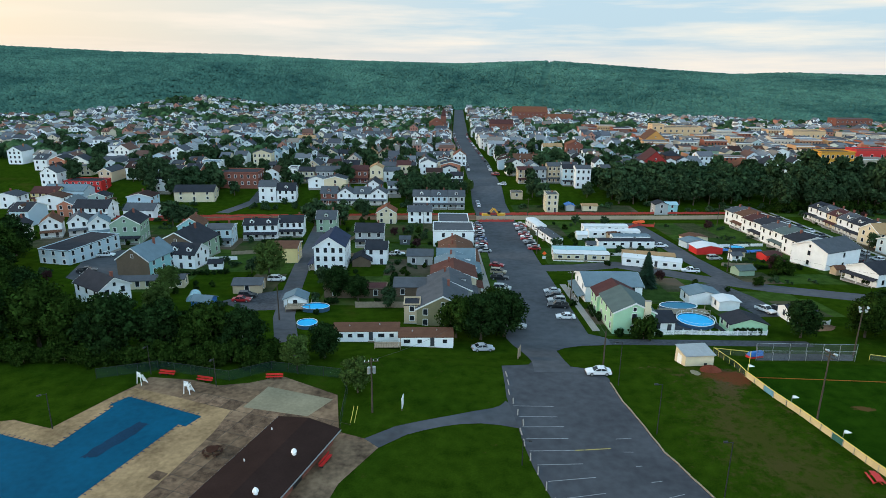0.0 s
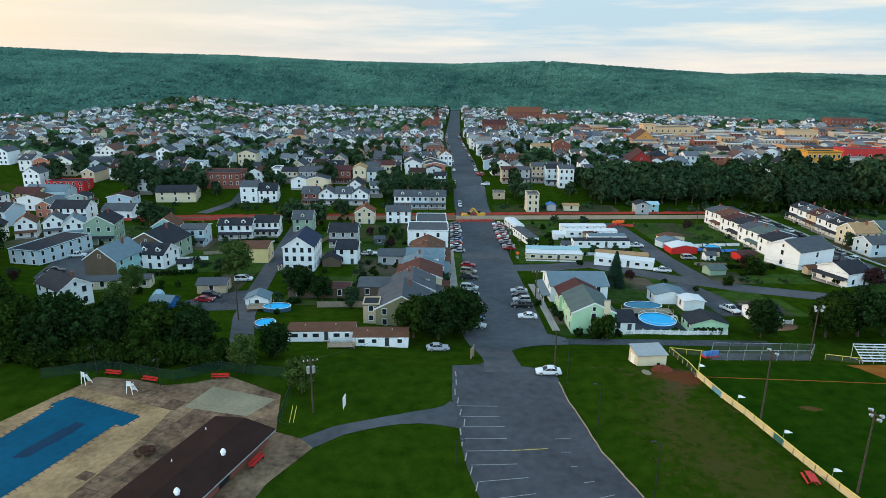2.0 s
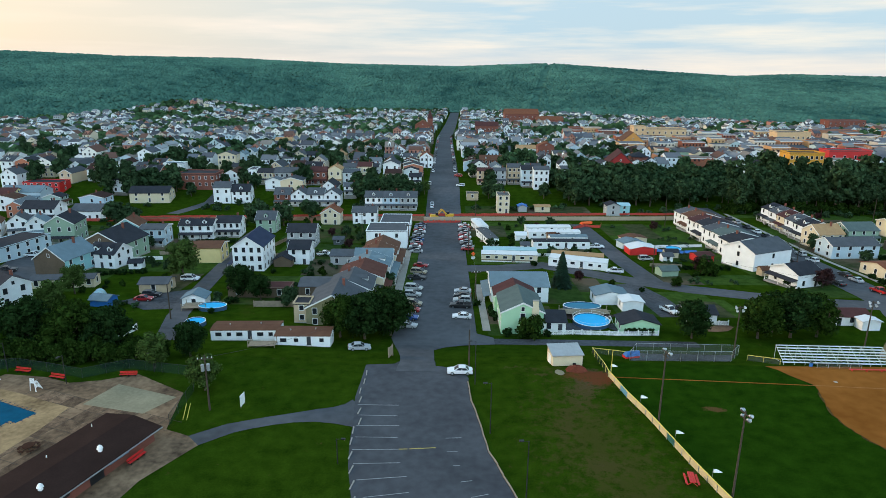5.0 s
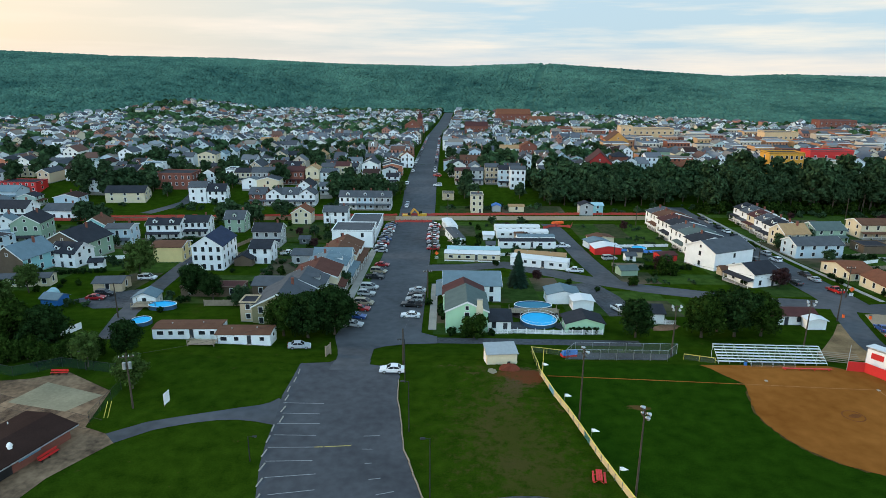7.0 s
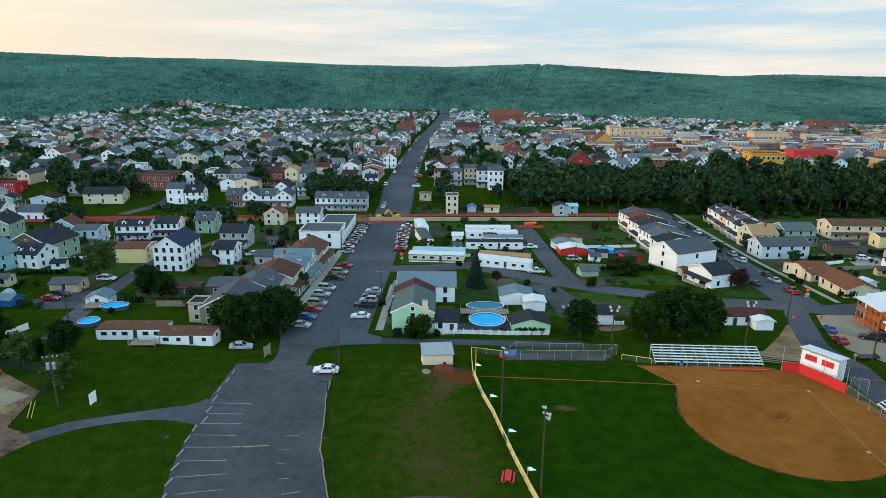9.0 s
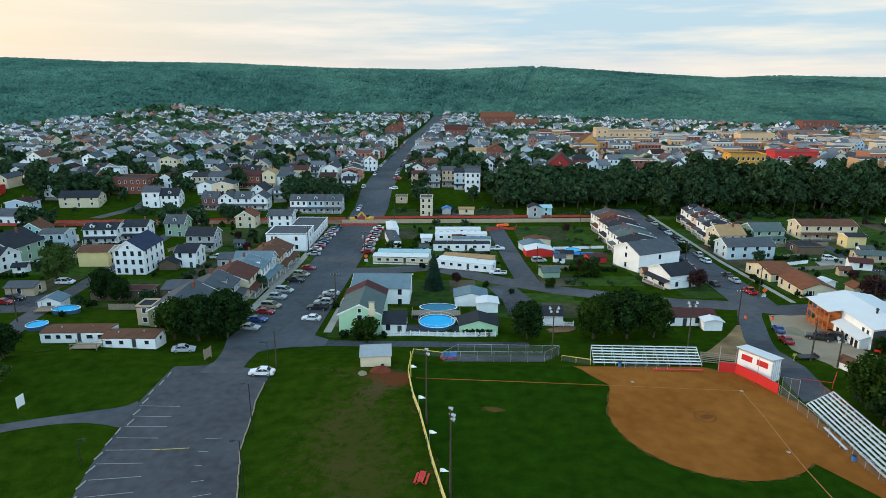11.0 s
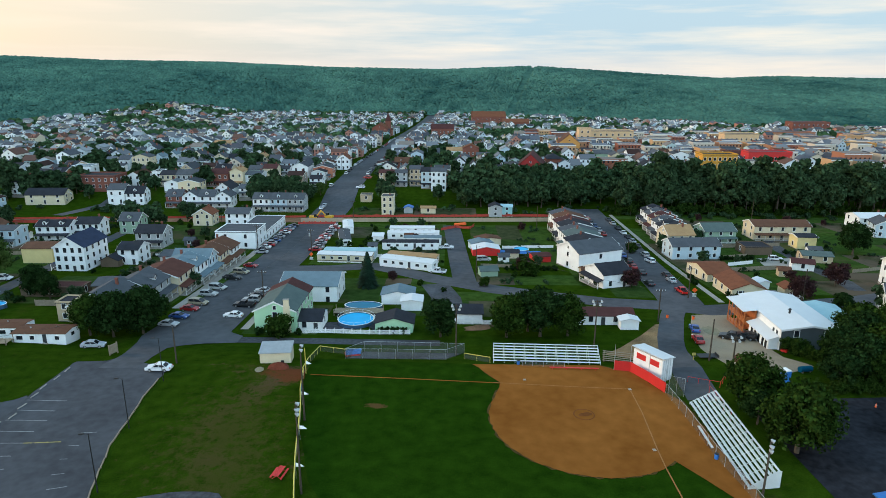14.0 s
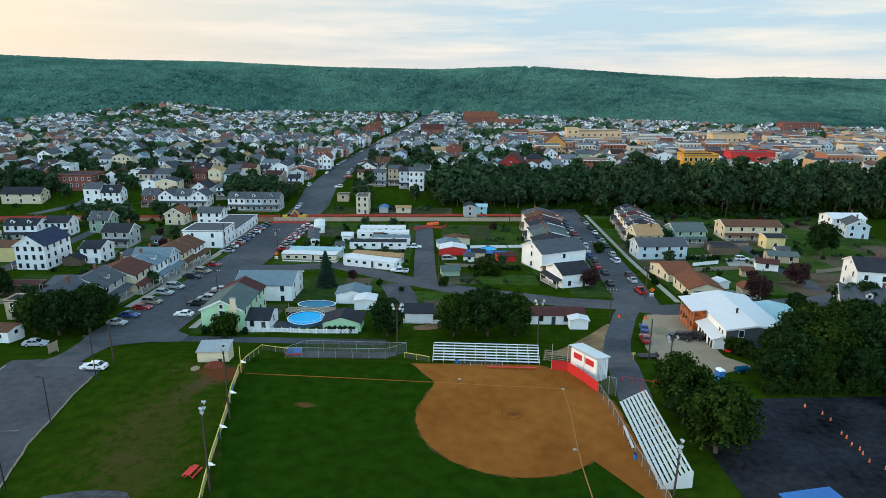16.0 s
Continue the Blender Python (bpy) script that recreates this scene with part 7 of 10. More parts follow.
        while x < -60 + half:
            mx = main_x(y)
            if x - side[0] > side[1]:            # a street or an alley between the blocks
                FARTREES.append((x + 5, y + q.uniform(-6, 6), q.uniform(2.4, 4.0)))
                x += q.uniform(9, 15)
                side = [x, q.uniform(58, 92)]
            w = q.uniform(5.6, 9.5)
            if abs(x - mx) < 14 or y > float(ridge_foot(x)) - 12 or (y < 640 and any((x - a) ** 2 + (y - b) ** 2 < (r + 5.5) ** 2 for a, b, r in PLACED)):
                x += 5
                continue
            downtown = x > 52 and y < 620
            grove = noise.noise(Vector((x / 62, y / 48, 0.3))) + 0.35 * noise.noise(Vector((x / 17, y / 17, 5.0)))
            if grove > (0.22 if y < 560 else 0.12) and not (downtown and q.random() < 0.6) or q.random() < 0.10:
                for i in range(2):
                    FARTREES.append((x + q.uniform(-3, 3), y + q.uniform(-9, 6), q.uniform(2.8, 5.0 if y < 560 else 6.2)))
                x += w * 0.8
                continue
            yy = y + q.uniform(-2.5, 2.5)
            if downtown and q.random() < 0.42:
                x += shop(x, yy, gz(x, y)) + q.uniform(1, 6)
            else:
                small(x, yy, w, depth + q.uniform(-1, 2), q.uniform(4.8, 7.2) if q.random() < 0.8 else q.uniform(7.6, 9.6), q.uniform(1.2, 3.4), q.choice("xyyxy"), gz(x, y))
                x += w + q.choice((0.15, 0.5, 1.5, 2.6, 3.5, 5.0))
        n = int(2 * half / (8 if row % 2 else 13))
        for i in range(n):
            tx = q.uniform(-70 - half, -60 + half)
            ty = y + q.uniform(8.5, 14)
            if abs(tx - main_x(ty)) > 15 and not (tx > 52 and ty < 620 and q.random() < 0.55):
                FARTREES.append((tx, ty, q.uniform(2.2, 5.0) if ty > 520 else q.uniform(1.8, 4.0)))
        y += q.uniform(19, 23) if row % 2 else q.uniform(24, 30)
        row += 1
    for yy in np.arange(325, 1110, 9.2) + 0.0:
        for s in (-1, 1):
            x = main_x(yy) + s * 20
            if any((x - a) ** 2 + (yy - b) ** 2 < (r + 3) ** 2 for a, b, r in PLACED):
                continue
            k = q.random()
            if k < 0.16:
                FARTREES.append((x - 4 * s, yy, q.uniform(2.0, 3.6)))
                continue
            small(x + q.uniform(-1.5, 2) * s, yy + q.uniform(-1, 1), q.uniform(8, 12), q.uniform(6.5, 9), q.uniform(5, 9), q.uniform(1, 2.8), q.choice("xxxy"), gz(x, yy))
    tagged(new("distant_town_walls", walls.mesh("distant_town_walls", WALLFAR)), "crowded pale houses of the distant town", "houses", kind="stuff")
    tagged(new("distant_town_blocks", masonry.mesh("distant_town_blocks", BRICKFAR)), "brick and stone blocks of the distant town centre", "buildings", kind="stuff")
    tagged(new("distant_town_roofs", roofs.mesh("distant_town_roofs", ROOFFAR)), "grey and brown roofs of the distant town", "roofs", kind="stuff")
    tagged(new("distant_town_windows", glass.mesh("distant_town_windows", GLASS)), "dark windows of the distant town", "windows", kind="stuff")
    tagged(new("distant_town_porches", trim.mesh("distant_town_porches", TRIM)), "white porch posts and cornices of the distant town", "porches", kind="stuff")
far_town()

# downtown: larger masonry blocks
def block(x, y, w, d, h, wall, label, cols=(6, 3), floors=3, rh=0.7, roof=ROOFGREY):
    cols = (min(cols[0], 8), 1)
    house(x, y, w, d, h, rh, wall, roof, kind="flat", label=label, cols=cols, floors=floors, chimney=False, door=False, name="commercial_block", category="building", wsize=(1.4, 1.9))
# stone and render tones, with some low-sun glow mixed into the orange
STONE = mat("sunglow_limestone", (0.62, 0.42, 0.24), 0.85, 0.1, 0.2)
CHURCHRED = mat("painted_red_brick", (0.30, 0.035, 0.032), 0.8, 0.15, 0.4)
YELLOWWALL = mat("yellow_render", (0.60, 0.29, 0.045), 0.85, 0.1, 0.2)
OCHRE = mat("ochre_render", (0.55, 0.27, 0.08), 0.85, 0.1, 0.2)
PALESTONE = mat("pale_stone", (0.60, 0.52, 0.42), 0.85, 0.1, 0.2)
block(118, 514, 45, 15, 15, STONE, "long sunglow-tinted limestone block with rows of windows", (11, 2), 3)
block(91, 496, 11, 13, 18, STONE, "sunglow-tinted stone corner tower block", (2, 2), 4)
house(64, 424, 17, 22, 10, 7, OCHRE, ROOFBROWN, "y", -6, "ochre stone church with a steep gable", cols=(3, 3), floors=1, chimney=False, name="church", category="church", wsize=(1.3, 3.4))
block(178.6, 531.8, 38.7, 14.3, 8.2, PALESTONE, "pale stone shop block downtown", (8, 2), 2)
block(175.7, 500.5, 60.7, 14.2, 6.6, BRICK, "long red brick shop row", (11, 2), 2)
block(242, 512, 32, 15, 13, STONE, "tan stone block with tall windows", (7, 2), 2)
block(130, 288, 21, 12, 12.5, YELLOWWALL, "yellow rendered row of shops", (7, 2), 3, roof=ROOFDARK)
block(144.2, 409.5, 42.5, 11.6, 5.3, PALESTONE, "white rendered shop row with flat roof", (8, 2), 1)
block(174, 316, 28, 12, 11, REDPAINT, "red painted flat-roofed warehouse", (4, 2), 2)
block(338.8, 603.4, 45.7, 16.6, 9.3, BRICKMIX, "tan masonry block of shops", (8, 2), 2)
block(256.1, 531.8, 44.8, 14.3, 7.1, BRICKMIX, "brick row of shops downtown", (9, 2), 2)
block(305.4, 513.8, 30.4, 14.2, 8.1, PALESTONE, "pale rendered row of shops", (6, 2), 2)
block(421.5, 722.7, 47.0, 19.2, 15.0, BRICK, "long red brick mill downtown", (9, 2), 3)
block(317.1, 463.7, 41.7, 13.9, 7.9, OCHRE, "ochre rendered block of shops", (8, 2), 2)
block(391.5, 556.3, 47.2, 14.4, 9.2, BRICKMIX, "masonry block of shops downtown", (9, 2), 2)
block(65.2, 612.4, 31.2, 14.6, 9.4, BRICKMIX, "tan brick block of shops", (6, 2), 2)
block(452.2, 631.1, 52.2, 16.7, 8.4, STONE, "sunglow-tinted stone row of shops", (9, 2), 2)
block(459.9, 531.8, 40.8, 16.3, 8.2, BRICKMIX, "long masonry block of shops", (8, 2), 2)
house(16.5, 282, 15, 22, 7.0, 6.6, CHURCHRED, ROOFMAROON, "y", -10, "red brick church with a steep dark red gable roof", cols=(3, 3), floors=1, chimney=False, name="church", category="church", wsize=(1.2, 3.2))
house(31, 292, 9, 10, 9, 3, BRICK, ROOFDARK, kind="hip", label="red brick corner house with hip roof", cols=(2, 2), chimney=False)
house(19.7, 820.7, 48.1, 24.1, 16.4, 6.6, BRICK, ROOFRUST, "x", 0, "large red brick school with a rust roof", cols=(8, 2), floors=3, chimney=False, name="school", category="building")
house(56.0, 793.1, 36.9, 19.6, 9.8, 4.3, BRICK, ROOFRUST, "x", 0, "red brick school wing with a rust roof", cols=(6, 2), chimney=False, name="school", category="building")
t = thing("church_tower", -106, 640, 0, "slim brick church tower with a pointed roof", "church tower")
part("shaft", Shape().box(-3, -3, -1, 3, 3, 17), BRICK, t)
part("spire", Shape().add([(-3.3, -3.3, 17), (3.3, -3.3, 17), (3.3, 3.3, 17), (-3.3, 3.3, 17), (0, 0, 27)], [(0, 1, 4), (1, 2, 4), (2, 3, 4), (3, 0, 4), (3, 2, 1, 0)]), ROOFMAROON, t)
house(-113.8, 626.3, 16.7, 20.9, 10.4, 5.2, BRICK, ROOFRUST, "y", 0, "red brick church hall with a rust roof", cols=(2, 2), chimney=False, name="church", category="church")
for i in range(14):
    q = random.Random(100 + i)
    x, y = 48 + (i % 7) * 25 + q.uniform(-4, 4), 345 + (i // 7) * 26 + q.uniform(-6, 6)
    house(x, y, q.uniform(8, 12), 11, q.uniform(6, 8), q.uniform(1.5, 3.2), BRICKMIX if i % 4 == 0 else WALLMIX, ROOFMIX, "y" if i % 2 else "x", 0, "town house with shingle roof behind the tree belt", cols=(2, 2), group="town houses", name="town_house", faces=("front", "left"))

# ---- trees and bushes, stood where they grow ----
q = random.Random(77)
def trees(spec, group):
    for key, x, y, s in spec:
        # farther off, swap to the trees whose leaf colour holds the haze
        if y > 120 and key in ("oak", "dark"):
            key, s = {"oak": "small2", "dark": "small"}[key], s * 1.36
        put_proto(key, x, y, s, q.uniform(0, 360), group)
trees([("dark", -34.0, 29.5, 0.78), ("oak", -19.2, 29.8, 0.86), ("dark", -11.6, 30.4, 1.02), ("oak", -5.4, 31.0, 0.84), ("dark", -14, 33.8, 0.86)], "trees behind the bleachers")
trees([("oak", -111.6, 27.4, 0.82), ("dark", -106.2, 27.0, 0.92), ("dark", -100.8, 29.5, 0.95), ("oak", -102.5, 35, 0.85), ("dark", -107.5, 30.5, 0.8)], "trees by the street")
put_proto("spruce", -55.6, 70.2, 1.75, 0, sz=1.35, label="dark conical spruce tree beside the white house")
put_proto("bush", -70.0, 28.2, 1.7, 0)
trees([("bush", -206 + 2.9 * i + q.uniform(-.8, .8), 6.4 + q.uniform(-.8, .8) + max(0, -175 - (-206 + 2.9 * i)) * 0.06, q.uniform(0.95, 1.5)) for i in range(21)] + [("dark", -236, 62, 1.2), ("oak", -245, 80, 1.25), ("dark", -252, 97, 1.2), ("dark", -230, 30, 1.2), ("oak", -240, 48, 1.2)], "undergrowth and trees behind the pool")
put_proto("light", -141.5, 4.5, 0.75, 0)
trees([("dark", -177, 9, 1.15), ("oak", -186, 12, 1.0), ("dark", -168, 11, 1.0), ("oak", -160, 11, 0.92), ("dark", -153.5, 11.5, 0.85), ("oak", -195, 16, 1.2), ("dark", -205, 12, 1.3), ("oak", -172, 17, 0.8), ("dark", -183, 19, 0.8),
       ("dark", -198, 24, 0.8), ("oak", -212, 24, 1.2), ("dark", -163, 16, 0.8), ("dark", -190, 27, 0.62), ("dark", -208, 34, 0.9), ("oak", -218, 34, 1.1), ("oak", -176, 25, 0.6), ("light", -180.5, 38, 0.95), ("dark", -222, 20, 1.3), ("dark", -215, 44, 0.9), ("oak", -225, 50, 0.95), ("dark", -232, 40, 1.1)], "trees behind the pool")
trees([("dark", -137.5, 10.5, 0.62), ("light", -129.5, -3.5, 0.7), ("bush", -147, 8.5, 1.3), ("bush", -143, 9.5, 1.2), ("bush", -149.5, 12, 1.1)], "trees beside the utility pole")
trees([("light", -186, 56, 0.85), ("light", -163.4, 71, 1.25), ("dark", -141.8, 55, 0.75), ("small", -146, 62, 0.8), ("dark", -136, 52, 0.6), ("small", -128, 50, 0.55), ("dark", -165, 150, 1.0), ("dark", -155, 152, 0.95), ("dark", -148, 168, 0.8), ("tall2", -258.4, 212.1, 1.03), ("dark", -247.4, 213.9, 1.27), ("oak", -237.6, 215.7, 1.16),
       ("dark", -231.4, 220.9, 0.95), ("oak", -241.4, 220.0, 1.05), ("dark", -222, 148, 0.95), ("dark", -217, 151, 0.75), ("oak", -126.5, 213.9, 1.07), ("dark", -119.0, 212.6, 1.08), ("oak", -110.9, 213.9, 1.07), ("dark", -104.4, 212.1, 0.88), ("oak", -114.1, 218.4, 0.96), ("dark", -133.0, 215.7, 0.77), ("light", -99.2, 218.4, 0.77)], "garden trees of the left blocks")
trees([("plum", 20, 72, 0.9), ("plum", 62.5, 60, 1.15), ("plum", 81, 76, 1.15), ("bush", -8.5, 86, 1.7), ("bush", -6.8, 85, 1.4), ("plum", -9, 87, 0.9), ("small", 80, 52, 0.95), ("dark", 84, 50, 0.75), ("dark", 112, 118, 1.05), ("small", 58, 136, 0.8), ("small", 62, 134, 0.7), ("bush", -22, 72, 0.9), ("small", 118, 82, 0.9), ("bush", 33, 118, 1.2), ("dark", 45, 121, 0.55)], "garden trees of the right blocks")
trees([("dark", 40, 2, 0.85), ("oak", 47, 4, 0.95), ("dark", 55, 5, 1.0), ("oak", 52, 12, 0.95), ("dark", 62, 9, 1.05), ("oak", 68, 14, 1.0), ("dark", 60, 20, 0.9), ("oak", 75, 6, 1.1), ("dark", 84, 12, 1.1), ("oak", 78, 22, 1.0), ("dark", 46, 10, 0.9), ("oak", 92, 4, 1.1), ("dark", 70, 30, 0.85), ("dark", 88, 26, 1.0), ("light", 100, 16, 1.1), ("dark", 36, -0.5, 0.6), ("oak", 43, -0.2, 0.62), ("dark", 50, -0.8, 0.66), ("oak", 58, 0, 0.75), ("dark", 66, 1.5, 0.85), ("oak", 56, 26, 0.85), ("dark", 41, 7.5, 0.7), ("dark", 57, 15, 0.95), ("oak", 64, 26, 0.9), ("dark", 74, 14, 1.0), ("oak", 82, 2, 0.95), ("dark", 65, 47, 0.55), ("oak", 82, 33, 0.9), ("dark", 96, 34, 1.0), ("oak", 95, 12, 1.05)] +
      [("bush", 34 + 2.9 * i + q.uniform(-.6, .6), -2.2 + q.uniform(-0.7, 0.9) + (0.16 * max(0, i - 6)), q.uniform(0.75, 1.2)) for i in range(17)] + [("bush", 38.6 + q.uniform(-.5, 1), 5 + 3.1 * i, q.uniform(0.7, 1.15)) for i in range(6)] + [("bush", 44 + 3.2 * i, 16 + 2.2 * i + q.uniform(-1, 1), 1.2) for i in range(5)], "trees round the dark lot")
trees([("oak", 17.0, -7.8, 0.84), ("oak", 18.4, -20.4, 0.95), ("dark", 16.4, -12.5, 0.5), ("dark", 20.6, -17.6, 0.7), ("bush", 17.0, -16.5, 1.0)], "trees behind the bleachers by the lot")
# tree belt on the bank behind the right blocks
belt = []
for i in range(92):
    x = 50 + (i % 31) * 6.6 + q.uniform(-3, 3)
    y = 196 + (i // 31) * 10 + q.uniform(-5, 5) - max(0, x - 150) * 0.12
    belt.append((q.choice(("tall", "tall2", "tall2")), x, y, q.uniform(0.62, 0.98) * (1 + 0.13 * math.sin(x * 0.21) + 0.08 * math.sin(x * 0.53 + 1))))
for i in range(34):
    x = -24 + (i % 12) * 6.2 + q.uniform(-2, 2)
    y = 207 + (i // 12) * 9 + q.uniform(-3, 3)
    if not (33 < x < 48 and y < 209):
        belt.append((q.choice(("dark", "oak", "tall2")) if x > -20 else "dark", x, y, q.uniform(0.85, 1.15)))
belt = [(k, x, y, s * (0.72 if k.startswith("tall") and x < 45 else 1.35 if x < 45 else 1.12 + 0.16 * min(1, max(0, (x - 110) / 60)))) for k, x, y, s in belt]
trees([b for b in belt if b[2] < 206 or b[1] < 45], "dark tree belt on the bank")
joined_trees("tree_belt", [(x, y, s) for k, x, y, s in belt if not (y < 206 or x < 45)], 5.6, 21, 620, 1.05, LEAFBELT, 33, "dark tree belt crowded on the bank")
TOWNTREES = ([], [])
for i in range(560):
    y = q.uniform(207, 420)
    x = q.uniform(-70 - 0.72 * (y + 100), -70 + 0.72 * (y + 100))
    if abs(x - main_x(y)) > 16 and not (x > 60 and y > 300) and all((x - a) ** 2 + (y - b) ** 2 > (r + 1.5) ** 2 for a, b, r in PLACED):
        TOWNTREES[q.choice((0, 0, 1))].append((x, y, q.uniform(0.7, 1.4)))
joined_trees("town_trees", TOWNTREES[0], 3.4, 8, 330, 0.72, LEAFBELT, 31, "dark green trees among the town houses")
joined_trees("town_trees_green", TOWNTREES[1], 3.8, 8.5, 330, 0.72, LEAFFAR, 32, "green leafy trees among the town houses")
joined_trees("undergrowth", [(44 + 2.6 * i + q.uniform(-1, 1), 192 + q.uniform(-2.5, 4) - max(0, 44 + 2.6 * i - 150) * 0.12, q.uniform(0.5, 1.0)) for i in range(80)], 3.0, 5.5, 260, 0.5, LEAF, 34, "bushy undergrowth along the edge of the tree belt")
def far_trees():
    """Trees of the distant town: each a few ragged leafy lobes."""
    g = np.random.default_rng(17)
    clumps = ((-438, 520), (-404, 523), (-387, 562), (-486, 591), (-333, 610), (-290, 718), (-178, 630), (-139, 635), (-131, 740), (-271, 853), (-367, 307), (-509, 588), (-626, 723), (-381, 605), (-325, 713), (-239, 997), (-176, 933), (7, 408), (-44, 528), (14, 503), (-1, 338), (-535, 830))
    spec = list(FARTREES)
    for cx, cy in clumps:
        r = g.uniform(7, 17)
        spec += [(cx + r * 1.6 * g.normal(), cy + 0.6 * r * g.normal(), g.uniform(2.8, 6.0)) for i in range(int(r * 1.3))]
    for i in range(46):      # the tall grove above the terraces
        spec.append((g.uniform(-178, -112), 384 + 11 * g.random(), g.uniform(4.5, 6.6)))
    for i in range(260):     # ragged edge of the wood at the foot of the ridge
        x = g.uniform(-900, 560)
        spec.append((x, float(ridge_foot(x)) - g.uniform(2, 34), g.uniform(3, 6)))
    P = np.array([p for p in spec if abs(p[0] - main_x(p[1])) > 14 and p[1] < ridge_foot(p[0])], float)
    lobes = 4
    n = len(P) * lobes
    P = np.repeat(P, lobes, 0)
    R = P[:, 2] * g.uniform(0.5, 0.85, n)
    ang = g.uniform(0, 6.28, n)
    off = P[:, 2] * g.uniform(0.15, 0.62, n)
    x, y = P[:, 0] + off * np.cos(ang), P[:, 1] + off * np.sin(ang)
    z = ground_z(P[:, 0], P[:, 1]) + P[:, 2] * g.uniform(0.3, 1.15, n)
    k = 7
    a = np.arange(k) * 2 * np.pi / k
    def lvl(rad, hh):
        w = rad * g.uniform(0.62, 1.3, (n, k)) * R[:, None]
        return np.stack([x[:, None] + w * np.cos(a + ang[:, None]), y[:, None] + w * np.sin(a + ang[:, None]), z[:, None] + R[:, None] * (hh + g.uniform(-0.16, 0.16, (n, k)))], -1)
    V = np.concatenate([lvl(0.55, -0.75), lvl(1.0, -0.15), lvl(0.8, 0.45), np.stack([x, y, z + R * 0.95], -1)[:, None, :]], 1)
    per = 3 * k + 1
    quads = np.array([(j * k + i, j * k + (i + 1) % k, (j + 1) * k + (i + 1) % k, (j + 1) * k + i) for j in range(2) for i in range(k)])
    tris = np.array([(2 * k + i, 2 * k + (i + 1) % k, 3 * k) for i in range(k)])
    o = (np.arange(n) * per)[:, None, None]
    Q, T = (quads[None] + o).reshape(-1, 4), (tris[None] + o).reshape(-1, 3)
    me = bpy.data.meshes.new("distant_trees")
    me.vertices.add(n * per)
    me.vertices.foreach_set("co", V.reshape(-1))
    loops = np.concatenate([Q.ravel(), T.ravel()]).astype(np.int32)
    starts = np.concatenate([np.arange(len(Q)) * 4, len(Q) * 4 + np.arange(len(T)) * 3]).astype(np.int32)
    me.loops.add(len(loops))
    me.loops.foreach_set("vertex_index", loops)
    me.polygons.add(len(starts))
    me.polygons.foreach_set("loop_start", starts)
    me.update(calc_edges=True)
    me.materials.append(LEAFFAR)
    tagged(new("distant_trees", me), "green trees among the distant houses", "trees", kind="stuff")
far_trees()

# ---- parked cars ----
PK = "cars parked along the main street"
for key, x, y in (("red_sedan", -96.4, 92.5), ("gold_van", -96.6, 84), ("black_pickup", -97, 77), ("silver_van", -97.3, 66), ("silver_suv", -97.4, 59.5), ("gold_van", -97, 51.5), ("red_sedan", -97.2, 46.5), ("blue_sedan", -97.4, 40.5), ("silver_sedan", -97.4, 34.8)):
    car(key, x, y, q.uniform(-16, -6), PK)
for key, x, y in (("silver_sedan", -83.8, 63.5), ("black_sedan", -84, 59), ("silver_suv", -84.3, 54.6), ("black_pickup", -84.8, 50.2), ("white_sedan", -84.6, 41.6)):
    car(key, x, y, q.uniform(170, 178), PK)
car("white_sedan", -86, 5.4, 180, label="white four-door saloon car parked on the edge of the car park")
car("silver_sedan", -106.4, 19.4, 12)
car("white_pickup", -36, 87, 170)
car("white_pickup", -32.6, 47.5, -70)
car("black_suv", -29.2, 47.0, -70)
car("silver_van", -20.6, 104.6, 5)
car("white_pickup", -33.5, 121, 2)
car("white_pickup", -129, 103, 5)
car("red_sedan", -165.3, 50.5, 0)
car("black_suv", -164.8, 54.0, 0)
car("white_van", -161.2, 70.2, 4)
car("white_pickup", -223.5, 98.0, 12)
car("black_pickup", -219, 78, 20)
for key, x, y, rz in (("red_pickup", 33.0, 67, 96), ("silver_sedan", 34.2, 79, 92), ("black_sedan", 34.8, 85.5, 92), ("white_suv", 35.6, 104.5, 100), ("black_sedan", 26.4, 75, 95), ("red_sedan", 27.5, 96, 92), ("black_suv", 28.2, 104, 92), ("blue_sedan", 28.5, 112, 92), ("silver_sedan", 29, 119, 92), ("silver_suv", 29.6, 126, 92), ("far_dark", 29.6, 135, 92),
                      ("far_dark", 37.4, 126, 92), ("far_grey", 37.8, 134, 92), ("far_dark", 38.0, 141, 92), ("far_white", 38.2, 149, 92), ("far_red", 29.5, 146, 92), ("far_dark", 38.4, 158, 92), ("far_grey", 38.6, 168, 92), ("far_dark", 29.6, 170, 92), ("far_grey", 29.5, 154, 92), ("far_blue", 29.5, 162, 92), ("far_dark", 38.8, 176, 92), ("far_red", 29.7, 178, 92), ("silver_suv", 36.4, 113, 92), ("black_sedan", 28.0, 88, 92)):
    car(key, x, y, rz, "cars parked along the side street")
car("blue_sedan", 24.7, 35.3, 80)
car("red_sedan", 22.8, 28.2, 85)
car("black_pickup", 31.0, 29.9, 150)
car("black_suv", 34.2, 30.5, 140)
car("white_suv", 80, 108.6, -6)
car("white_sedan", 61.5, 62.0, -12)
car("black_suv", 57.5, 63.5, -10)
for i in range(14):
    car(("far_grey", "far_dark", "far_white", "far_red", "far_grey", "far_blue", "far_dark")[i % 7], -99.2 + q.uniform(-.6, .6), 112 + i * 3.5, 186 + q.uniform(-6, 6), "cars parked by the works")
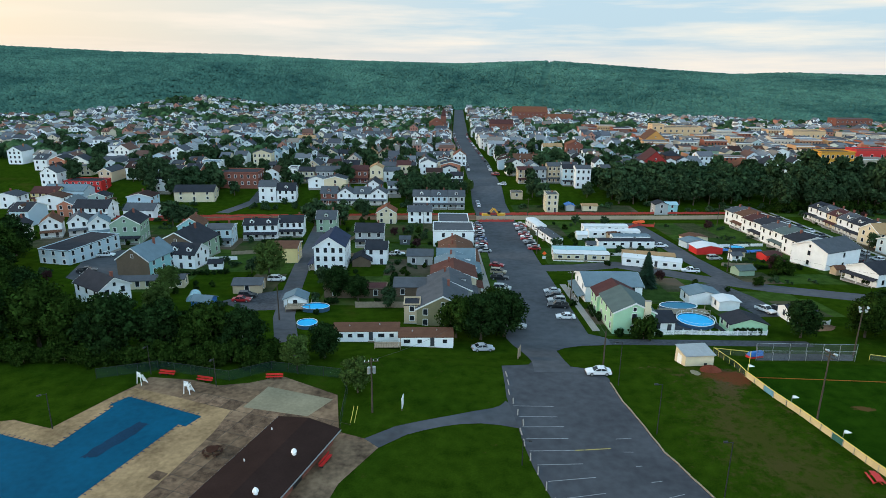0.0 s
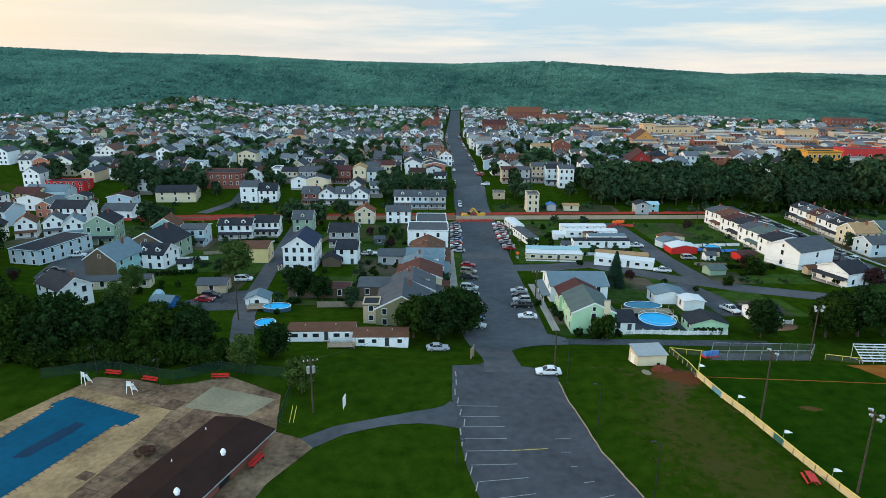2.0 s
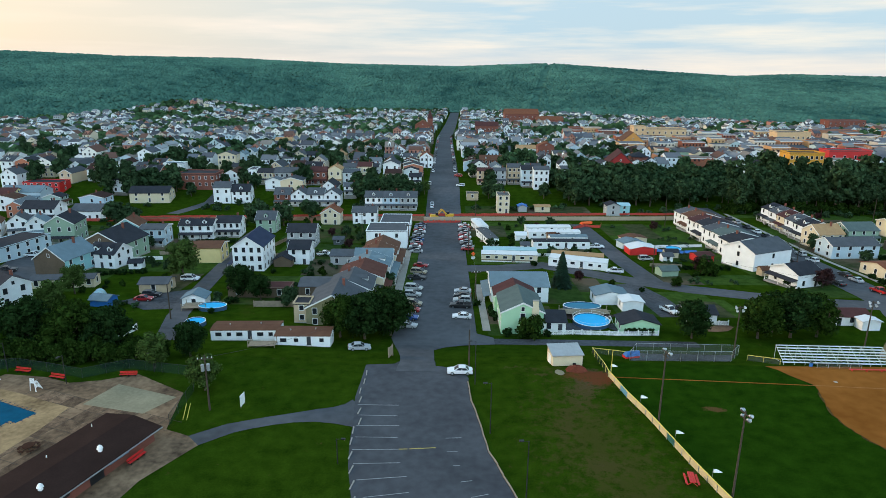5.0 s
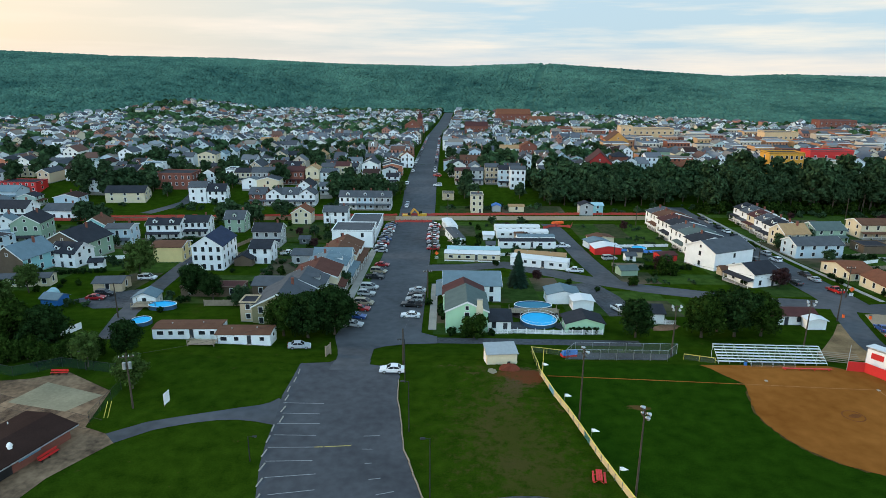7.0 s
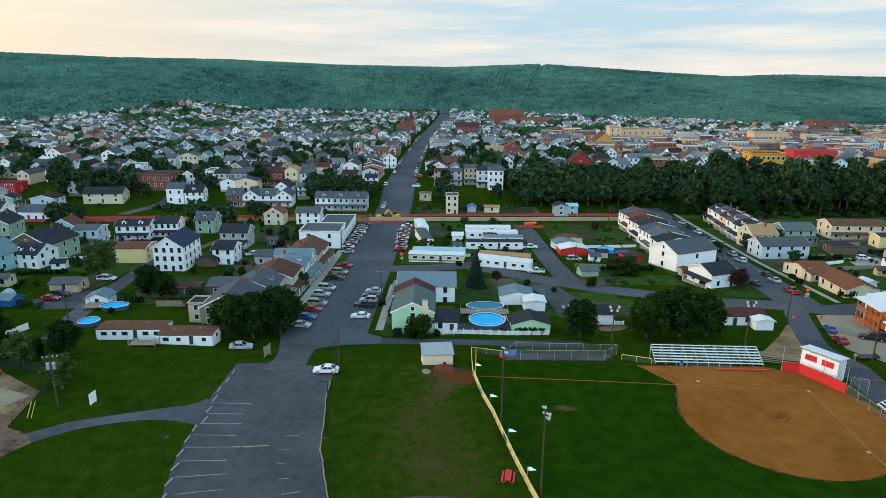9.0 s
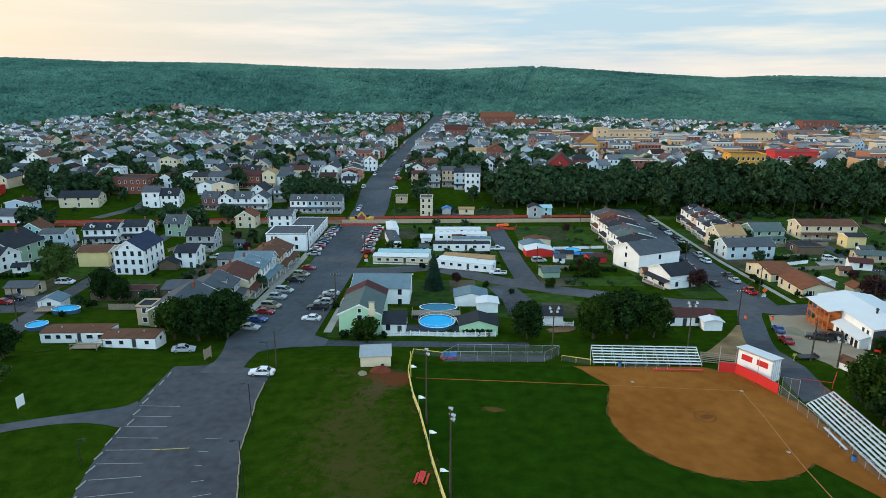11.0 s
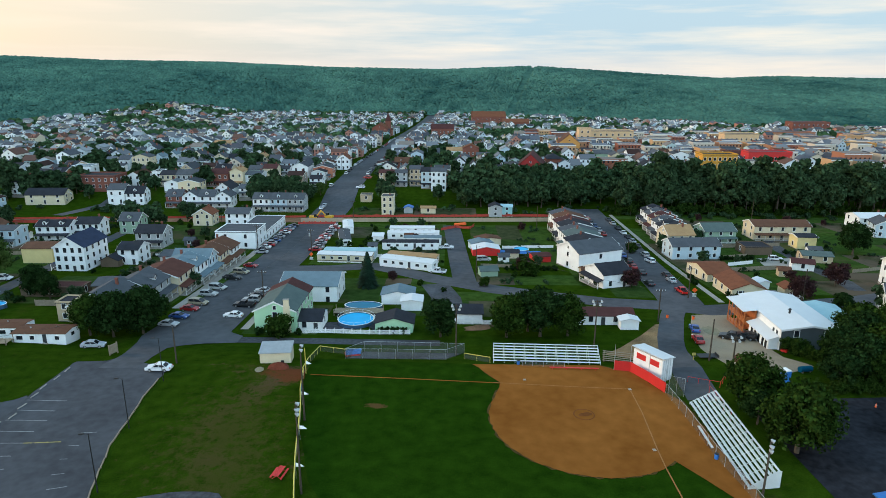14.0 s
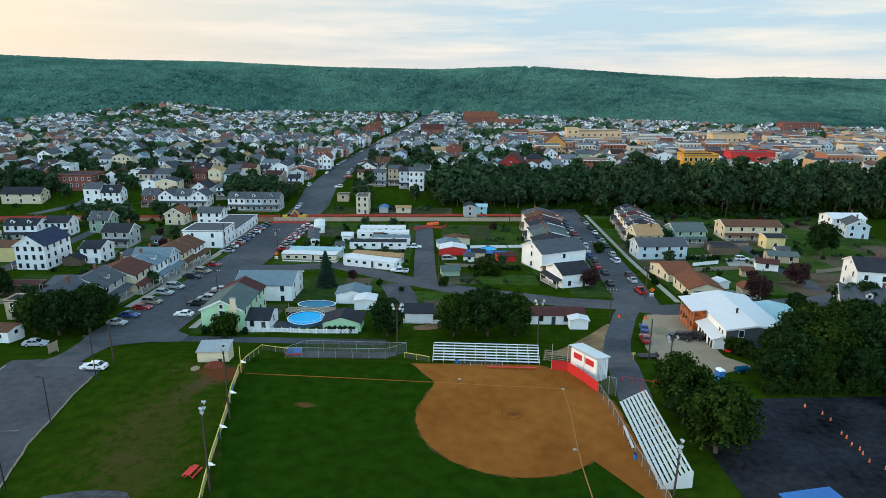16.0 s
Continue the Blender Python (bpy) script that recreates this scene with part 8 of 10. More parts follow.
for i in range(12):
    car(("far_red", "far_grey", "far_dark", "far_grey", "far_red", "far_white")[i % 6], -80.8 + q.uniform(-.5, .5), 116 + i * 3.7, 176 + q.uniform(-5, 5), "cars parked by the works")
for key, x, y, rz in (("white_sedan", -95, 199, 90), ("silver_sedan", -95, 206, 90), ("white_suv", -80.5, 231, 178), ("red_suv", -81, 262, 170), ("red_sedan", -81, 266, 170), ("white_van", -97, 236, 90)):
    car(key, x, y, rz, "cars parked on the far street")
for i in range(34):
    y = 280 + i * 9.5
    for s in (-1, 1):
        if q.random() < 0.8:
            car(q.choice(("far_white", "far_dark", "far_grey", "far_red", "far_dark")), main_x(y) + s * 6.6, y + q.uniform(-2, 2), 90, "cars parked on the far street")

# ---- fences ----
def link_mat(name, col, open_share):
    """Woven wire: mostly open, so light passes between the wires."""
    m = mat(name, col, 0.6, 0.1, 1.0, metal=0.3)
    nt = m.node_tree
    out = [n for n in nt.nodes if n.type == "OUTPUT_MATERIAL"][0]
    tr = nt.nodes.new("ShaderNodeBsdfTransparent")
    mx = nt.nodes.new("ShaderNodeMixShader")
    mx.inputs[0].default_value = open_share
    nt.links.new(nt.nodes["Principled BSDF"].outputs[0], mx.inputs[1])
    nt.links.new(tr.outputs[0], mx.inputs[2])
    nt.links.new(mx.outputs[0], out.inputs[0])
    return m
LINK = link_mat("chain_link", (0.16, 0.17, 0.16), 0.85)
LINKGREEN = link_mat("green_chain_link", (0.02, 0.07, 0.05), 0.84)
NETTING = link_mat("orange_netting", (0.60, 0.075, 0.055), 0.32)

def along(pts, gap):
    out = []
    for (x0, y0), (x1, y1) in zip(pts, pts[1:]):
        n = max(1, round(math.hypot(x1 - x0, y1 - y0) / gap))
        out += [(x0 + (x1 - x0) * i / n, y0 + (y1 - y0) * i / n) for i in range(n)]
    return out + [pts[-1]]

def wire_fence(pts, h, label, mesh=LINK, post=SILVER, rail=SILVER, gap=3.0, name="fence", r=0.035, rail_r=0.03, panel=True):
    t = thing(name, pts[0][0], pts[0][1], 0, label, "fence")
    x0, y0, z0 = t.matrix_basis.translation
    P = [(x - x0, y - y0, gz(x, y) - z0) for x, y in along(pts, gap)]
    for a in P:
        part("post", Shape().rod((a[0], a[1], a[2] - 0.2), (a[0], a[1], a[2] + h), r, r, 6), post, t)
    for a, b in zip(P, P[1:]):
        part("rail", Shape().rod((a[0], a[1], a[2] + h), (b[0], b[1], b[2] + h), rail_r, rail_r, 6), rail, t)
        if panel:
            d = math.hypot(b[0] - a[0], b[1] - a[1])
            nx, ny = -(b[1] - a[1]) / d * 0.012, (b[0] - a[0]) / d * 0.012
            part("mesh_panel", Shape().ext([(a[0], a[1], a[2] + 0.04), (b[0], b[1], b[2] + 0.04), (b[0], b[1], b[2] + h), (a[0], a[1], a[2] + h)], (nx, ny, 0)), mesh, t)
    return t

wire_fence([(-176, 1), (-166.5, 4.2), (-160, 2.6), (-152.5, 0.4), (-146, 4.2), (-133, 1.5), (-131.2, -4), (-130.9, -14.5)], 1.9, "green wire mesh fence round the pool deck", LINKGREEN, DARKMETAL, DARKMETAL, 3.2)
wire_fence([(-52.5, 13.2), (-32.6, 13.2), (-28.9, 18.2), (-49.5, 19.0), (-52.5, 13.2)], 2.2, "galvanised chain-link batting cage fence", LINK, SILVER, SILVER, 3.3)
drape("pavement_cage_floor", [(-52.2, 13.5), (-32.8, 13.5), (-29.4, 18.0), (-49.4, 18.7)], 0.03, OLDTAR, "dark asphalt floor of the batting cage", "slab")
wire_fence([(-58.6, 18.6), (-58.9, 11), (-58.9, 4.6)], 1.3, "low chain-link fence with a yellow top tube", LINK, CAPYELLOW, CAPYELLOW, 2.4, rail_r=0.07)
wire_fence([(-58.6, 18.6), (-52.6, 16.0)], 1.2, "yellow-topped low field fence", LINK, CAPYELLOW, CAPYELLOW, 3, rail_r=0.07)
wire_fence([(-29.0, 14.2), (-24.0, 11.4)], 1.2, "yellow-topped low field fence", LINK, CAPYELLOW, CAPYELLOW, 2.6, rail_r=0.07)
wire_fence([(-18.0, 9.4), (-10.0, 8.8)], 1.1, "low galvanised dugout fence", LINK, SILVER, SILVER, 2.0)
wire_fence([(5.9, -1.2), (6.6, -9), (7.0, -20), (8.2, -30), (9.0, -44)], 1.9, "tall chain-link fence in front of the bleachers", LINK, SILVER, SILVER, 2.8)
wire_fence([(6.4, -1.0), (8.6, -2.4)], 3.4, "high chain-link backstop wing", LINK, SILVER, SILVER, 1.4)
wire_fence([(12.6, -3), (12.7, -11.5)], 2.0, "red-railed guard behind the bleachers", LINK, REDPAINT, REDPAINT, 3.2, panel=False)
wire_fence([(11, 2.5), (15.5, -0.5), (18.5, 3.5)], 1.1, "red steel tube railing", LINK, REDPAINT, REDPAINT, 1.8, panel=False, r=0.04, rail_r=0.04)

# outfield fence of boards with a yellow cap
def board_fence():
    pts = [(-58.8, 4.6), (-57.6, -3), (-56.2, -8.8), (-55.0, -15.5), (-53.9, -21.8), (-52.6, -28), (-51.2, -34), (-49.2, -41), (-46, -50)]
    t = thing("outfield_fence", pts[0][0], pts[0][1], 0, "low outfield fence of cream boards with a yellow cap", "fence")
    x0, y0, z0 = t.matrix_basis.translation
    P = [(x - x0, y - y0, gz(x, y) - z0) for x, y in along(pts, 2.5)]
    for i, (a, b) in enumerate(zip(P, P[1:])):
        d = math.hypot(b[0] - a[0], b[1] - a[1])
        nx, ny = -(b[1] - a[1]) / d, (b[0] - a[0]) / d
        m, lb = (BLUEPANEL, "faded blue board") if i == 2 else (GREENPANEL, "dark green board") if i in (8, 15) else (PANEL, "")
        s = 0.03
        part("board", Shape().ext([(a[0] + (b[0] - a[0]) * 0.015, a[1] + (b[1] - a[1]) * 0.015, a[2] + 0.08), (b[0], b[1], b[2] + 0.08), (b[0], b[1], b[2] + 1.18), (a[0] + (b[0] - a[0]) * 0.015, a[1] + (b[1] - a[1]) * 0.015, a[2] + 1.18)], (nx * s, ny * s, 0)), m, t, lb)
        part("cap", Shape().rod((a[0], a[1], a[2] + 1.24), (b[0], b[1], b[2] + 1.24), 0.085, 0.085, 7), CAPYELLOW, t)
        part("post", Shape().rod((a[0] - nx * 0.06, a[1] - ny * 0.06, a[2]), (a[0] - nx * 0.06, a[1] - ny * 0.06, a[2] + 1.25), 0.04, 0.04, 6), SILVER, t)
board_fence()
def pennant(x, y, rz):
    t = thing("pennant", x, y, rz, "small white pennant on a short pole above the fence", "flag", "pennants on the outfield fence")
    part("pole", Shape().rod((0, 0, 0), (0, 0, 2.5), 0.03, 0.02, 6), SILVER, t)
    part("flag", Shape().ext([(0, 0, 2.45), (0.5, 0.12, 2.38), (1.25, 0.0, 2.05), (0.5, -0.08, 1.95), (0, 0, 1.9)], (0, 0.02, 0)), WHITE, t)
for x, y in ((-58.5, 4.9), (-56.5, -6.5), (-54.4, -17.0), (-52.7, -26.4), (-50.6, -35)):
    pennant(x, y, -8)
t = thing("foul_pole", -58.4, 4.8, 0, "tall yellow foul pole at the fence", "pole")
part("pole", Shape().rod((0, 0, 0), (0, 0, 5.2), 0.07, 0.06, 8), CAPYELLOW, t)

def picket_fence(pts, label):
    t = thing("picket_fence", pts[0][0], pts[0][1], 0, label, "fence")
    x0, y0, z0 = t.matrix_basis.translation
    P = [(x - x0, y - y0, gz(x, y) - z0) for x, y in along(pts, 2.2)]
    for i, a in enumerate(P):
        part("post", Shape().box(a[0] - 0.08, a[1] - 0.08, a[2] - 0.2, a[0] + 0.08, a[1] + 0.08, a[2] + 1.25).ext([(a[0] - 0.11, a[1] - 0.11, a[2] + 1.25), (a[0] + 0.11, a[1] - 0.11, a[2] + 1.25), (a[0], a[1] - 0.11, a[2] + 1.38)], (0, 0.22, 0)), WHITE, t)
    for a, b in zip(P, P[1:]):
        u = Vector(b) - Vector(a)
        n = Vector((-u.y, u.x, 0)).normalized() * 0.03
        for h in (0.3, 0.92):
            q4 = [Vector(a) + Vector((0, 0, h)), Vector(b) + Vector((0, 0, h)), Vector(b) + Vector((0, 0, h + 0.1)), Vector(a) + Vector((0, 0, h + 0.1))]
            part("rail", Shape().ext(q4, n), WHITE, t)
        pk = Shape()
        for k in range(10):
            p = Vector(a) + u * ((k + 0.5) / 10)
            e = u.normalized() * 0.075
            pk.ext([p - e + Vector((0, 0, 0.06)), p + e + Vector((0, 0, 0.06)), p + e + Vector((0, 0, 1.0)), p + Vector((0, 0, 1.1)), p - e + Vector((0, 0, 1.0))], n * -0.8)
        tagged(part("pickets", pk, WHITE, t), kind="stuff")
picket_fence([(-66.6, 30.6), (-60, 31.2), (-50, 30.6), (-40.9, 30.9)], "white picket fence round the garden with pools")
picket_fence([(-31.0, 38.2), (-22, 38.2)], "white picket fence by the garage")

# ---- the ball field's stands ----
def bleachers(x, y, rz, length, rows, label, rise=0.32, run=0.62, first=0.45):
    t = thing("bleachers", x, y, rz, label, "bleachers")
    for i in range(rows):
        z, v = first + rise * i, run * i
        part("seat_plank", Shape().box(-length / 2, v, z, length / 2, v + 0.30, z + 0.05), ALU, t)
        if i:
            part("foot_plank", Shape().box(-length / 2, v - 0.34, z - 0.36, length / 2, v - 0.08, z - 0.32), ALU, t)
        part("riser", Shape().box(-length / 2, v + 0.26, z - 0.10, length / 2, v + 0.29, z - 0.004), ALU, t)
    n = max(2, round(length / 2.1))
    for k in range(n + 1):
        u = -length / 2 + length * k / n
        f = Shape()
        f.rod((u, 0.1, -0.9), (u, 0.1, first), 0.04, 0.04, 6)
        f.rod((u, run * (rows - 1) + 0.1, -1.4), (u, run * (rows - 1) + 0.1, first + rise * (rows - 1)), 0.04, 0.04, 6)
        f.rod((u, 0.1, first - 0.06), (u, run * (rows - 1) + 0.1, first + rise * (rows - 1) - 0.06), 0.05, 0.05, 6)
        f.rod((u, run * (rows - 1) + 0.1, -0.4), (u, 0.5, 0.2), 0.03, 0.03, 6)
        part("frame", f, ALU, t)
    if rows == 8:
        for u in (length / 2 + 0.02,):
            part("end_panel", Shape().ext([(u, 0.1, -0.6), (u, run * (rows - 1) + 0.3, -0.6), (u, run * (rows - 1) + 0.3, first + rise * (rows - 1) + 0.3), (u, run * (rows - 1) - 0.3, first + rise * (rows - 1) + 0.3), (u, 0.1, first)], (0.04, 0, 0)), ALU, t)
    top = first + rise * (rows - 1)
    return t
bleachers(-13.0, 11.0, -2, 20.6, 7, "white aluminium bleachers with seven rows on the grass bank")
bleachers(8.4, -16.3, -91, 22.6, 8, "white aluminium bleachers beside the ball field", run=0.56)

def red_wall():
    t = thing("backstop_wall", -0.9, 7.6, 0, "bright red board wall of the backstop", "wall")
    x0, y0, z0 = t.matrix_basis.translation
    pts = [(-0.9, 7.6), (1.9, 7.1), (4.1, 3.0), (5.8, -1.0)]
    for (xa, ya), (xb, yb) in zip(pts, pts[1:]):
        d = math.hypot(xb - xa, yb - ya)
        nx, ny = -(yb - ya) / d * 0.08, (xb - xa) / d * 0.08
        za, zb = gz(xa, ya) - z0, gz(xb, yb) - z0
        part("panel", Shape().ext([(xa - x0, ya - y0, za - 0.1), (xb - x0, yb - y0, zb - 0.1), (xb - x0, yb - y0, zb + 2.0), (xa - x0, ya - y0, za + 2.0)], (nx, ny, 0)), REDPAINT, t)
    for xa, ya in pts:
        part("post", Shape().rod((xa - x0, ya - y0 + 0.15, -0.2), (xa - x0, ya - y0 + 0.15, 5.2), 0.06, 0.05, 8), SILVER, t)
    return t
red_wall()
def booth():
    t = thing("press_box", 5.7, 6.3, -57, "white announcer's booth with red window shutters and a pale metal roof", "booth", z=0)
    w, d = 6.6, 2.8
    part("wall", Shape().box(-w / 2, -d / 2, -1.6, w / 2, d / 2, 4.3), WHITE, t)
    part("roof", Shape().ext([(-w / 2 - 0.3, -d / 2 - 0.4, 4.75), (-w / 2 - 0.3, d / 2 + 0.3, 4.32), (-w / 2 - 0.3, d / 2 + 0.3, 4.42), (-w / 2 - 0.3, -d / 2 - 0.4, 4.86)], (w + 0.6, 0, 0)), ROOFWHITE, t)
    for u in (-1.5, 1.5):
        part("shutter", Shape().box(u - 1.05, -d / 2 - 0.06, 2.65, u + 1.05, -d / 2 - 0.005, 3.75), REDPAINT, t, "red board shutter")
    for u in (-2.4, -1.4, -0.4, 0.6):
        part("corner_strip", Shape().box(w / 2 + 0.004, -d / 2 + 0.3 + (u + 2.4) * 0.6, -0.2, w / 2 + 0.03, -d / 2 + 0.36 + (u + 2.4) * 0.6, 4.2), SILVER, t)
    part("door", door_mesh(), None, t, at=face_pose("back", w, d, 0, 0))
booth()
t = thing("dugout_bench", -8.4, 7.6, -2, "long red bench rail along the third base dugout", "bench")
part("seat", Shape().box(-4.6, -0.18, 0.4, 4.6, 0.18, 0.48), REDPAINT, t)
for u in (-4, -1.4, 1.4, 4):
    part("leg", Shape().box(u - 0.06, -0.15, -0.3, u + 0.06, 0.15, 0.4), REDPAINT, t)
t = thing("dugout_bench", 7.3, -15.4, 88, "white players' bench along the fence", "bench")
part("seat", Shape().box(-3, -0.18, 0.42, 3, 0.18, 0.5), WHITE, t)
for u in (-2.6, 0, 2.6):
    part("leg", Shape().box(u - 0.05, -0.14, 0, u + 0.05, 0.14, 0.42), SILVER, t)
t = thing("wooden_bleacher", 1.8, 12.6, -14, "low weathered wooden benches beside the stands", "bench", z=-1.1)
for i in range(6):
    part("plank", Shape().box(-3.6, i * 0.62, 0.35 + i * 0.12, 3.2, i * 0.62 + 0.26, 0.42 + i * 0.12), WOOD, t)
    part("rest", Shape().box(-3.4, i * 0.62 + 0.06, -0.6, -3.25, i * 0.62 + 0.2, 0.35 + i * 0.12), WOOD, t)
def barrel(x, y, material, label, z=None):
    t = thing("barrel", x, y, 0, label, "barrel", z=z)
    part("drum", Shape().rod((0, 0, 0), (0, 0, 0.9), 0.3, 0.3, 14), material, t)
    part("rim", Shape().rod((0, 0, 0.9), (0, 0, 0.94), 0.33, 0.33, 14), DARKMETAL, t)
barrel(6.9, -20.6, TARPBLUE, "blue litter barrel by the fence")
barrel(-18.6, 10.4, TARPBLUE, "blue litter barrel by the bleachers")

# ---- poles and lamps ----
def lamp_post(x, y, h, rz, label="thin dark steel lamp post with a small flat head"):
    t = thing("lamp_post", x, y, rz, label, "lamp post", "lamp posts of the park")
    part("pole", Shape().rod((0, 0, -0.2), (0, 0, h), 0.09, 0.06, 8), DARKMETAL, t)
    part("arm", Shape().rod((0, 0, h - 0.1), (-0.7, 0, h), 0.035, 0.03, 6), DARKMETAL, t)
    hd = part("head", Shape().ext([(-1.25, -0.17, h - 0.07), (-0.6, -0.17, h - 0.07), (-0.65, -0.14, h + 0.09), (-1.2, -0.14, h + 0.07)], (0, 0.32, 0)), DARKMETAL, t)
    part("lens", Shape().box(-1.18, -0.12, h - 0.1, -0.7, 0.12, h - 0.072), LAMPGLASS, hd)
for x, y, h, rz in ((-81.8, -14.4, 8.6, 0), (-78.2, -30.0, 8.8, 0), (-83.4, 1.3, 8.4, 0), (-167.2, 2.7, 5.6, 80), (-154.1, -1.7, 5.4, 80), (-174.4, -15.1, 6.0, 40), (-141.0, 3.0, 4.2, 80)):
    lamp_post(x, y, h, rz)
lamp_post(-103.9, -22.5, 4.0, 180, "short dark path lamp at the edge of the car park")
def flood_pole(x, y, h, rz, lamps, label, lean=0.0, z=None):
    t = thing("floodlight_pole", x, y, rz, label, "floodlight", "floodlights of the ball field", z=z)
    part("pole", Shape().rod((0, 0, -0.3), (lean, 0, h), 0.17, 0.1, 9), WOODPOLE, t)
    part("crossarm", Shape().box(-1.0, -0.06, h - 0.4, 1.0, 0.06, h - 0.26), WOODPOLE, t)
    part("crossarm", Shape().box(-0.8, -0.06, h - 1.1, 0.8, 0.06, h - 0.98), WOODPOLE, t)
    for i in range(lamps):
        u = (-0.85, 0.85, -0.6, 0.6, 0)[i]
        zz = h - (0.15 if i < 2 else 0.85)
        f = part("floodlight", Shape().rod((u, 0.1, zz + 0.1), (u, -0.32, zz - 0.16), 0.12, 0.3, 10), SILVER, t)
        part("lens", Shape().rod((u, -0.32, zz - 0.16), (u, -0.34, zz - 0.17), 0.27, 0.27, 10), LAMPGLASS, f)
flood_pole(-55.0, -11.4, 12.8, 100, 2, "tall wooden floodlight pole at the outfield fence")
flood_pole(-51.3, -29.6, 13.0, 100, 4, "tall wooden floodlight pole with four lamps at the outfield fence")
flood_pole(-30.6, 16.6, 11.0, 0, 4, "tall wooden floodlight pole behind the batting cage")
flood_pole(-1.8, 20.5, 11.5, 0, 4, "tall wooden floodlight pole behind the bleachers")
flood_pole(9.6, -29.0, 8.0, 60, 4, "wooden floodlight pole beside the bleachers", 0.9)
flood_pole(20.9, 7.2, 6.2, 0, 4, "dark floodlight pole on the bank")
def utility_pole(x, y, h, label, cross=True, cans=0, rz=0.0):
    t = thing("utility_pole", x, y, rz, label, "utility pole", "utility poles")
    part("pole", Shape().rod((0, 0, -0.3), (0, 0, h), 0.17, 0.11, 9), WOODPOLE, t)
    if cross:
        part("crossarm", Shape().box(-1.2, -0.06, h - 0.7, 1.2, 0.06, h - 0.56), WOODPOLE, t)
        for u in (-1.05, -0.4, 0.4, 1.05) if y < 150 else ():
            part("insulator", Shape().rod((u, 0, h - 0.56), (u, 0, h - 0.32), 0.06, 0.05, 6), LAMPGLASS, t)
    for i in range(cans):
        s = (-1, 1)[i % 2]
        part("transformer", Shape().rod((s * 0.42, -0.1, h - 2.6), (s * 0.42, -0.1, h - 1.5), 0.27, 0.27, 10), SILVER, t)
utility_pole(-126.4, -9.9, 9.6, "weathered utility pole with transformers in the grass", True, 2, 15)
utility_pole(-84.2, 8.8, 7.4, "slim weathered pole at the roadside", False)
utility_pole(18.2, 11.1, 8.6, "dark wooden pole on the bank", False)
utility_pole(18.4, 41.9, 8.4, "wooden utility pole at the crossing")
utility_pole(-80.8, 54.0, 9.0, "wooden utility pole beside the street")
utility_pole(-80.6, 110.6, 9.4, "wooden utility pole beside the street", True, 1)
utility_pole(-75.2, 171, 9.5, "wooden utility pole by the works")
utility_pole(61.8, 58.2, 9.5, "wooden utility pole beside the lane")
utility_pole(33.0, 62.0, 9.0, "wooden utility pole beside the street")
utility_pole(100.5, 172, 11, "tall wooden pole before the tree belt", False)
utility_pole(25.5, 96, 9.2, "wooden utility pole beside the row")
utility_pole(-23.8, 88, 9.0, "wooden utility pole in the gardens", False)
utility_pole(-152.5, 36.5, 8.6, "wooden utility pole beside the alley", False)
utility_pole(-120.5, 135, 9.0, "wooden utility pole behind the white building")
utility_pole(-101.8, 118, 9.2, "wooden utility pole at the corner")
utility_pole(4.5, 160, 9.2, "wooden utility pole by the works", False)
utility_pole(-100.5, 240, 9.4, "wooden utility pole beside the street")
for i in range(10):
    y = 285 + i * 42
    utility_pole(main_x(y) - 10.2, y, 9.4, "wooden utility pole along the far street")
def wires(a, b, sag, label):
    t = tagged(new("overhead_cable"), label, "cable")
    a, b = Vector(a), Vector(b)
    t.matrix_basis = Matrix.Translation(a)
    pts = [(b - a) * (i / 14) + Vector((0, 0, -4 * sag * (i / 14) * (1 - i / 14))) for i in range(15)]
    part("wire", Shape().tube(pts, 0.025, 4), DARKMETAL, t)
wires((-126.4, -9.9, 10.2), (-112, 24, 1.6), 0.6, "thin dark service cable to the mobile home")
wires((-84.2, 8.8, 6.6), (-80.8, 54, 4.2), 0.8, "thin dark overhead cable along the street")
wires((-80.8, 54, 4.2), (-80.6, 110.6, 1.2), 1.0, "thin dark overhead cable along the street")
wires((18.4, 41.9, 4.2), (33.0, 62, 4.0), 0.6, "thin dark overhead cable over the crossing")
wires((18.4, 41.9, 4.2), (-23.8, 88, 2.2), 1.2, "thin dark overhead cable over the gardens")
for dx in (-0.3, 0.3):
    t = thing("guy_guard", -129.2 + dx, -13.0, 0, "yellow guy-wire guard standing in the grass", "guy guard")
    part("rod", Shape().rod((0, 0, 0), (0.5, 0.9, 2.4), 0.05, 0.05, 6), CAPYELLOW, t)

# ---- signs ----
t = thing("notice_board", -121.6, -8.3, 83, "white painted notice board on the lawn", "sign")
part("board", Shape().box(-0.8, -0.05, 0.3, 0.8, 0.05, 2.2), WHITE, t)
for u in (-0.7, 0.7):
    part("leg", Shape().box(u - 0.05, -0.04, -0.2, u + 0.05, 0.04, 0.3), WOOD, t)
t = thing("park_sign", -99.5, 14.6, 70, "weathered tan wooden park sign on the island", "sign")
part("board", Shape().box(-0.9, -0.08, 0.3, 0.9, 0.08, 2.2), WOOD, t)
for u in (-0.95, 0.95):
    part("post", Shape().box(u - 0.08, -0.1, -0.2, u + 0.08, 0.1, 2.4), WOOD, t)
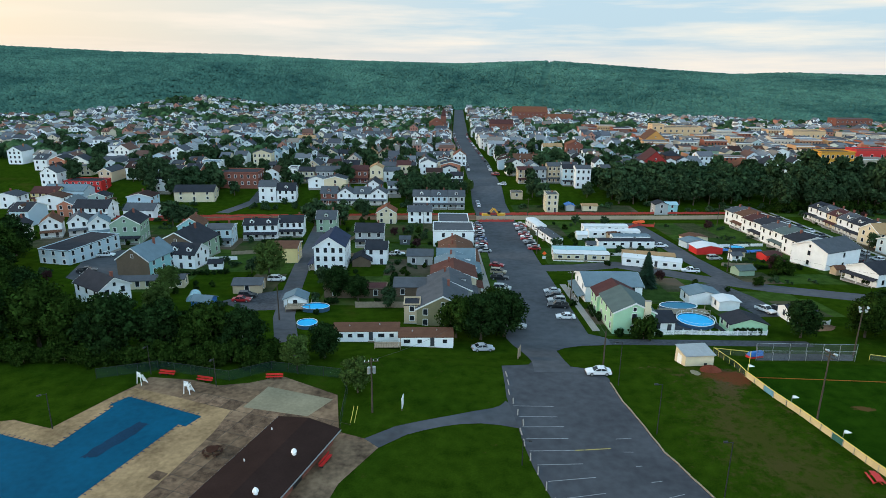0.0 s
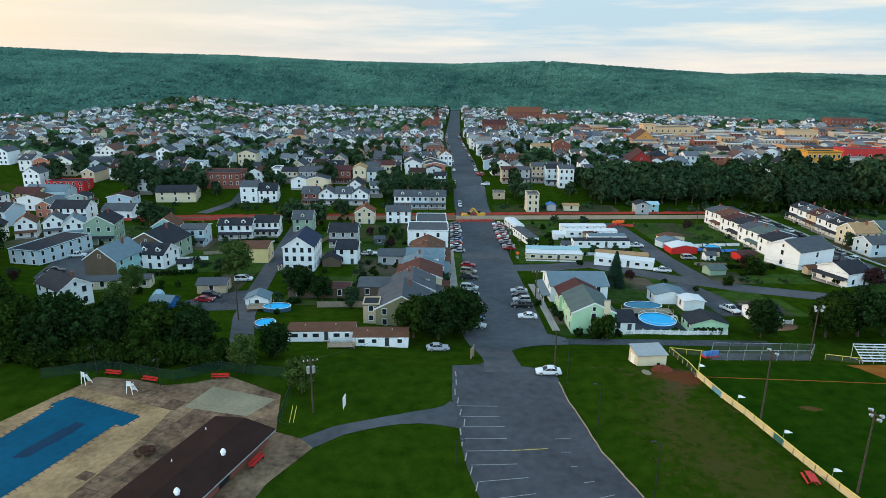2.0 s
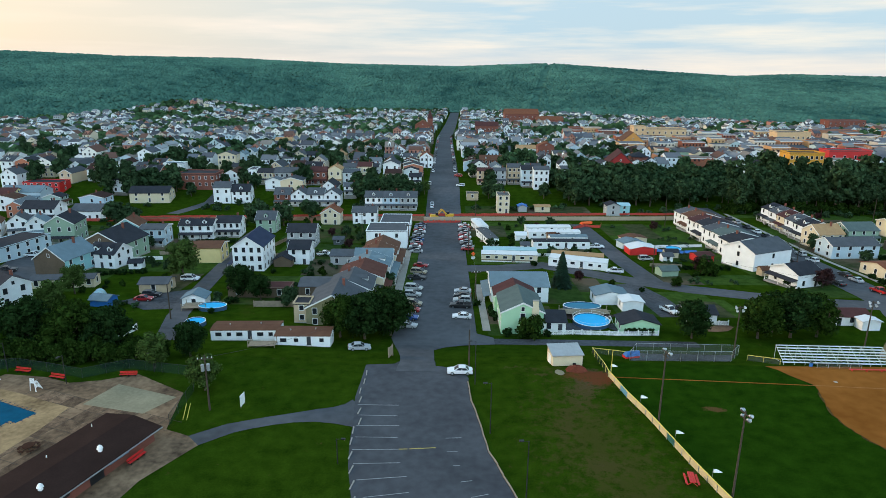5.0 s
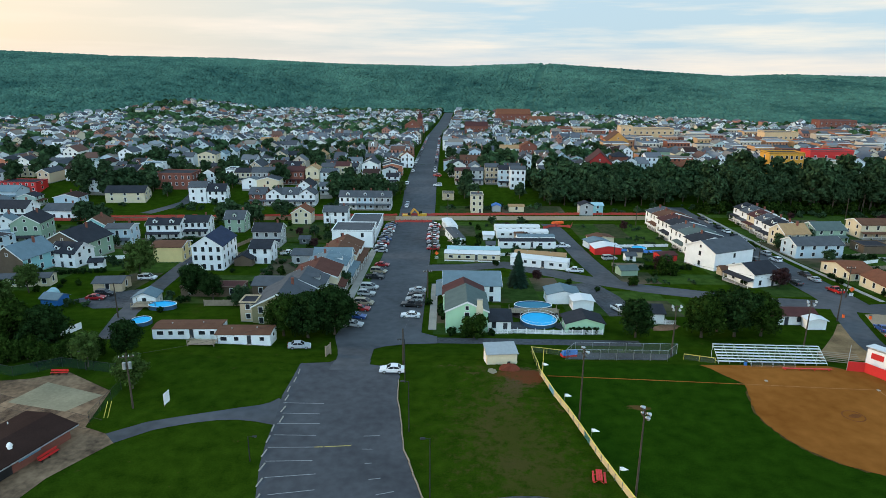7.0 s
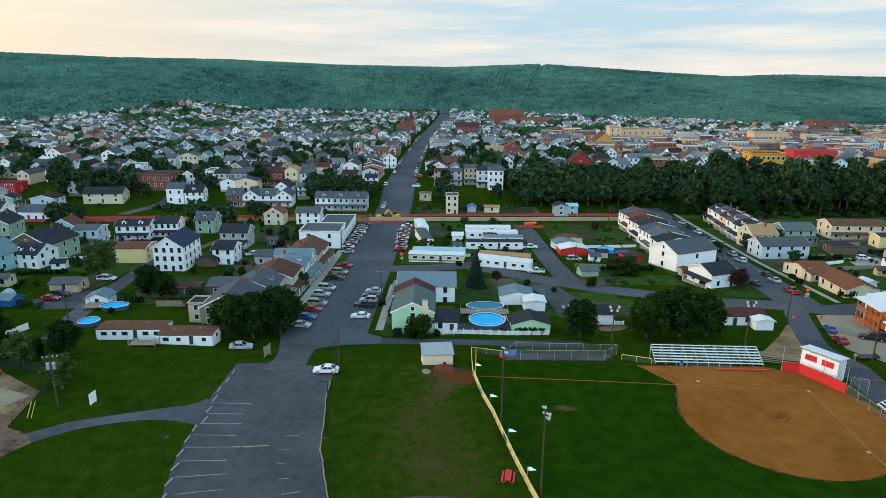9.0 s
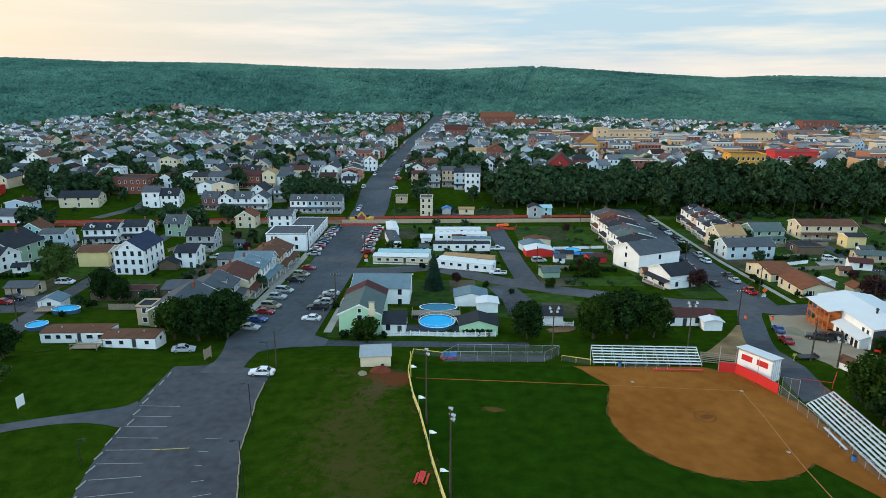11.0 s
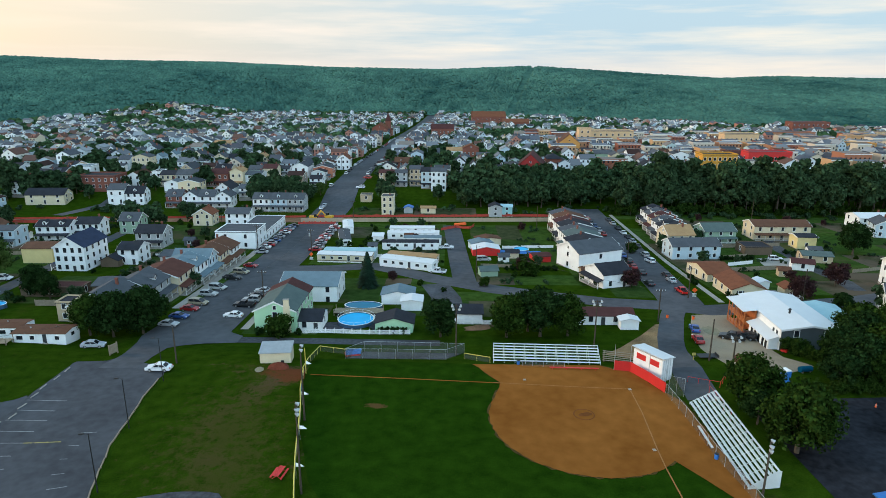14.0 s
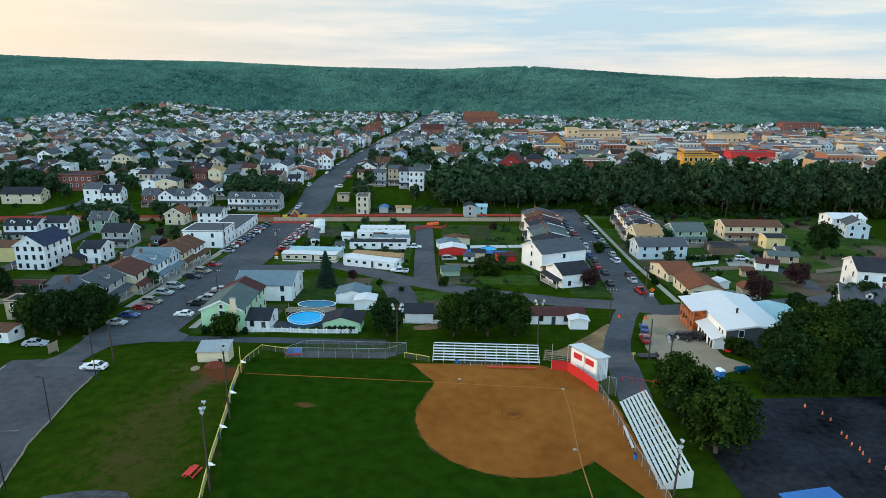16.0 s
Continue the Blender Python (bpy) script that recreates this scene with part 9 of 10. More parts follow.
def road_sign(x, y, rz, label):
    t = thing("works_sign", x, y, rz, label, "sign")
    part("panel", Shape().ext([(0, 0, 1.3), (0.75, 0, 2.05), (0, 0, 2.8), (-0.75, 0, 2.05)], (0, 0.03, 0)), ORANGE, t)
    part("stand", Shape().rod((0, 0.06, 0), (0, 0.06, 2.0), 0.04, 0.04, 6), DARKMETAL, t)
    for k in range(3):
        part("striped_board", Shape().box(-0.6, -0.03, 0.2 + k * 0.34, 0.6, 0.0, 0.38 + k * 0.34), WHITE, t)
road_sign(-79.2, 103.5, 0, "orange diamond roadworks sign above a striped board")
road_sign(35.0, 63.0, 0, "orange diamond roadworks sign beside the street")
def cone(x, y, label="orange traffic cone on dark asphalt"):
    t = thing("traffic_cone", x, y, 0, label, "traffic cone", "traffic cones")
    part("base", Shape().box(-0.22, -0.22, 0.04, 0.22, 0.22, 0.09), RUBBER, t)
    part("body", Shape().rod((0, 0, 0.09), (0, 0, 0.75), 0.15, 0.03, 10), ORANGE, t)
    part("band", Shape().rod((0, 0, 0.45), (0, 0, 0.5), 0.105, 0.09, 10), WHITE, t)
for x, y in ((38.1, -7.3), (39.7, -9.5), (39.9, -11.4), (39.3, -15.3), (39.4, -16.4), (39.0, -18.3), (39.5, -19.4), (39.2, -20.6), (39.0, -22.4), (40.2, -24.0)):
    cone(x, y)
barrel(27.5, 43.5, ORANGE, "orange traffic drum at the crossing")
barrel(21.5, 44.5, ORANGE, "orange traffic drum at the crossing")

# ---- the pool ground ----
def pool_house():
    t = thing("pool_house", -139.1, -27.9, -19, "low brick pool house with a broad dark brown roof", "building", z=0.95)
    w, d = 8.8, 22.4
    part("wall", Shape().ext([(-w / 2, -d / 2, -0.6), (w / 2, -d / 2, -0.6), (w / 2, -d / 2, 2.15), (0, -d / 2, 2.72), (-w / 2, -d / 2, 2.15)], (0, d, 0)), BRICK, t)
    part("roof", gable_roof(w, d, 2.2, 0.62, "y", 0.85, 0.16), HUTROOF, t)
    part("gutter", Shape().box(w / 2 + 0.86, -d / 2 - 0.8, 1.98, w / 2 + 0.98, d / 2 + 0.8, 2.12), SILVER, t)
    part("gutter", Shape().box(-w / 2 - 0.98, -d / 2 - 0.8, 1.98, -w / 2 - 0.86, d / 2 + 0.8, 2.12), SILVER, t)
    part("sign", Shape().box(w / 2 + 0.03, 3.2, 1.2, w / 2 + 0.12, 6.4, 1.9), BLUEPANEL, t, "pale blue sign board")
    part("opening", Shape().box(w / 2 + 0.005, 0.0, 0.0, w / 2 + 0.04, 2.2, 2.05), DARKMETAL, t, "dark doorway")
    part("opening", Shape().box(w / 2 + 0.005, -6.0, 0.9, w / 2 + 0.04, -3.0, 1.9), DARKMETAL, t, "dark hatch")
    for u, v in ((2.5, 3.7), (2.4, -5.1)):
        zz = 2.2 + 0.62 * (1 - abs(u) / (w / 2)) + 0.1
        vt = part("roof_vent", Shape().rod((u, v, zz), (u, v, zz + 0.45), 0.3, 0.3, 12).rod((u, v, zz + 0.45), (u, v, zz + 0.75), 0.42, 0.3, 12).rod((u, v, zz + 0.75), (u, v, zz + 0.95), 0.3, 0.12, 12), WHITE, t, "white mushroom roof vent")
    for u, v in ((-3.9, 8.2), (-3.0, 0.2)):
        zz = 2.2 + 0.62 * (1 - abs(u) / (w / 2)) + 0.1
        part("vent_pipe", Shape().rod((u, v, zz), (u, v, zz + 0.4), 0.07, 0.07, 8), WHITE, t)
pool_house()
def lifeguard_chair(x, y, rz):
    t = thing("lifeguard_chair", x, y, rz, "tall white wooden lifeguard chair on the pool deck", "lifeguard chair", "lifeguard chairs")
    for sx in (-1, 1):
        for sy, lean in ((-1, 0.75), (1, 0.35)):
            part("leg", Shape().rod((sx * 0.75, sy * lean * 1.4, 0.04), (sx * 0.45, sy * 0.35, 2.0 if sy < 0 else 3.0), 0.09, 0.08, 5), WHITE, t)
    part("seat", Shape().box(-0.55, -0.45, 1.85, 0.55, 0.4, 1.97), WHITE, t)
    for k in range(3):
        part("back_slat", Shape().box(-0.5, 0.32, 2.15 + k * 0.3, 0.5, 0.4, 2.35 + k * 0.3), WHITE, t)
    for k in range(4):
        part("step", Shape().box(-0.66 + k * 0.05, -0.98 + k * 0.16, 0.35 + k * 0.38, 0.66 - k * 0.05, -0.82 + k * 0.16, 0.43 + k * 0.38), WHITE, t)
    t.matrix_basis = t.matrix_basis @ Matrix.Diagonal((0.8, 0.8, 0.8, 1))
    for sx in (-1, 1):
        part("armrest", Shape().box(sx * 0.5 - 0.07, -0.45, 2.3, sx * 0.5 + 0.07, 0.35, 2.37), WHITE, t)
lifeguard_chair(-167.3, -0.9, 150)
lifeguard_chair(-158, -4.1, 165)
def park_bench(x, y, rz, label="red-painted park bench with a back"):
    t = thing("park_bench", x, y, rz, label, "bench", "red benches by the pool")
    for k in range(2):
        part("seat_slat", Shape().box(-1.5, -0.25 + k * 0.26, 0.42, 1.5, -0.03 + k * 0.26, 0.48), REDPAINT, t)
    for k in range(2):
        part("back_slat", Shape().box(-1.5, 0.28, 0.58 + k * 0.2, 1.5, 0.33, 0.73 + k * 0.2), REDPAINT, t)
    for u in (-1.2, 0, 1.2):
        part("leg", Shape().box(u - 0.04, -0.22, 0.03, u + 0.04, 0.3, 0.42), DARKMETAL, t)
for x, y, rz in ((-164.2, 2.3, -10), (-156.7, 0.0, -14), (-144.8, 1.2, 4)):
    park_bench(x, y, rz)
park_bench(-131.6, -23.5, 71, "red bench under the pool house eaves")
def picnic_table(x, y, rz):
    t = thing("picnic_table", x, y, rz, "red-painted picnic table with attached benches on grass", "picnic table")
    for k in range(3):
        part("top_plank", Shape().box(-1.2, -0.42 + k * 0.29, 0.72, 1.2, -0.16 + k * 0.29, 0.77), REDPAINT, t)
    for s in (-1, 1):
        part("bench_plank", Shape().box(-1.2, s * 0.78 - 0.14, 0.42, 1.2, s * 0.78 + 0.14, 0.47), REDPAINT, t)
        part("leg", Shape().rod((s * 0.85, -0.7, 0), (s * 0.85, 0.25, 0.74), 0.05, 0.05, 5).rod((s * 0.85, 0.7, 0), (s * 0.85, -0.25, 0.74), 0.05, 0.05, 5), REDPAINT, t)
picnic_table(-55.2, -25.8, 80)
def round_table(x, y, rz):
    t = thing("round_picnic_table", x, y, rz, "round brown picnic table with attached curved benches on the deck", "picnic table")
    part("tabletop", Shape().rod((0, 0, 0.72), (0, 0, 0.78), 0.85, 0.85, 20), TABLEWOOD, t)
    part("pedestal", Shape().rod((0, 0, 0), (0, 0, 0.72), 0.09, 0.09, 10), DARKMETAL, t)
    for k in range(6):
        c, e = math.cos(k * math.pi / 3), math.sin(k * math.pi / 3)
        bench = []
        for r, da in ((1.12, -0.36), (1.12, 0), (1.12, 0.36), (1.48, 0.36), (1.48, 0), (1.48, -0.36)):
            bench.append((r * math.cos(k * math.pi / 3 + da), r * math.sin(k * math.pi / 3 + da), 0.43))
        part("bench", Shape().ext(bench, (0, 0, 0.05)), TABLEWOOD, t)
        part("leg", Shape().rod((0.08 * c, 0.08 * e, 0.3), (1.3 * c, 1.3 * e, 0.42), 0.035, 0.035, 6).rod((1.3 * c, 1.3 * e, 0), (1.3 * c, 1.3 * e, 0.43), 0.04, 0.04, 6), DARKMETAL, t)
round_table(-148.1, -21.3, 10)
g = random.Random(4)
t = thing("equipment_shed", -65.6, 11.6, 6, "cream block shed with a grey metal roof and white door", "shed")
part("wall", Shape().ext([(-2.9, -2.0, -0.8), (-2.9, 2.0, -0.8), (-2.9, 2.0, 3.0), (-2.9, -2.0, 2.5)], (5.8, 0, 0)), CREAM, t)
part("roof", Shape().ext([(-3.1, -2.3, 2.48), (-3.1, 2.2, 3.04), (-3.1, 2.2, 3.16), (-3.1, -2.3, 2.6)], (6.2, 0, 0)), SILVER, t)
for k in range(9):
    part("roof_seam", Shape().ext([(-2.9 + k * 0.72, -2.28, 2.604), (-2.9 + k * 0.72, 2.18, 3.163), (-2.9 + k * 0.72, 2.18, 3.22), (-2.9 + k * 0.72, -2.28, 2.66)], (0.05, 0, 0)), SILVER, t)
part("door", Shape().box(-2.96, -0.6, -0.3, -2.9, 1.0, 1.9), WHITE, t)
part("vent", Shape().box(1.0, -2.04, 0.4, 1.6, -2.0, 0.9), DARKMETAL, t)
t = thing("clay_heap", -64.2, 7.4, 0, "heap of red clay beside the shed", "clay heap")
sh = Shape()
for j in range(4):
    for i in range(14):
        a = 2 * math.pi * i / 14
        r = (2.3, 1.7, 0.9, 0.1)[j] * (0.85 + 0.3 * g.random())
        sh.v.append((r * math.cos(a), 0.6 * r * math.sin(a), (-0.2, 0.35, 0.75, 0.85)[j] + 0.08 * g.random()))
for j in range(3):
    sh.f += [(j * 14 + i, j * 14 + (i + 1) % 14, (j + 1) * 14 + (i + 1) % 14, (j + 1) * 14 + i) for i in range(14)]
sh.m = [0] * len(sh.f)
part("mound", sh, CLAYRED, t)
t = thing("field_cover", -51.4, 15.8, 15, "folded blue tarpaulin over red equipment", "tarpaulin")
part("tarp", Shape().ext([(-1.5, -0.7, 0.5), (-1.5, 0.7, 0.5), (-1.3, 0.4, 1.2), (-1.3, -0.3, 1.3)], (3.0, 0, 0)), TARPBLUE, t)
part("crate", Shape().box(-1.6, -0.8, 0, 1.4, 0.7, 0.5), REDPAINT, t)

# ---- garden pools, decks and small yard things ----
def round_pool(x, y, rx, ry, label, deck=True, h=1.05, fill=WATER):
    t = thing("garden_pool", x, y, 0, label, "swimming pool")
    n = 28
    def ell(k, z):
        return [(rx * k * math.cos(2 * math.pi * i / n), ry * k * math.sin(2 * math.pi * i / n), z) for i in range(n)]
    part("wall", Shape().add(ell(1, -0.3) + ell(1, h) + ell(0.95, h) + ell(0.95, 0.2), [(j * n + i, j * n + (i + 1) % n, (j + 1) * n + (i + 1) % n, (j + 1) * n + i) for j in range(3) for i in range(n)]), LINER, t)
    part("rim", Shape().add(ell(1.015, h + 0.004) + ell(1.015, h + 0.05) + ell(0.965, h + 0.05) + ell(0.965, h + 0.004), [(j * n + i, j * n + (i + 1) % n, (j + 1) * n + (i + 1) % n, (j + 1) * n + i) for j in range(3) for i in range(n)]), WHITE, t)
    part("water", Shape().add(ell(0.95, h - 0.15), [tuple(range(n))]), fill, t)
    if deck:
        part("ladder", Shape().tube([(rx * 0.8, 0.3, h - 0.4), (rx * 0.8, 0.3, h + 0.8), (rx * 1.05, 0.3, h + 0.8), (rx * 1.25, 0.3, -0.2)], 0.04).tube([(rx * 0.8, -0.3, h - 0.4), (rx * 0.8, -0.3, h + 0.8), (rx * 1.05, -0.3, h + 0.8), (rx * 1.25, -0.3, -0.2)], 0.04), WHITE, t)
        for i in range(0, 28, 3):
            a = 2 * math.pi * i / 28
            part("fence_post", Shape().rod((rx * 1.02 * math.cos(a), ry * 1.02 * math.sin(a), h), (rx * 1.02 * math.cos(a), ry * 1.02 * math.sin(a), h + 0.7), 0.03, 0.03, 5), WHITE, t)
        part("fence_rail", Shape().tube([(rx * 1.02 * math.cos(2 * math.pi * i / 28), ry * 1.02 * math.sin(2 * math.pi * i / 28), h + 0.7) for i in range(29)], 0.02, 5), WHITE, t)
round_pool(-54.2, 38.6, 4.3, 4.3, "round above-ground pool with bright blue water and a white rail")
round_pool(-54.0, 49.8, 4.8, 2.6, "oval above-ground pool with dark blue water", False, 1.0, WATERTEAL)
round_pool(-145.2, 32.5, 2.3, 2.3, "round blue above-ground pool in a back garden", False, 1.0)
round_pool(-145.4, 44.0, 3.4, 2.2, "oval blue above-ground pool beside a deck", False, 1.1)
def deck(x, y, w, d, h, rz, label):
    t = thing("timber_deck", x, y, rz, label, "deck")
    n = int(w / 0.5)
    for i in range(n):
        part("board", Shape().box(-w / 2 + i * w / n, -d / 2, h - 0.06, -w / 2 + (i + 0.92) * w / n, d / 2, h), WOOD, t)
    for sx in (-1, 1):
        for sy in (-1, 1):
            part("post", Shape().box(sx * (w / 2 - 0.1) - 0.07, sy * (d / 2 - 0.1) - 0.07, -0.8, sx * (w / 2 - 0.1) + 0.07, sy * (d / 2 - 0.1) + 0.07, h + 0.95), WOOD, t)
    part("rail", Shape().box(-w / 2, -d / 2 - 0.02, h + 0.85, w / 2, -d / 2 + 0.06, h + 0.95), WOOD, t)
deck(-54.5, 45.0, 12, 3.4, 1.0, 0, "weathered timber deck between the garden pools")
deck(-149.6, 44.4, 6, 4, 0.9, 4, "weathered timber deck behind the white hut")
deck(-126, 18.6, 5.5, 2.6, 0.6, 2, "small timber porch deck of the mobile home")
house(-151, 48.4, 5.6, 4.4, 2.2, 1.2, WHITE, ROOFBLUE, "y", 4, "small white garden hut with a pale roof", floors=1, cols=(1, 0), chimney=False, name="shed", category="shed")
house(-173.4, 46.8, 4.8, 3.8, 1.9, 0.9, TARPBLUE, ROOFBLUE, "x", -10, "small blue garden shed", floors=1, cols=(0, 0), chimney=False, name="shed", category="shed", door=False)
t = thing("greenhouse", -178.2, 52.6, 10, "arched translucent garden greenhouse", "greenhouse")
sh = Shape()
arc = [(1.5 * math.cos(math.pi * i / 10), 1.9 * math.sin(math.pi * i / 10)) for i in range(11)]
sh.ext([(a, -2.2, b - 0.1) for a, b in arc], (0, 4.4, 0))
part("shell", sh, ROOFAQUA, t)
for k in range(4):
    part("hoop", Shape().tube([(a * 1.02, -2.2 + k * 1.46, b * 1.02 - 0.1) for a, b in arc], 0.04, 5), SILVER, t)
house(-137, 56.5, 16, 5, 2.6, 0.2, BROWN, ROOFMAROON, kind="flat", label="long low brown garage row behind bushes", floors=1, cols=(3, 1), chimney=False, name="garage", category="garage", door=False)
house(-121.6, 37.4, 3.6, 4.6, 4.6, 0.3, TAN, ROOFDARK, kind="flat", label="small tan block with a dark roof terrace", floors=2, cols=(1, 1), chimney=False, door=False)
t = thing("white_banner", -157.0, 25.6, 70, "white sheet banner stretched beside the alley", "banner")
part("sheet", Shape().box(-2.6, -0.02, 0.3, 2.6, 0.02, 1.8), WHITE, t)
for u in (-2.6, 0, 2.6):
    part("stake", Shape().rod((u, 0.05, -0.3), (u, 0.05, 1.9), 0.05, 0.05, 6), WOOD, t)
t = thing("portable_toilet", 27.8, 1.6, 15, "blue portable toilet with a pale roof", "toilet")
part("cabin", Shape().box(-0.6, -0.6, 0, 0.6, 0.6, 2.15), TARPBLUE, t)
part("roof", Shape().ext([(-0.66, -0.66, 2.15), (0.66, -0.66, 2.15), (0.4, -0.66, 2.4), (-0.4, -0.66, 2.4)], (0, 1.32, 0)), WHITE, t)
part("door", Shape().box(-0.42, -0.64, 0.1, 0.42, -0.6, 2.0), TARPBLUE, t)
t = thing("canopy", 25.0, -35.2, 12, "bright blue fabric canopy roof on posts", "canopy")
part("cloth", hip_roof(7.0, 6.0, 2.4, 0.9, 0.1), TARPBLUE, t)
for sx in (-1, 1):
    for sy in (-1, 1):
        part("post", Shape().rod((sx * 3.3, sy * 2.8, 0), (sx * 3.3, sy * 2.8, 2.4), 0.04, 0.04, 6), SILVER, t)
house(-1.5, 105.5, 6, 5, 2.2, 0.5, REDPAINT, ROOFMAROON, "x", 12, "low red back porch shed", floors=1, cols=(0, 0), chimney=False, name="shed", category="shed", door=False)
for x, y in ((-7.5, 112.5), (-2.5, 113), (-12.5, 114.5)):
    t = thing("tarp_frame", x, y, 5, "blue tarpaulin on a low frame in the garden", "tarpaulin", "blue tarpaulins")
    part("tarp", Shape().ext([(-2.2, -1.2, 0.9), (-2.2, 1.2, 0.9), (-2.2, 0, 1.5)], (4.4, 0, 0)), TARPBLUE, t)
    for sx in (-2.1, 2.1):
        part("leg", Shape().rod((sx, 0, -0.2), (sx, 0, 1.0), 0.05, 0.05, 6), SILVER, t)
round_pool(-6.5, 118.5, 2.8, 2.8, "round pale blue garden pool", False, 1.0)

# ---- the club house with the timber porch ----
t = house(44.6, 33.9, 12.4, 22, 5.2, 1.0, DARKSIDE, ROOFWHITE, "y", -2, "club house with slate front, white side and a white metal roof", cols=(2, 0), chimney=False, category="building", name="club_house", door=False, z=-3.1, faces=("front",))
part("side_cladding", Shape().box(-6.23, -10.9, -1.0, -6.205, 11, 4.95), SIDING, t)
for y in (-9.2, -7.6):
    w = part("window", Shape().box(-6.29, y - 0.55, 3.1, -6.235, y + 0.55, 4.5), WHITE, t)
    part("pane", Shape().box(-6.30, y - 0.42, 3.24, -6.292, y + 0.42, 4.36), GLASS, w)
part("vent_pipe", Shape().rod((-1.4, -3.6, 5.6), (-1.4, -3.6, 7.0), 0.22, 0.22, 9).rod((-1.4, -3.6, 7.0), (-1.4, -3.6, 7.3), 0.4, 0.2, 9), DARKMETAL, t)
part("downpipe", Shape().rod((-6.28, -10.6, -0.6), (-6.28, -10.6, 5.0), 0.06, 0.06, 6), WHITE, t)
t = thing("lean_to", 37.5, 28.9, -2, "low white lean-to with glass doors beside the club house", "building", z=-3.1)
part("wall", Shape().ext([(-1.3, -4.9, -0.8), (0.92, -4.9, -0.8), (0.92, -4.9, 3.4), (-1.3, -4.9, 2.6)], (0, 9.8, 0)), SIDING, t)
part("roof", Shape().ext([(-1.9, -5.3, 2.45), (0.94, -5.3, 3.46), (0.94, -5.3, 3.6), (-1.9, -5.3, 2.6)], (0, 10.6, 0)), ROOFWHITE, t)
for y in (-3.9, -2.4, -0.4, 1.4, 3.2):
    d = part("glass_door", Shape().box(-1.36, y - 0.62, -0.1, -1.305, y + 0.62, 2.15), WHITE, t)
    part("pane", Shape().box(-1.372, y - 0.5, 0.1, -1.362, y + 0.5, 2.0), GLASS, d)
house(56.2, 37.0, 8.6, 15, 3.4, 0.8, DARKSIDE, ROOFAQUA, "y", -6, "long wing with an aqua metal roof behind the club house", floors=1, cols=(2, 2), chimney=False, name="club_house_wing", category="building", z=-3.4)
t = thing("timber_porch", 37.2, 39.2, -2, "varnished orange timber porch under a white roof", "porch", z=-3.7)
part("floor", Shape().box(-1.6, -4.6, -0.6, 1.3, 4.6, 0.15), LOG, t)
part("upper_floor", Shape().box(-1.6, -4.6, 2.7, 1.3, 4.6, 2.95), LOG, t)
part("roof", Shape().ext([(-2.2, -5.0, 5.45), (1.35, -5.0, 5.9), (1.35, -5.0, 6.04), (-2.2, -5.0, 5.6)], (0, 10, 0)), ROOFWHITE, t)
for i in range(6):
    part("post", Shape().rod((-1.5, -4.4 + i * 1.76, 0.15), (-1.5, -4.4 + i * 1.76, 5.45), 0.14, 0.14, 8), LOG, t)
for k, z in enumerate((0.5, 0.85, 1.2, 3.2, 3.55, 3.9)):
    part("rail_log", Shape().rod((-1.5, -4.5, z), (-1.5, 4.5, z), 0.09, 0.09, 7), LOG, t)
part("back_wall", Shape().box(0.9, -4.5, 0.15, 1.1, 4.5, 5.6), LOG, t)
part("end_rail", Shape().rod((-1.5, -4.5, 3.9), (1.2, -4.5, 3.9), 0.09, 0.09, 7).rod((-1.5, -4.5, 3.4), (1.2, -4.5, 3.4), 0.09, 0.09, 7), LOG, t)
part("gable_beam", Shape().rod((-1.5, -4.8, 5.3), (-1.5, 4.8, 5.3), 0.16, 0.16, 8), LOG, t)

# ---- the bank beside the gravel yard ----
t = thing("garden_hut", 22.6, 6.6, 25, "small white hut with a brown roof on the bank", "hut")
part("wall", Shape().ext([(-1.2, -1.4, -0.4), (1.2, -1.4, -0.4), (1.2, -1.4, 1.3), (0.7, -1.4, 2.0), (0, -1.4, 2.35), (-0.7, -1.4, 2.0), (-1.2, -1.4, 1.3)], (0, 2.8, 0)), SIDING, t)
part("roof", Shape().ext([(-1.4, -1.5, 1.25), (-0.78, -1.5, 2.1), (0, -1.5, 2.5), (0.78, -1.5, 2.1), (1.4, -1.5, 1.25), (1.25, -1.5, 1.3), (0.72, -1.5, 2.02), (0, -1.5, 2.37), (-0.72, -1.5, 2.02), (-1.25, -1.5, 1.3)], (0, 3.0, 0)), ROOFBROWN, t)
part("door", Shape().box(-0.4, -1.43, -0.1, 0.4, -1.405, 1.6), WOOD, t)
t = thing("flat_trailer", 18.8, 13.4, 4, "dark flat trailer parked on the grass bank", "trailer")
part("bed", Shape().box(-1.9, -0.9, 0.5, 1.9, 0.9, 0.62), DARKMETAL, t)
part("tailboard", Shape().box(1.84, -0.9, 0.62, 1.9, 0.9, 1.0), DARKMETAL, t)
part("drawbar", Shape().rod((-1.9, 0, 0.52), (-3.1, 0, 0.4), 0.05, 0.05, 6), DARKMETAL, t)
for y in (-0.98, 0.98):
    part("wheel", Shape().rod((0.2, y - 0.08, 0.28), (0.2, y + 0.08, 0.28), 0.3, 0.3, 12), DARKMETAL, t)
t = thing("hydrant_marker", 15.6, 12.2, 0, "yellow marker post on the grass bank", "post")
part("post", Shape().rod((0, 0, -0.2), (0, 0, 1.1), 0.07, 0.07, 8), YELLOWLINE, t)
part("board", Shape().box(-0.35, -0.03, 1.05, 0.35, 0.03, 1.6), YELLOWLINE, t)
t = thing("motorbike_trailer", 38.0, 20.6, 40, "small dark red trailer beside the club house", "trailer")
part("bed", Shape().box(-1.1, -0.6, 0.45, 1.1, 0.6, 0.85), REDPAINT, t)
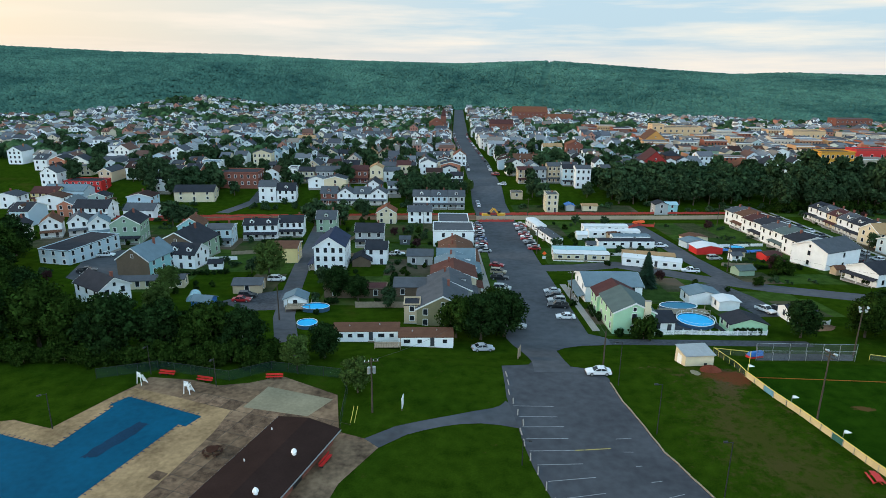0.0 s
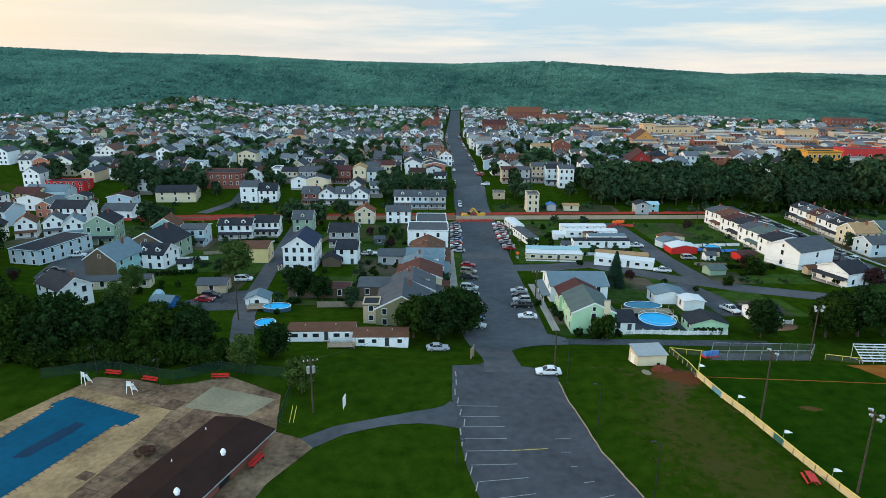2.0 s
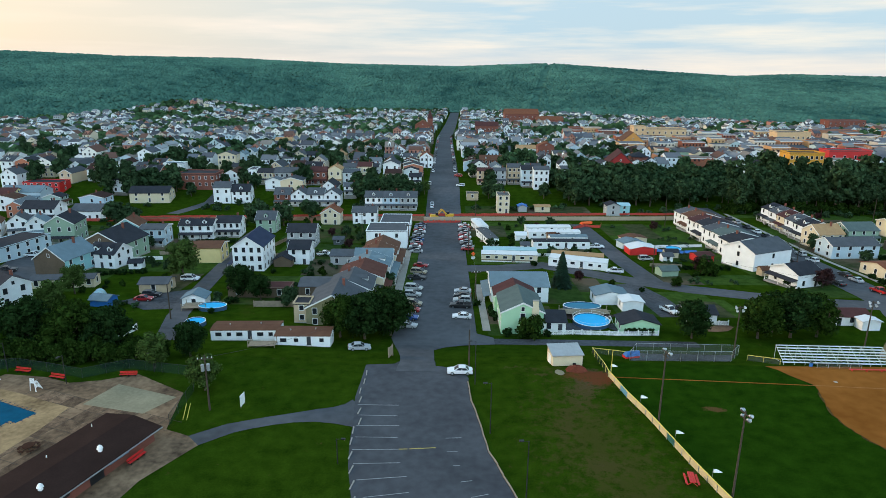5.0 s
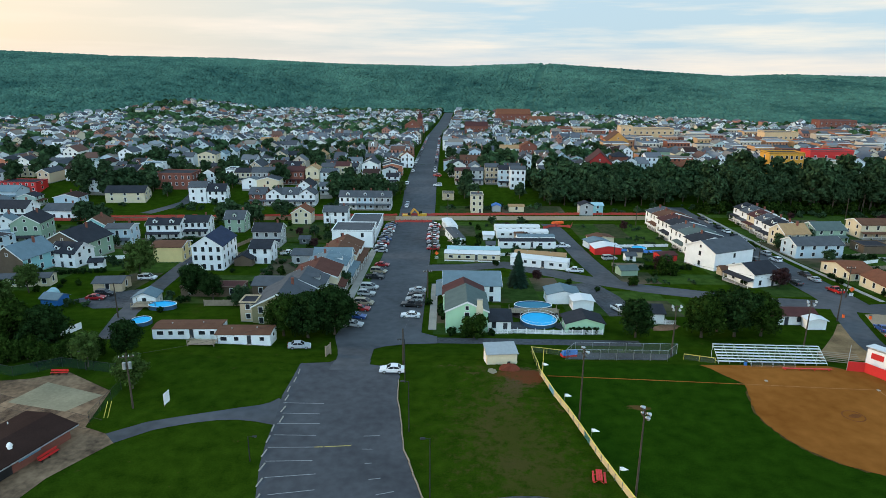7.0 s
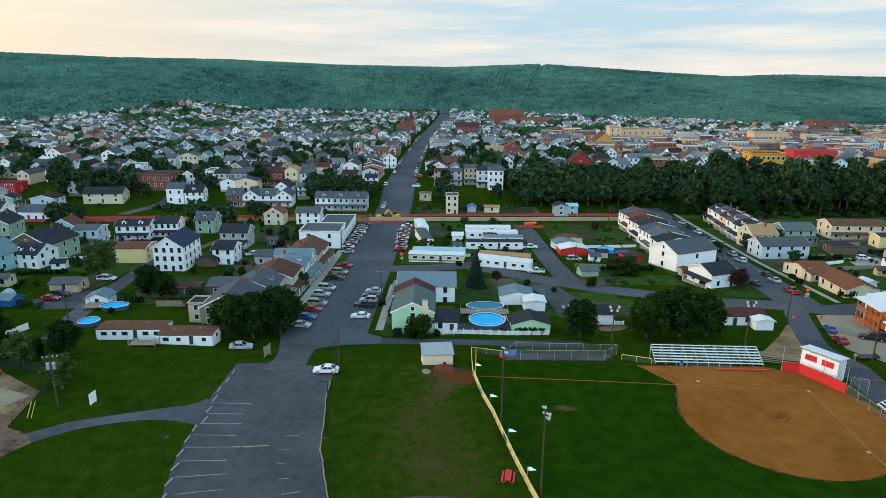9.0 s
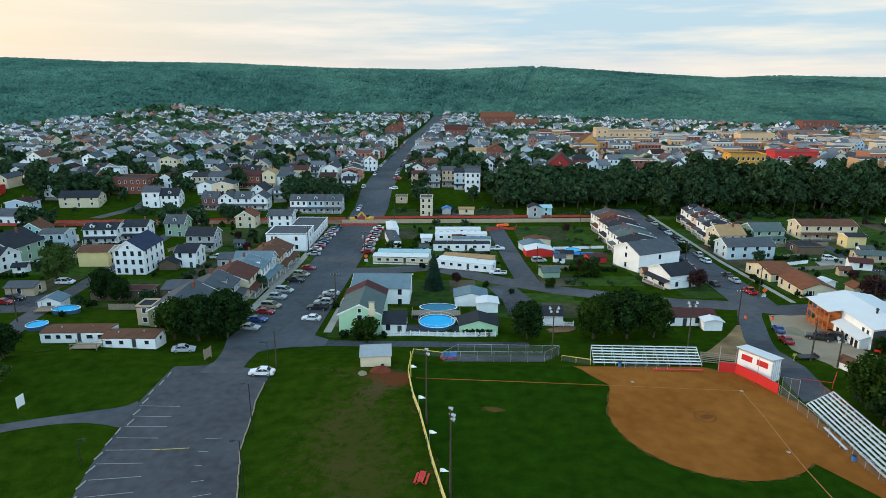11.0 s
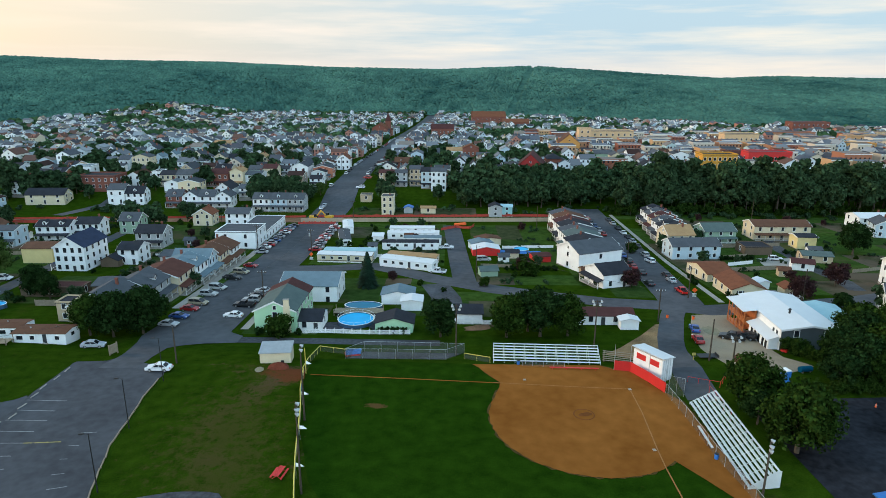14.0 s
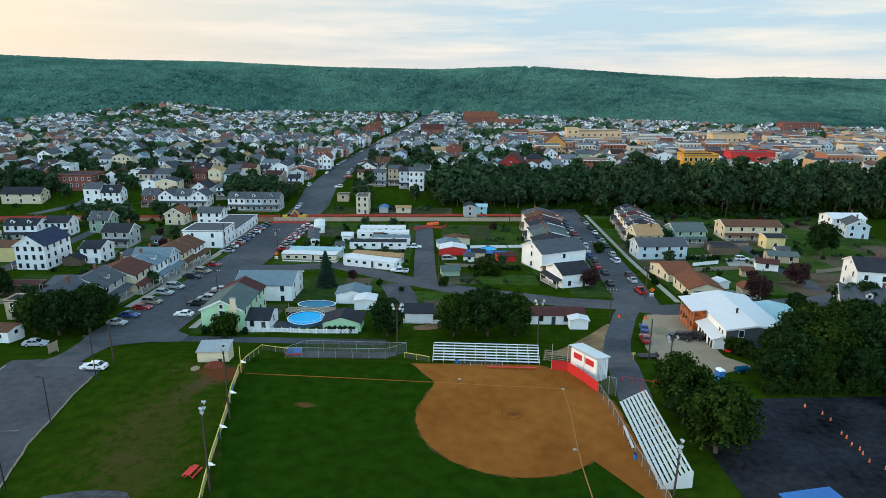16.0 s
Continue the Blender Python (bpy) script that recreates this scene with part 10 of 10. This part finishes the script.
part("drawbar", Shape().rod((-1.1, 0, 0.5), (-2, 0, 0.35), 0.05, 0.05, 6), DARKMETAL, t)
for y in (-0.7, 0.7):
    part("wheel", Shape().rod((0, y - 0.08, 0.28), (0, y + 0.08, 0.28), 0.3, 0.3, 12), DARKMETAL, t)
t = thing("gas_tank", 33.4, 5.4, 12, "pale blue tank lying by the lot", "tank")
part("drum", Shape().rod((-1.2, 0, 0.6), (1.2, 0, 0.6), 0.55, 0.55, 14), POOLBLUE, t)
for x in (-0.8, 0.8):
    part("saddle", Shape().box(x - 0.1, -0.45, -0.1, x + 0.1, 0.45, 0.3), CONCRETE, t)

# ---- works along the old rail bed ----
def low_wall():
    t = thing("retaining_wall", -98, 168, 0, "long low wall of raw beige concrete panels", "wall")
    x0, y0, z0 = t.matrix_basis.translation
    P = along([(-98, 168), (-60, 170), (0, 173), (30, 175)], 6.0)
    for a, b in zip(P, P[1:]):
        za, zb = gz(*a) - z0, gz(*b) - z0
        part("panel", Shape().ext([(a[0] - x0, a[1] - y0, za - 0.4), (b[0] - x0 - 0.06, b[1] - y0, zb - 0.4), (b[0] - x0 - 0.06, b[1] - y0, zb + 1.7), (a[0] - x0, a[1] - y0, za + 1.7)], (0, 0.3, 0)), WALLBEIGE, t)
low_wall()
def netting(pts, h, label):
    t = thing("safety_netting", pts[0][0], pts[0][1], 0, label, "netting")
    x0, y0, z0 = t.matrix_basis.translation
    gq = random.Random(int(abs(pts[0][0]) + abs(pts[0][1])))
    P = [(x - x0, y - y0 + gq.uniform(-0.5, 0.5), gz(x, y) - z0) for x, y in along(pts, 5.0)]
    for a, b in zip(P, P[1:]):
        sag = gq.uniform(0, 0.3)
        m = [(p + q2) / 2 for p, q2 in zip(a, b)]
        part("net", Shape().ext([(a[0], a[1], a[2] + 0.1), (b[0], b[1], b[2] + 0.1), (b[0], b[1], b[2] + h), (m[0], m[1], m[2] + h - sag), (a[0], a[1], a[2] + h)], (0, 0.02, 0)), NETTING, t)
        part("stake", Shape().rod((a[0], a[1], a[2] - 0.2), (a[0], a[1], a[2] + h + 0.15), 0.05, 0.05, 5), DARKMETAL, t)
netting([(-268, 163), (-217, 168), (-172, 172), (-124, 176), (-98, 178)], 1.0, "red-orange safety netting along the works")
netting([(-250, 157), (-205, 160), (-185, 162)], 1.4, "second line of red-orange safety netting")
netting([(-96, 178.5), (-71, 180), (0, 184), (30, 186)], 1.3, "red-orange safety netting behind the low wall")
netting([(-98, 163), (-86, 164), (-82, 165)], 1.1, "red-orange safety netting across the closed street")
netting([(-36, 152), (-30, 158), (-24, 155), (-22, 162)], 1.3, "crumpled red-orange safety netting at the lane's end")
def excavator(x, y, rz, label):
    t = thing("excavator", x, y, rz, label, "excavator")
    for s in (-1, 1):
        part("track", Shape().ext([(-1.9, s * 1.1 - 0.25, 0.25), (-1.5, s * 1.1 - 0.25, 0.0), (1.5, s * 1.1 - 0.25, 0.0), (1.9, s * 1.1 - 0.25, 0.25), (1.9, s * 1.1 - 0.25, 0.6), (1.5, s * 1.1 - 0.25, 0.85), (-1.5, s * 1.1 - 0.25, 0.85), (-1.9, s * 1.1 - 0.25, 0.6)], (0, 0.5, 0)), RUBBER, t)
    part("body", Shape().ext([(-2.2, -1.2, 0.95), (1.2, -1.2, 0.95), (1.3, -1.2, 1.7), (-0.2, -1.2, 1.9), (-2.1, -1.2, 2.0)], (0, 2.4, 0)), DIGGER, t)
    part("cab", Shape().ext([(0.0, -1.2, 1.5), (1.3, -1.2, 1.5), (1.15, -1.2, 2.9), (0.05, -1.2, 2.95)], (0, 1.0, 0)), GLASS, t)
    part("boom", Shape().rod((0.9, 0.3, 1.5), (3.4, 0.3, 4.1), 0.24, 0.2, 6), DIGGER, t)
    part("stick", Shape().rod((3.4, 0.3, 4.1), (5.2, 0.3, 1.9), 0.19, 0.14, 6), DIGGER, t)
    part("bucket", Shape().ext([(4.9, -0.2, 1.9), (5.6, -0.2, 1.7), (5.5, -0.2, 0.9), (4.8, -0.2, 1.0)], (0, 1.0, 0)), DARKMETAL, t)
excavator(-93, 172.5, 10, "yellow excavator with its boom folded at the works")
excavator(-87, 174, 165, "yellow tracked digger at the works")
for i in range(6):
    barrel(-96 + i * 2.4, 165.5, ORANGE, "orange traffic drum at the closed street")
t = thing("stacked_pipes", -28, 164, 20, "heap of orange plastic fencing and pipes", "pipes")
for i in range(7):
    part("pipe", Shape().rod((-2.5, -0.9 + (i % 4) * 0.55, 0.3 + (i // 4) * 0.5), (2.5, -0.8 + (i % 4) * 0.55, 0.3 + (i // 4) * 0.5), 0.25, 0.25, 8), ORANGE, t)
put_proto("bush", -44.0, 31.9, 0.45, 0)
for i in range(5):
    put_proto("hedge", -47.5 + i * 1.3, 31.6, 1.0, i * 50, "low shrubs along the picket fence")
for x, y, s in ((-74.8, 30.0, 1.2), (-66.0, 30.0, 1.0), (-80.5, 52, 1.1), (-77.2, 44, 1.2), (-76.4, 41, 1.4), (-76.8, 47, 1.3), (8, 43.5, 1.3), (11, 74, 1.2), (44.8, 63.2, 1.2), (46, 62.4, 1.0), (39.8, 76, 1.3), (41, 82, 1.2), (-60, 95, 1.2)):
    put_proto("hedge", x, y, s, x * 7, "low shrubs beside houses")

# ---- gardens: hedges, shrubs, board fences and sheds between the houses ----
LANES = [[(-89.5, 0), (-89.5, 330)], [(-82, 91), (-57, 96.3), (-36.6, 80), (-19.6, 69), (9.7, 57.3), (24, 55)], [(12, -4), (15, 21), (23, 46), (29.5, 55), (32, 92), (33.7, 142), (34.6, 204)], [(24, 55), (34, 51), (79, 60), (140, 84)], [(-27.5, 76), (-29, 105), (-32, 163)], [(-147.5, 22), (-152, 39), (-155, 62), (-159.3, 104), (-163, 150)], [(-232, 106), (-205, 62)], [(40.5, 58), (43, 190)], [(-270, 166), (40, 180)]]
def free_spot(x, y, r, road=5.0):
    """True where no house, lane or pool stands in the way."""
    for line in LANES:
        for (ax, ay), (bx, by) in zip(line, line[1:]):
            k = max(0, min(1, ((x - ax) * (bx - ax) + (y - ay) * (by - ay)) / ((bx - ax) ** 2 + (by - ay) ** 2)))
            if math.hypot(x - ax - k * (bx - ax), y - ay - k * (by - ay)) < road + r + (4 if ax == -89.5 else 0):
                return False
    return all((x - a) ** 2 + (y - b) ** 2 > (c + r) ** 2 for a, b, c in PLACED) and all(abs(x - c.location.x) > 3 or abs(y - c.location.y) > 3 for c in STANDING)
STANDING = [o for o in bpy.context.scene.objects if o.parent is None and o.name.split(".")[0] in ("car", "garden_pool", "timber_deck", "greenhouse", "tarp_frame", "trailer")]
def gardens():
    gq = random.Random(90)
    def scatter(n, x0, x1, y0, y1):
        for i in range(n):
            x, y = gq.uniform(x0, x1), gq.uniform(y0, y1)
            k = gq.random()
            if not free_spot(x, y, 1.0):
                continue
            if k < 0.62:
                put_proto(gq.choice(("shrub", "hedge", "hedge", "shrub")), x, y, gq.uniform(0.55, 1.0), gq.uniform(0, 360), "garden shrubs")
            elif k < 0.74:
                put_proto(gq.choice(("small", "small2")), x, y, gq.uniform(0.3, 0.6), gq.uniform(0, 360), "garden trees")
            elif k < 0.80:
                put_proto("plum", x, y, gq.uniform(0.4, 0.7), gq.uniform(0, 360), "garden trees")
    scatter(120, -232, -104, 40, 165)
    scatter(60, -76, 22, 62, 160)
    scatter(70, 48, 150, 66, 190)
    scatter(36, -66, -34, 100, 165)
    for hx, hy, n, dx, dy in ((-143, 49, 9, 1.5, 0.1), (-14, 92, 10, 1.7, 0), (48, 66, 8, 0.1, 2), (58, 108, 9, 1.8, 0.2), (88, 118, 8, 1.8, 0), (-190, 75, 8, 1.7, 0.4), (-178, 120, 9, 1.7, 0), (-128, 66, 7, 0, 1.7)):
        for i in range(n):
            x, y = hx + i * dx, hy + i * dy
            if free_spot(x, y, 0.6, 3.0):
                put_proto("hedge", x, y, gq.uniform(0.85, 1.2), gq.uniform(0, 360), "hedge row shrubs")
    for pts, h, m, label in (([(-150, 70), (-150, 98)], 1.5, WOOD, "weathered board fence along a back garden"), ([(-136, 46), (-124, 46.5)], 1.6, WOOD, "weathered board fence behind the long white house"), ([(-196, 92), (-180, 95)], 1.3, WHITE, "white board fence in a garden"),
                             ([(-122, 98), (-110, 98)], 1.2, WHITE, "white board fence beside the yellow house"), ([(-8, 100), (12, 97)], 1.2, WOOD, "weathered garden fence behind the row"), ([(-10, 118), (14, 116)], 1.3, WOOD, "weathered garden fence behind the row"),
                             ([(56, 92), (74, 96)], 1.4, WOOD, "weathered board fence between gardens"), ([(84, 96), (100, 100)], 1.3, WOOD, "weathered board fence between gardens"), ([(66, 126), (92, 130)], 1.4, WOOD, "weathered board fence between gardens"),
                             ([(-60, 108), (-40, 110)], 1.1, WHITE, "low white fence between the trailers"), ([(-22, 96), (-12, 95)], 1.1, WOOD, "weathered grey board garden fence"), 
                             ([(-13, 122), (6, 124)], 1.1, WHITE, "low white wooden garden fence"), ([(-150, 100), (-130, 103)], 1.3, WOOD, "weathered board fence between gardens"), ([(-186, 66), (-172, 70)], 1.1, WOOD, "low weathered wooden garden fence"), ([(-184, 102), (-168, 106)], 1.3, WOOD, "weathered board fence between gardens"),
                             ([(-134, 104), (-122, 106)], 1.3, WOOD, "weathered board fence behind the row houses"), ([(60, 100), (70, 104)], 1.2, WHITE, "low white wooden garden fence"), ([(96, 92), (112, 98)], 1.2, WOOD, "weathered grey board garden fence"), ([(62, 110), (72, 113)], 1.2, WOOD, "weathered grey board garden fence"), ([(-150, 112), (-146, 128)], 1.3, WOOD, "weathered board fence between gardens")):
        if not all(free_spot(x, y, 0.0, 2.5) for x, y in along(pts, 2.4)):
            continue
        t = thing("board_fence", pts[0][0], pts[0][1], 0, label, "fence", "garden fences")
        x0, y0, z0 = t.matrix_basis.translation
        P = [(x - x0, y - y0, gz(x, y) - z0) for x, y in along(pts, 2.4)]
        for a, b in zip(P, P[1:]):
            part("fence_panel", Shape().ext([(a[0], a[1], a[2] + 0.05), (b[0], b[1], b[2] + 0.05), (b[0], b[1], b[2] + h), (a[0], a[1], a[2] + h)], (0.02, 0.03, 0)), m, t)
            part("post", Shape().box(a[0] - 0.06, a[1] - 0.06, a[2] - 0.2, a[0] + 0.06, a[1] + 0.06, a[2] + h + 0.12), m, t)
    for x, y, w, d, rz, wall, roof, label in ((-116, 84, 3.4, 2.8, 4, TAN, ROOFGREY, "small tan garden shed"), (-183, 84, 4, 3, 10, SIDING, ROOFDARK, "small white garden shed with a dark roof"), (-127, 120, 3.6, 3, 0, DARKSIDE, ROOFGREY, "small slate-coloured garden shed"), (-194, 128, 5, 4, 6, SIDING, ROOFBROWN, "white garage with a brown roof"), (10, 86, 3.2, 2.6, 10, TAN, ROOFBROWN, "small tan garden shed"), (-14, 104, 3.4, 3, 4, SIDING, ROOFGREY, "small white garden shed"), (72, 88, 3.4, 3, -12, TAN, ROOFBROWN, "small tan garden shed with a brown roof"), (98, 118, 4.4, 3.4, -8, SIDING, ROOFGREY, "small white garage beside the gardens"), (62, 120, 3, 2.6, 0, WOOD, ROOFDARK, "weathered wooden garden shed"), (-60, 118, 3, 2.6, 0, SIDING, ROOFGREY, "small white shed beside the trailers"), (-48, 134, 3.2, 2.4, 8, TAN, ROOFBROWN, "small tan shed beside the trailers")):
        if free_spot(x, y, max(w, d) / 2, 3.0):
            house(x, y, w, d, 2.1, 0.8, wall, roof, "x", rz, label, floors=1, cols=(1, 0), chimney=False, name="shed", category="shed", group="garden sheds")
gardens()

# low scrub, weeds and perennials that fill the back yards and the bank below the belt
def yard_scrub():
    g = random.Random(77)
    near = [p for p in PLACED if p[1] < 215]
    def clear(x, y):
        for line in LANES:
            for (ax, ay), (bx, by) in zip(line, line[1:]):
                k = max(0, min(1, ((x - ax) * (bx - ax) + (y - ay) * (by - ay)) / ((bx - ax) ** 2 + (by - ay) ** 2)))
                if math.hypot(x - ax - k * (bx - ax), y - ay - k * (by - ay)) < (11.5 if ax == -89.5 else 6.6):
                    return False
        return all((x - a) ** 2 + (y - b) ** 2 > (0.82 * c + 0.4) ** 2 for a, b, c in near) and all(abs(x - c.location.x) > 3 or abs(y - c.location.y) > 3 for c in STANDING)
    spec = []
    for n, x0, x1, y0, y1, small, large in ((230, -232, -104, 42, 160, 0.5, 1.35), (60, -60, -36, 98, 162, 0.4, 0.9), (120, -24, 22, 66, 160, 0.4, 1.0), (150, 46, 150, 66, 180, 0.4, 1.1), (110, 46, 150, 180, 192, 0.7, 1.7), (90, -76, 46, 186, 206, 0.7, 1.8), (110, -260, -112, 182, 206, 0.7, 1.8)):
        for i in range(n // 4):
            cx, cy, a = g.uniform(x0, x1), g.uniform(y0, y1), g.uniform(0, 3.14)
            for j in range(4):
                x, y = cx + (j - 1.5) * 1.3 * math.cos(a) + g.uniform(-.4, .4), cy + (j - 1.5) * 1.3 * math.sin(a) + g.uniform(-.4, .4)
                if clear(x, y):
                    spec.append((x, y, g.uniform(small, large)))
    joined_trees("yard_scrub", spec[::2], 1.0, 1.5, 90, 0.24, LEAFBELT, 78, "low dark scrub and weeds in the back yards", lobes=4)
    joined_trees("yard_scrub_green", spec[1::2], 0.9, 1.2, 90, 0.22, LEAFFAR, 79, "low green scrub and perennials in the back yards", lobes=4)
yard_scrub()
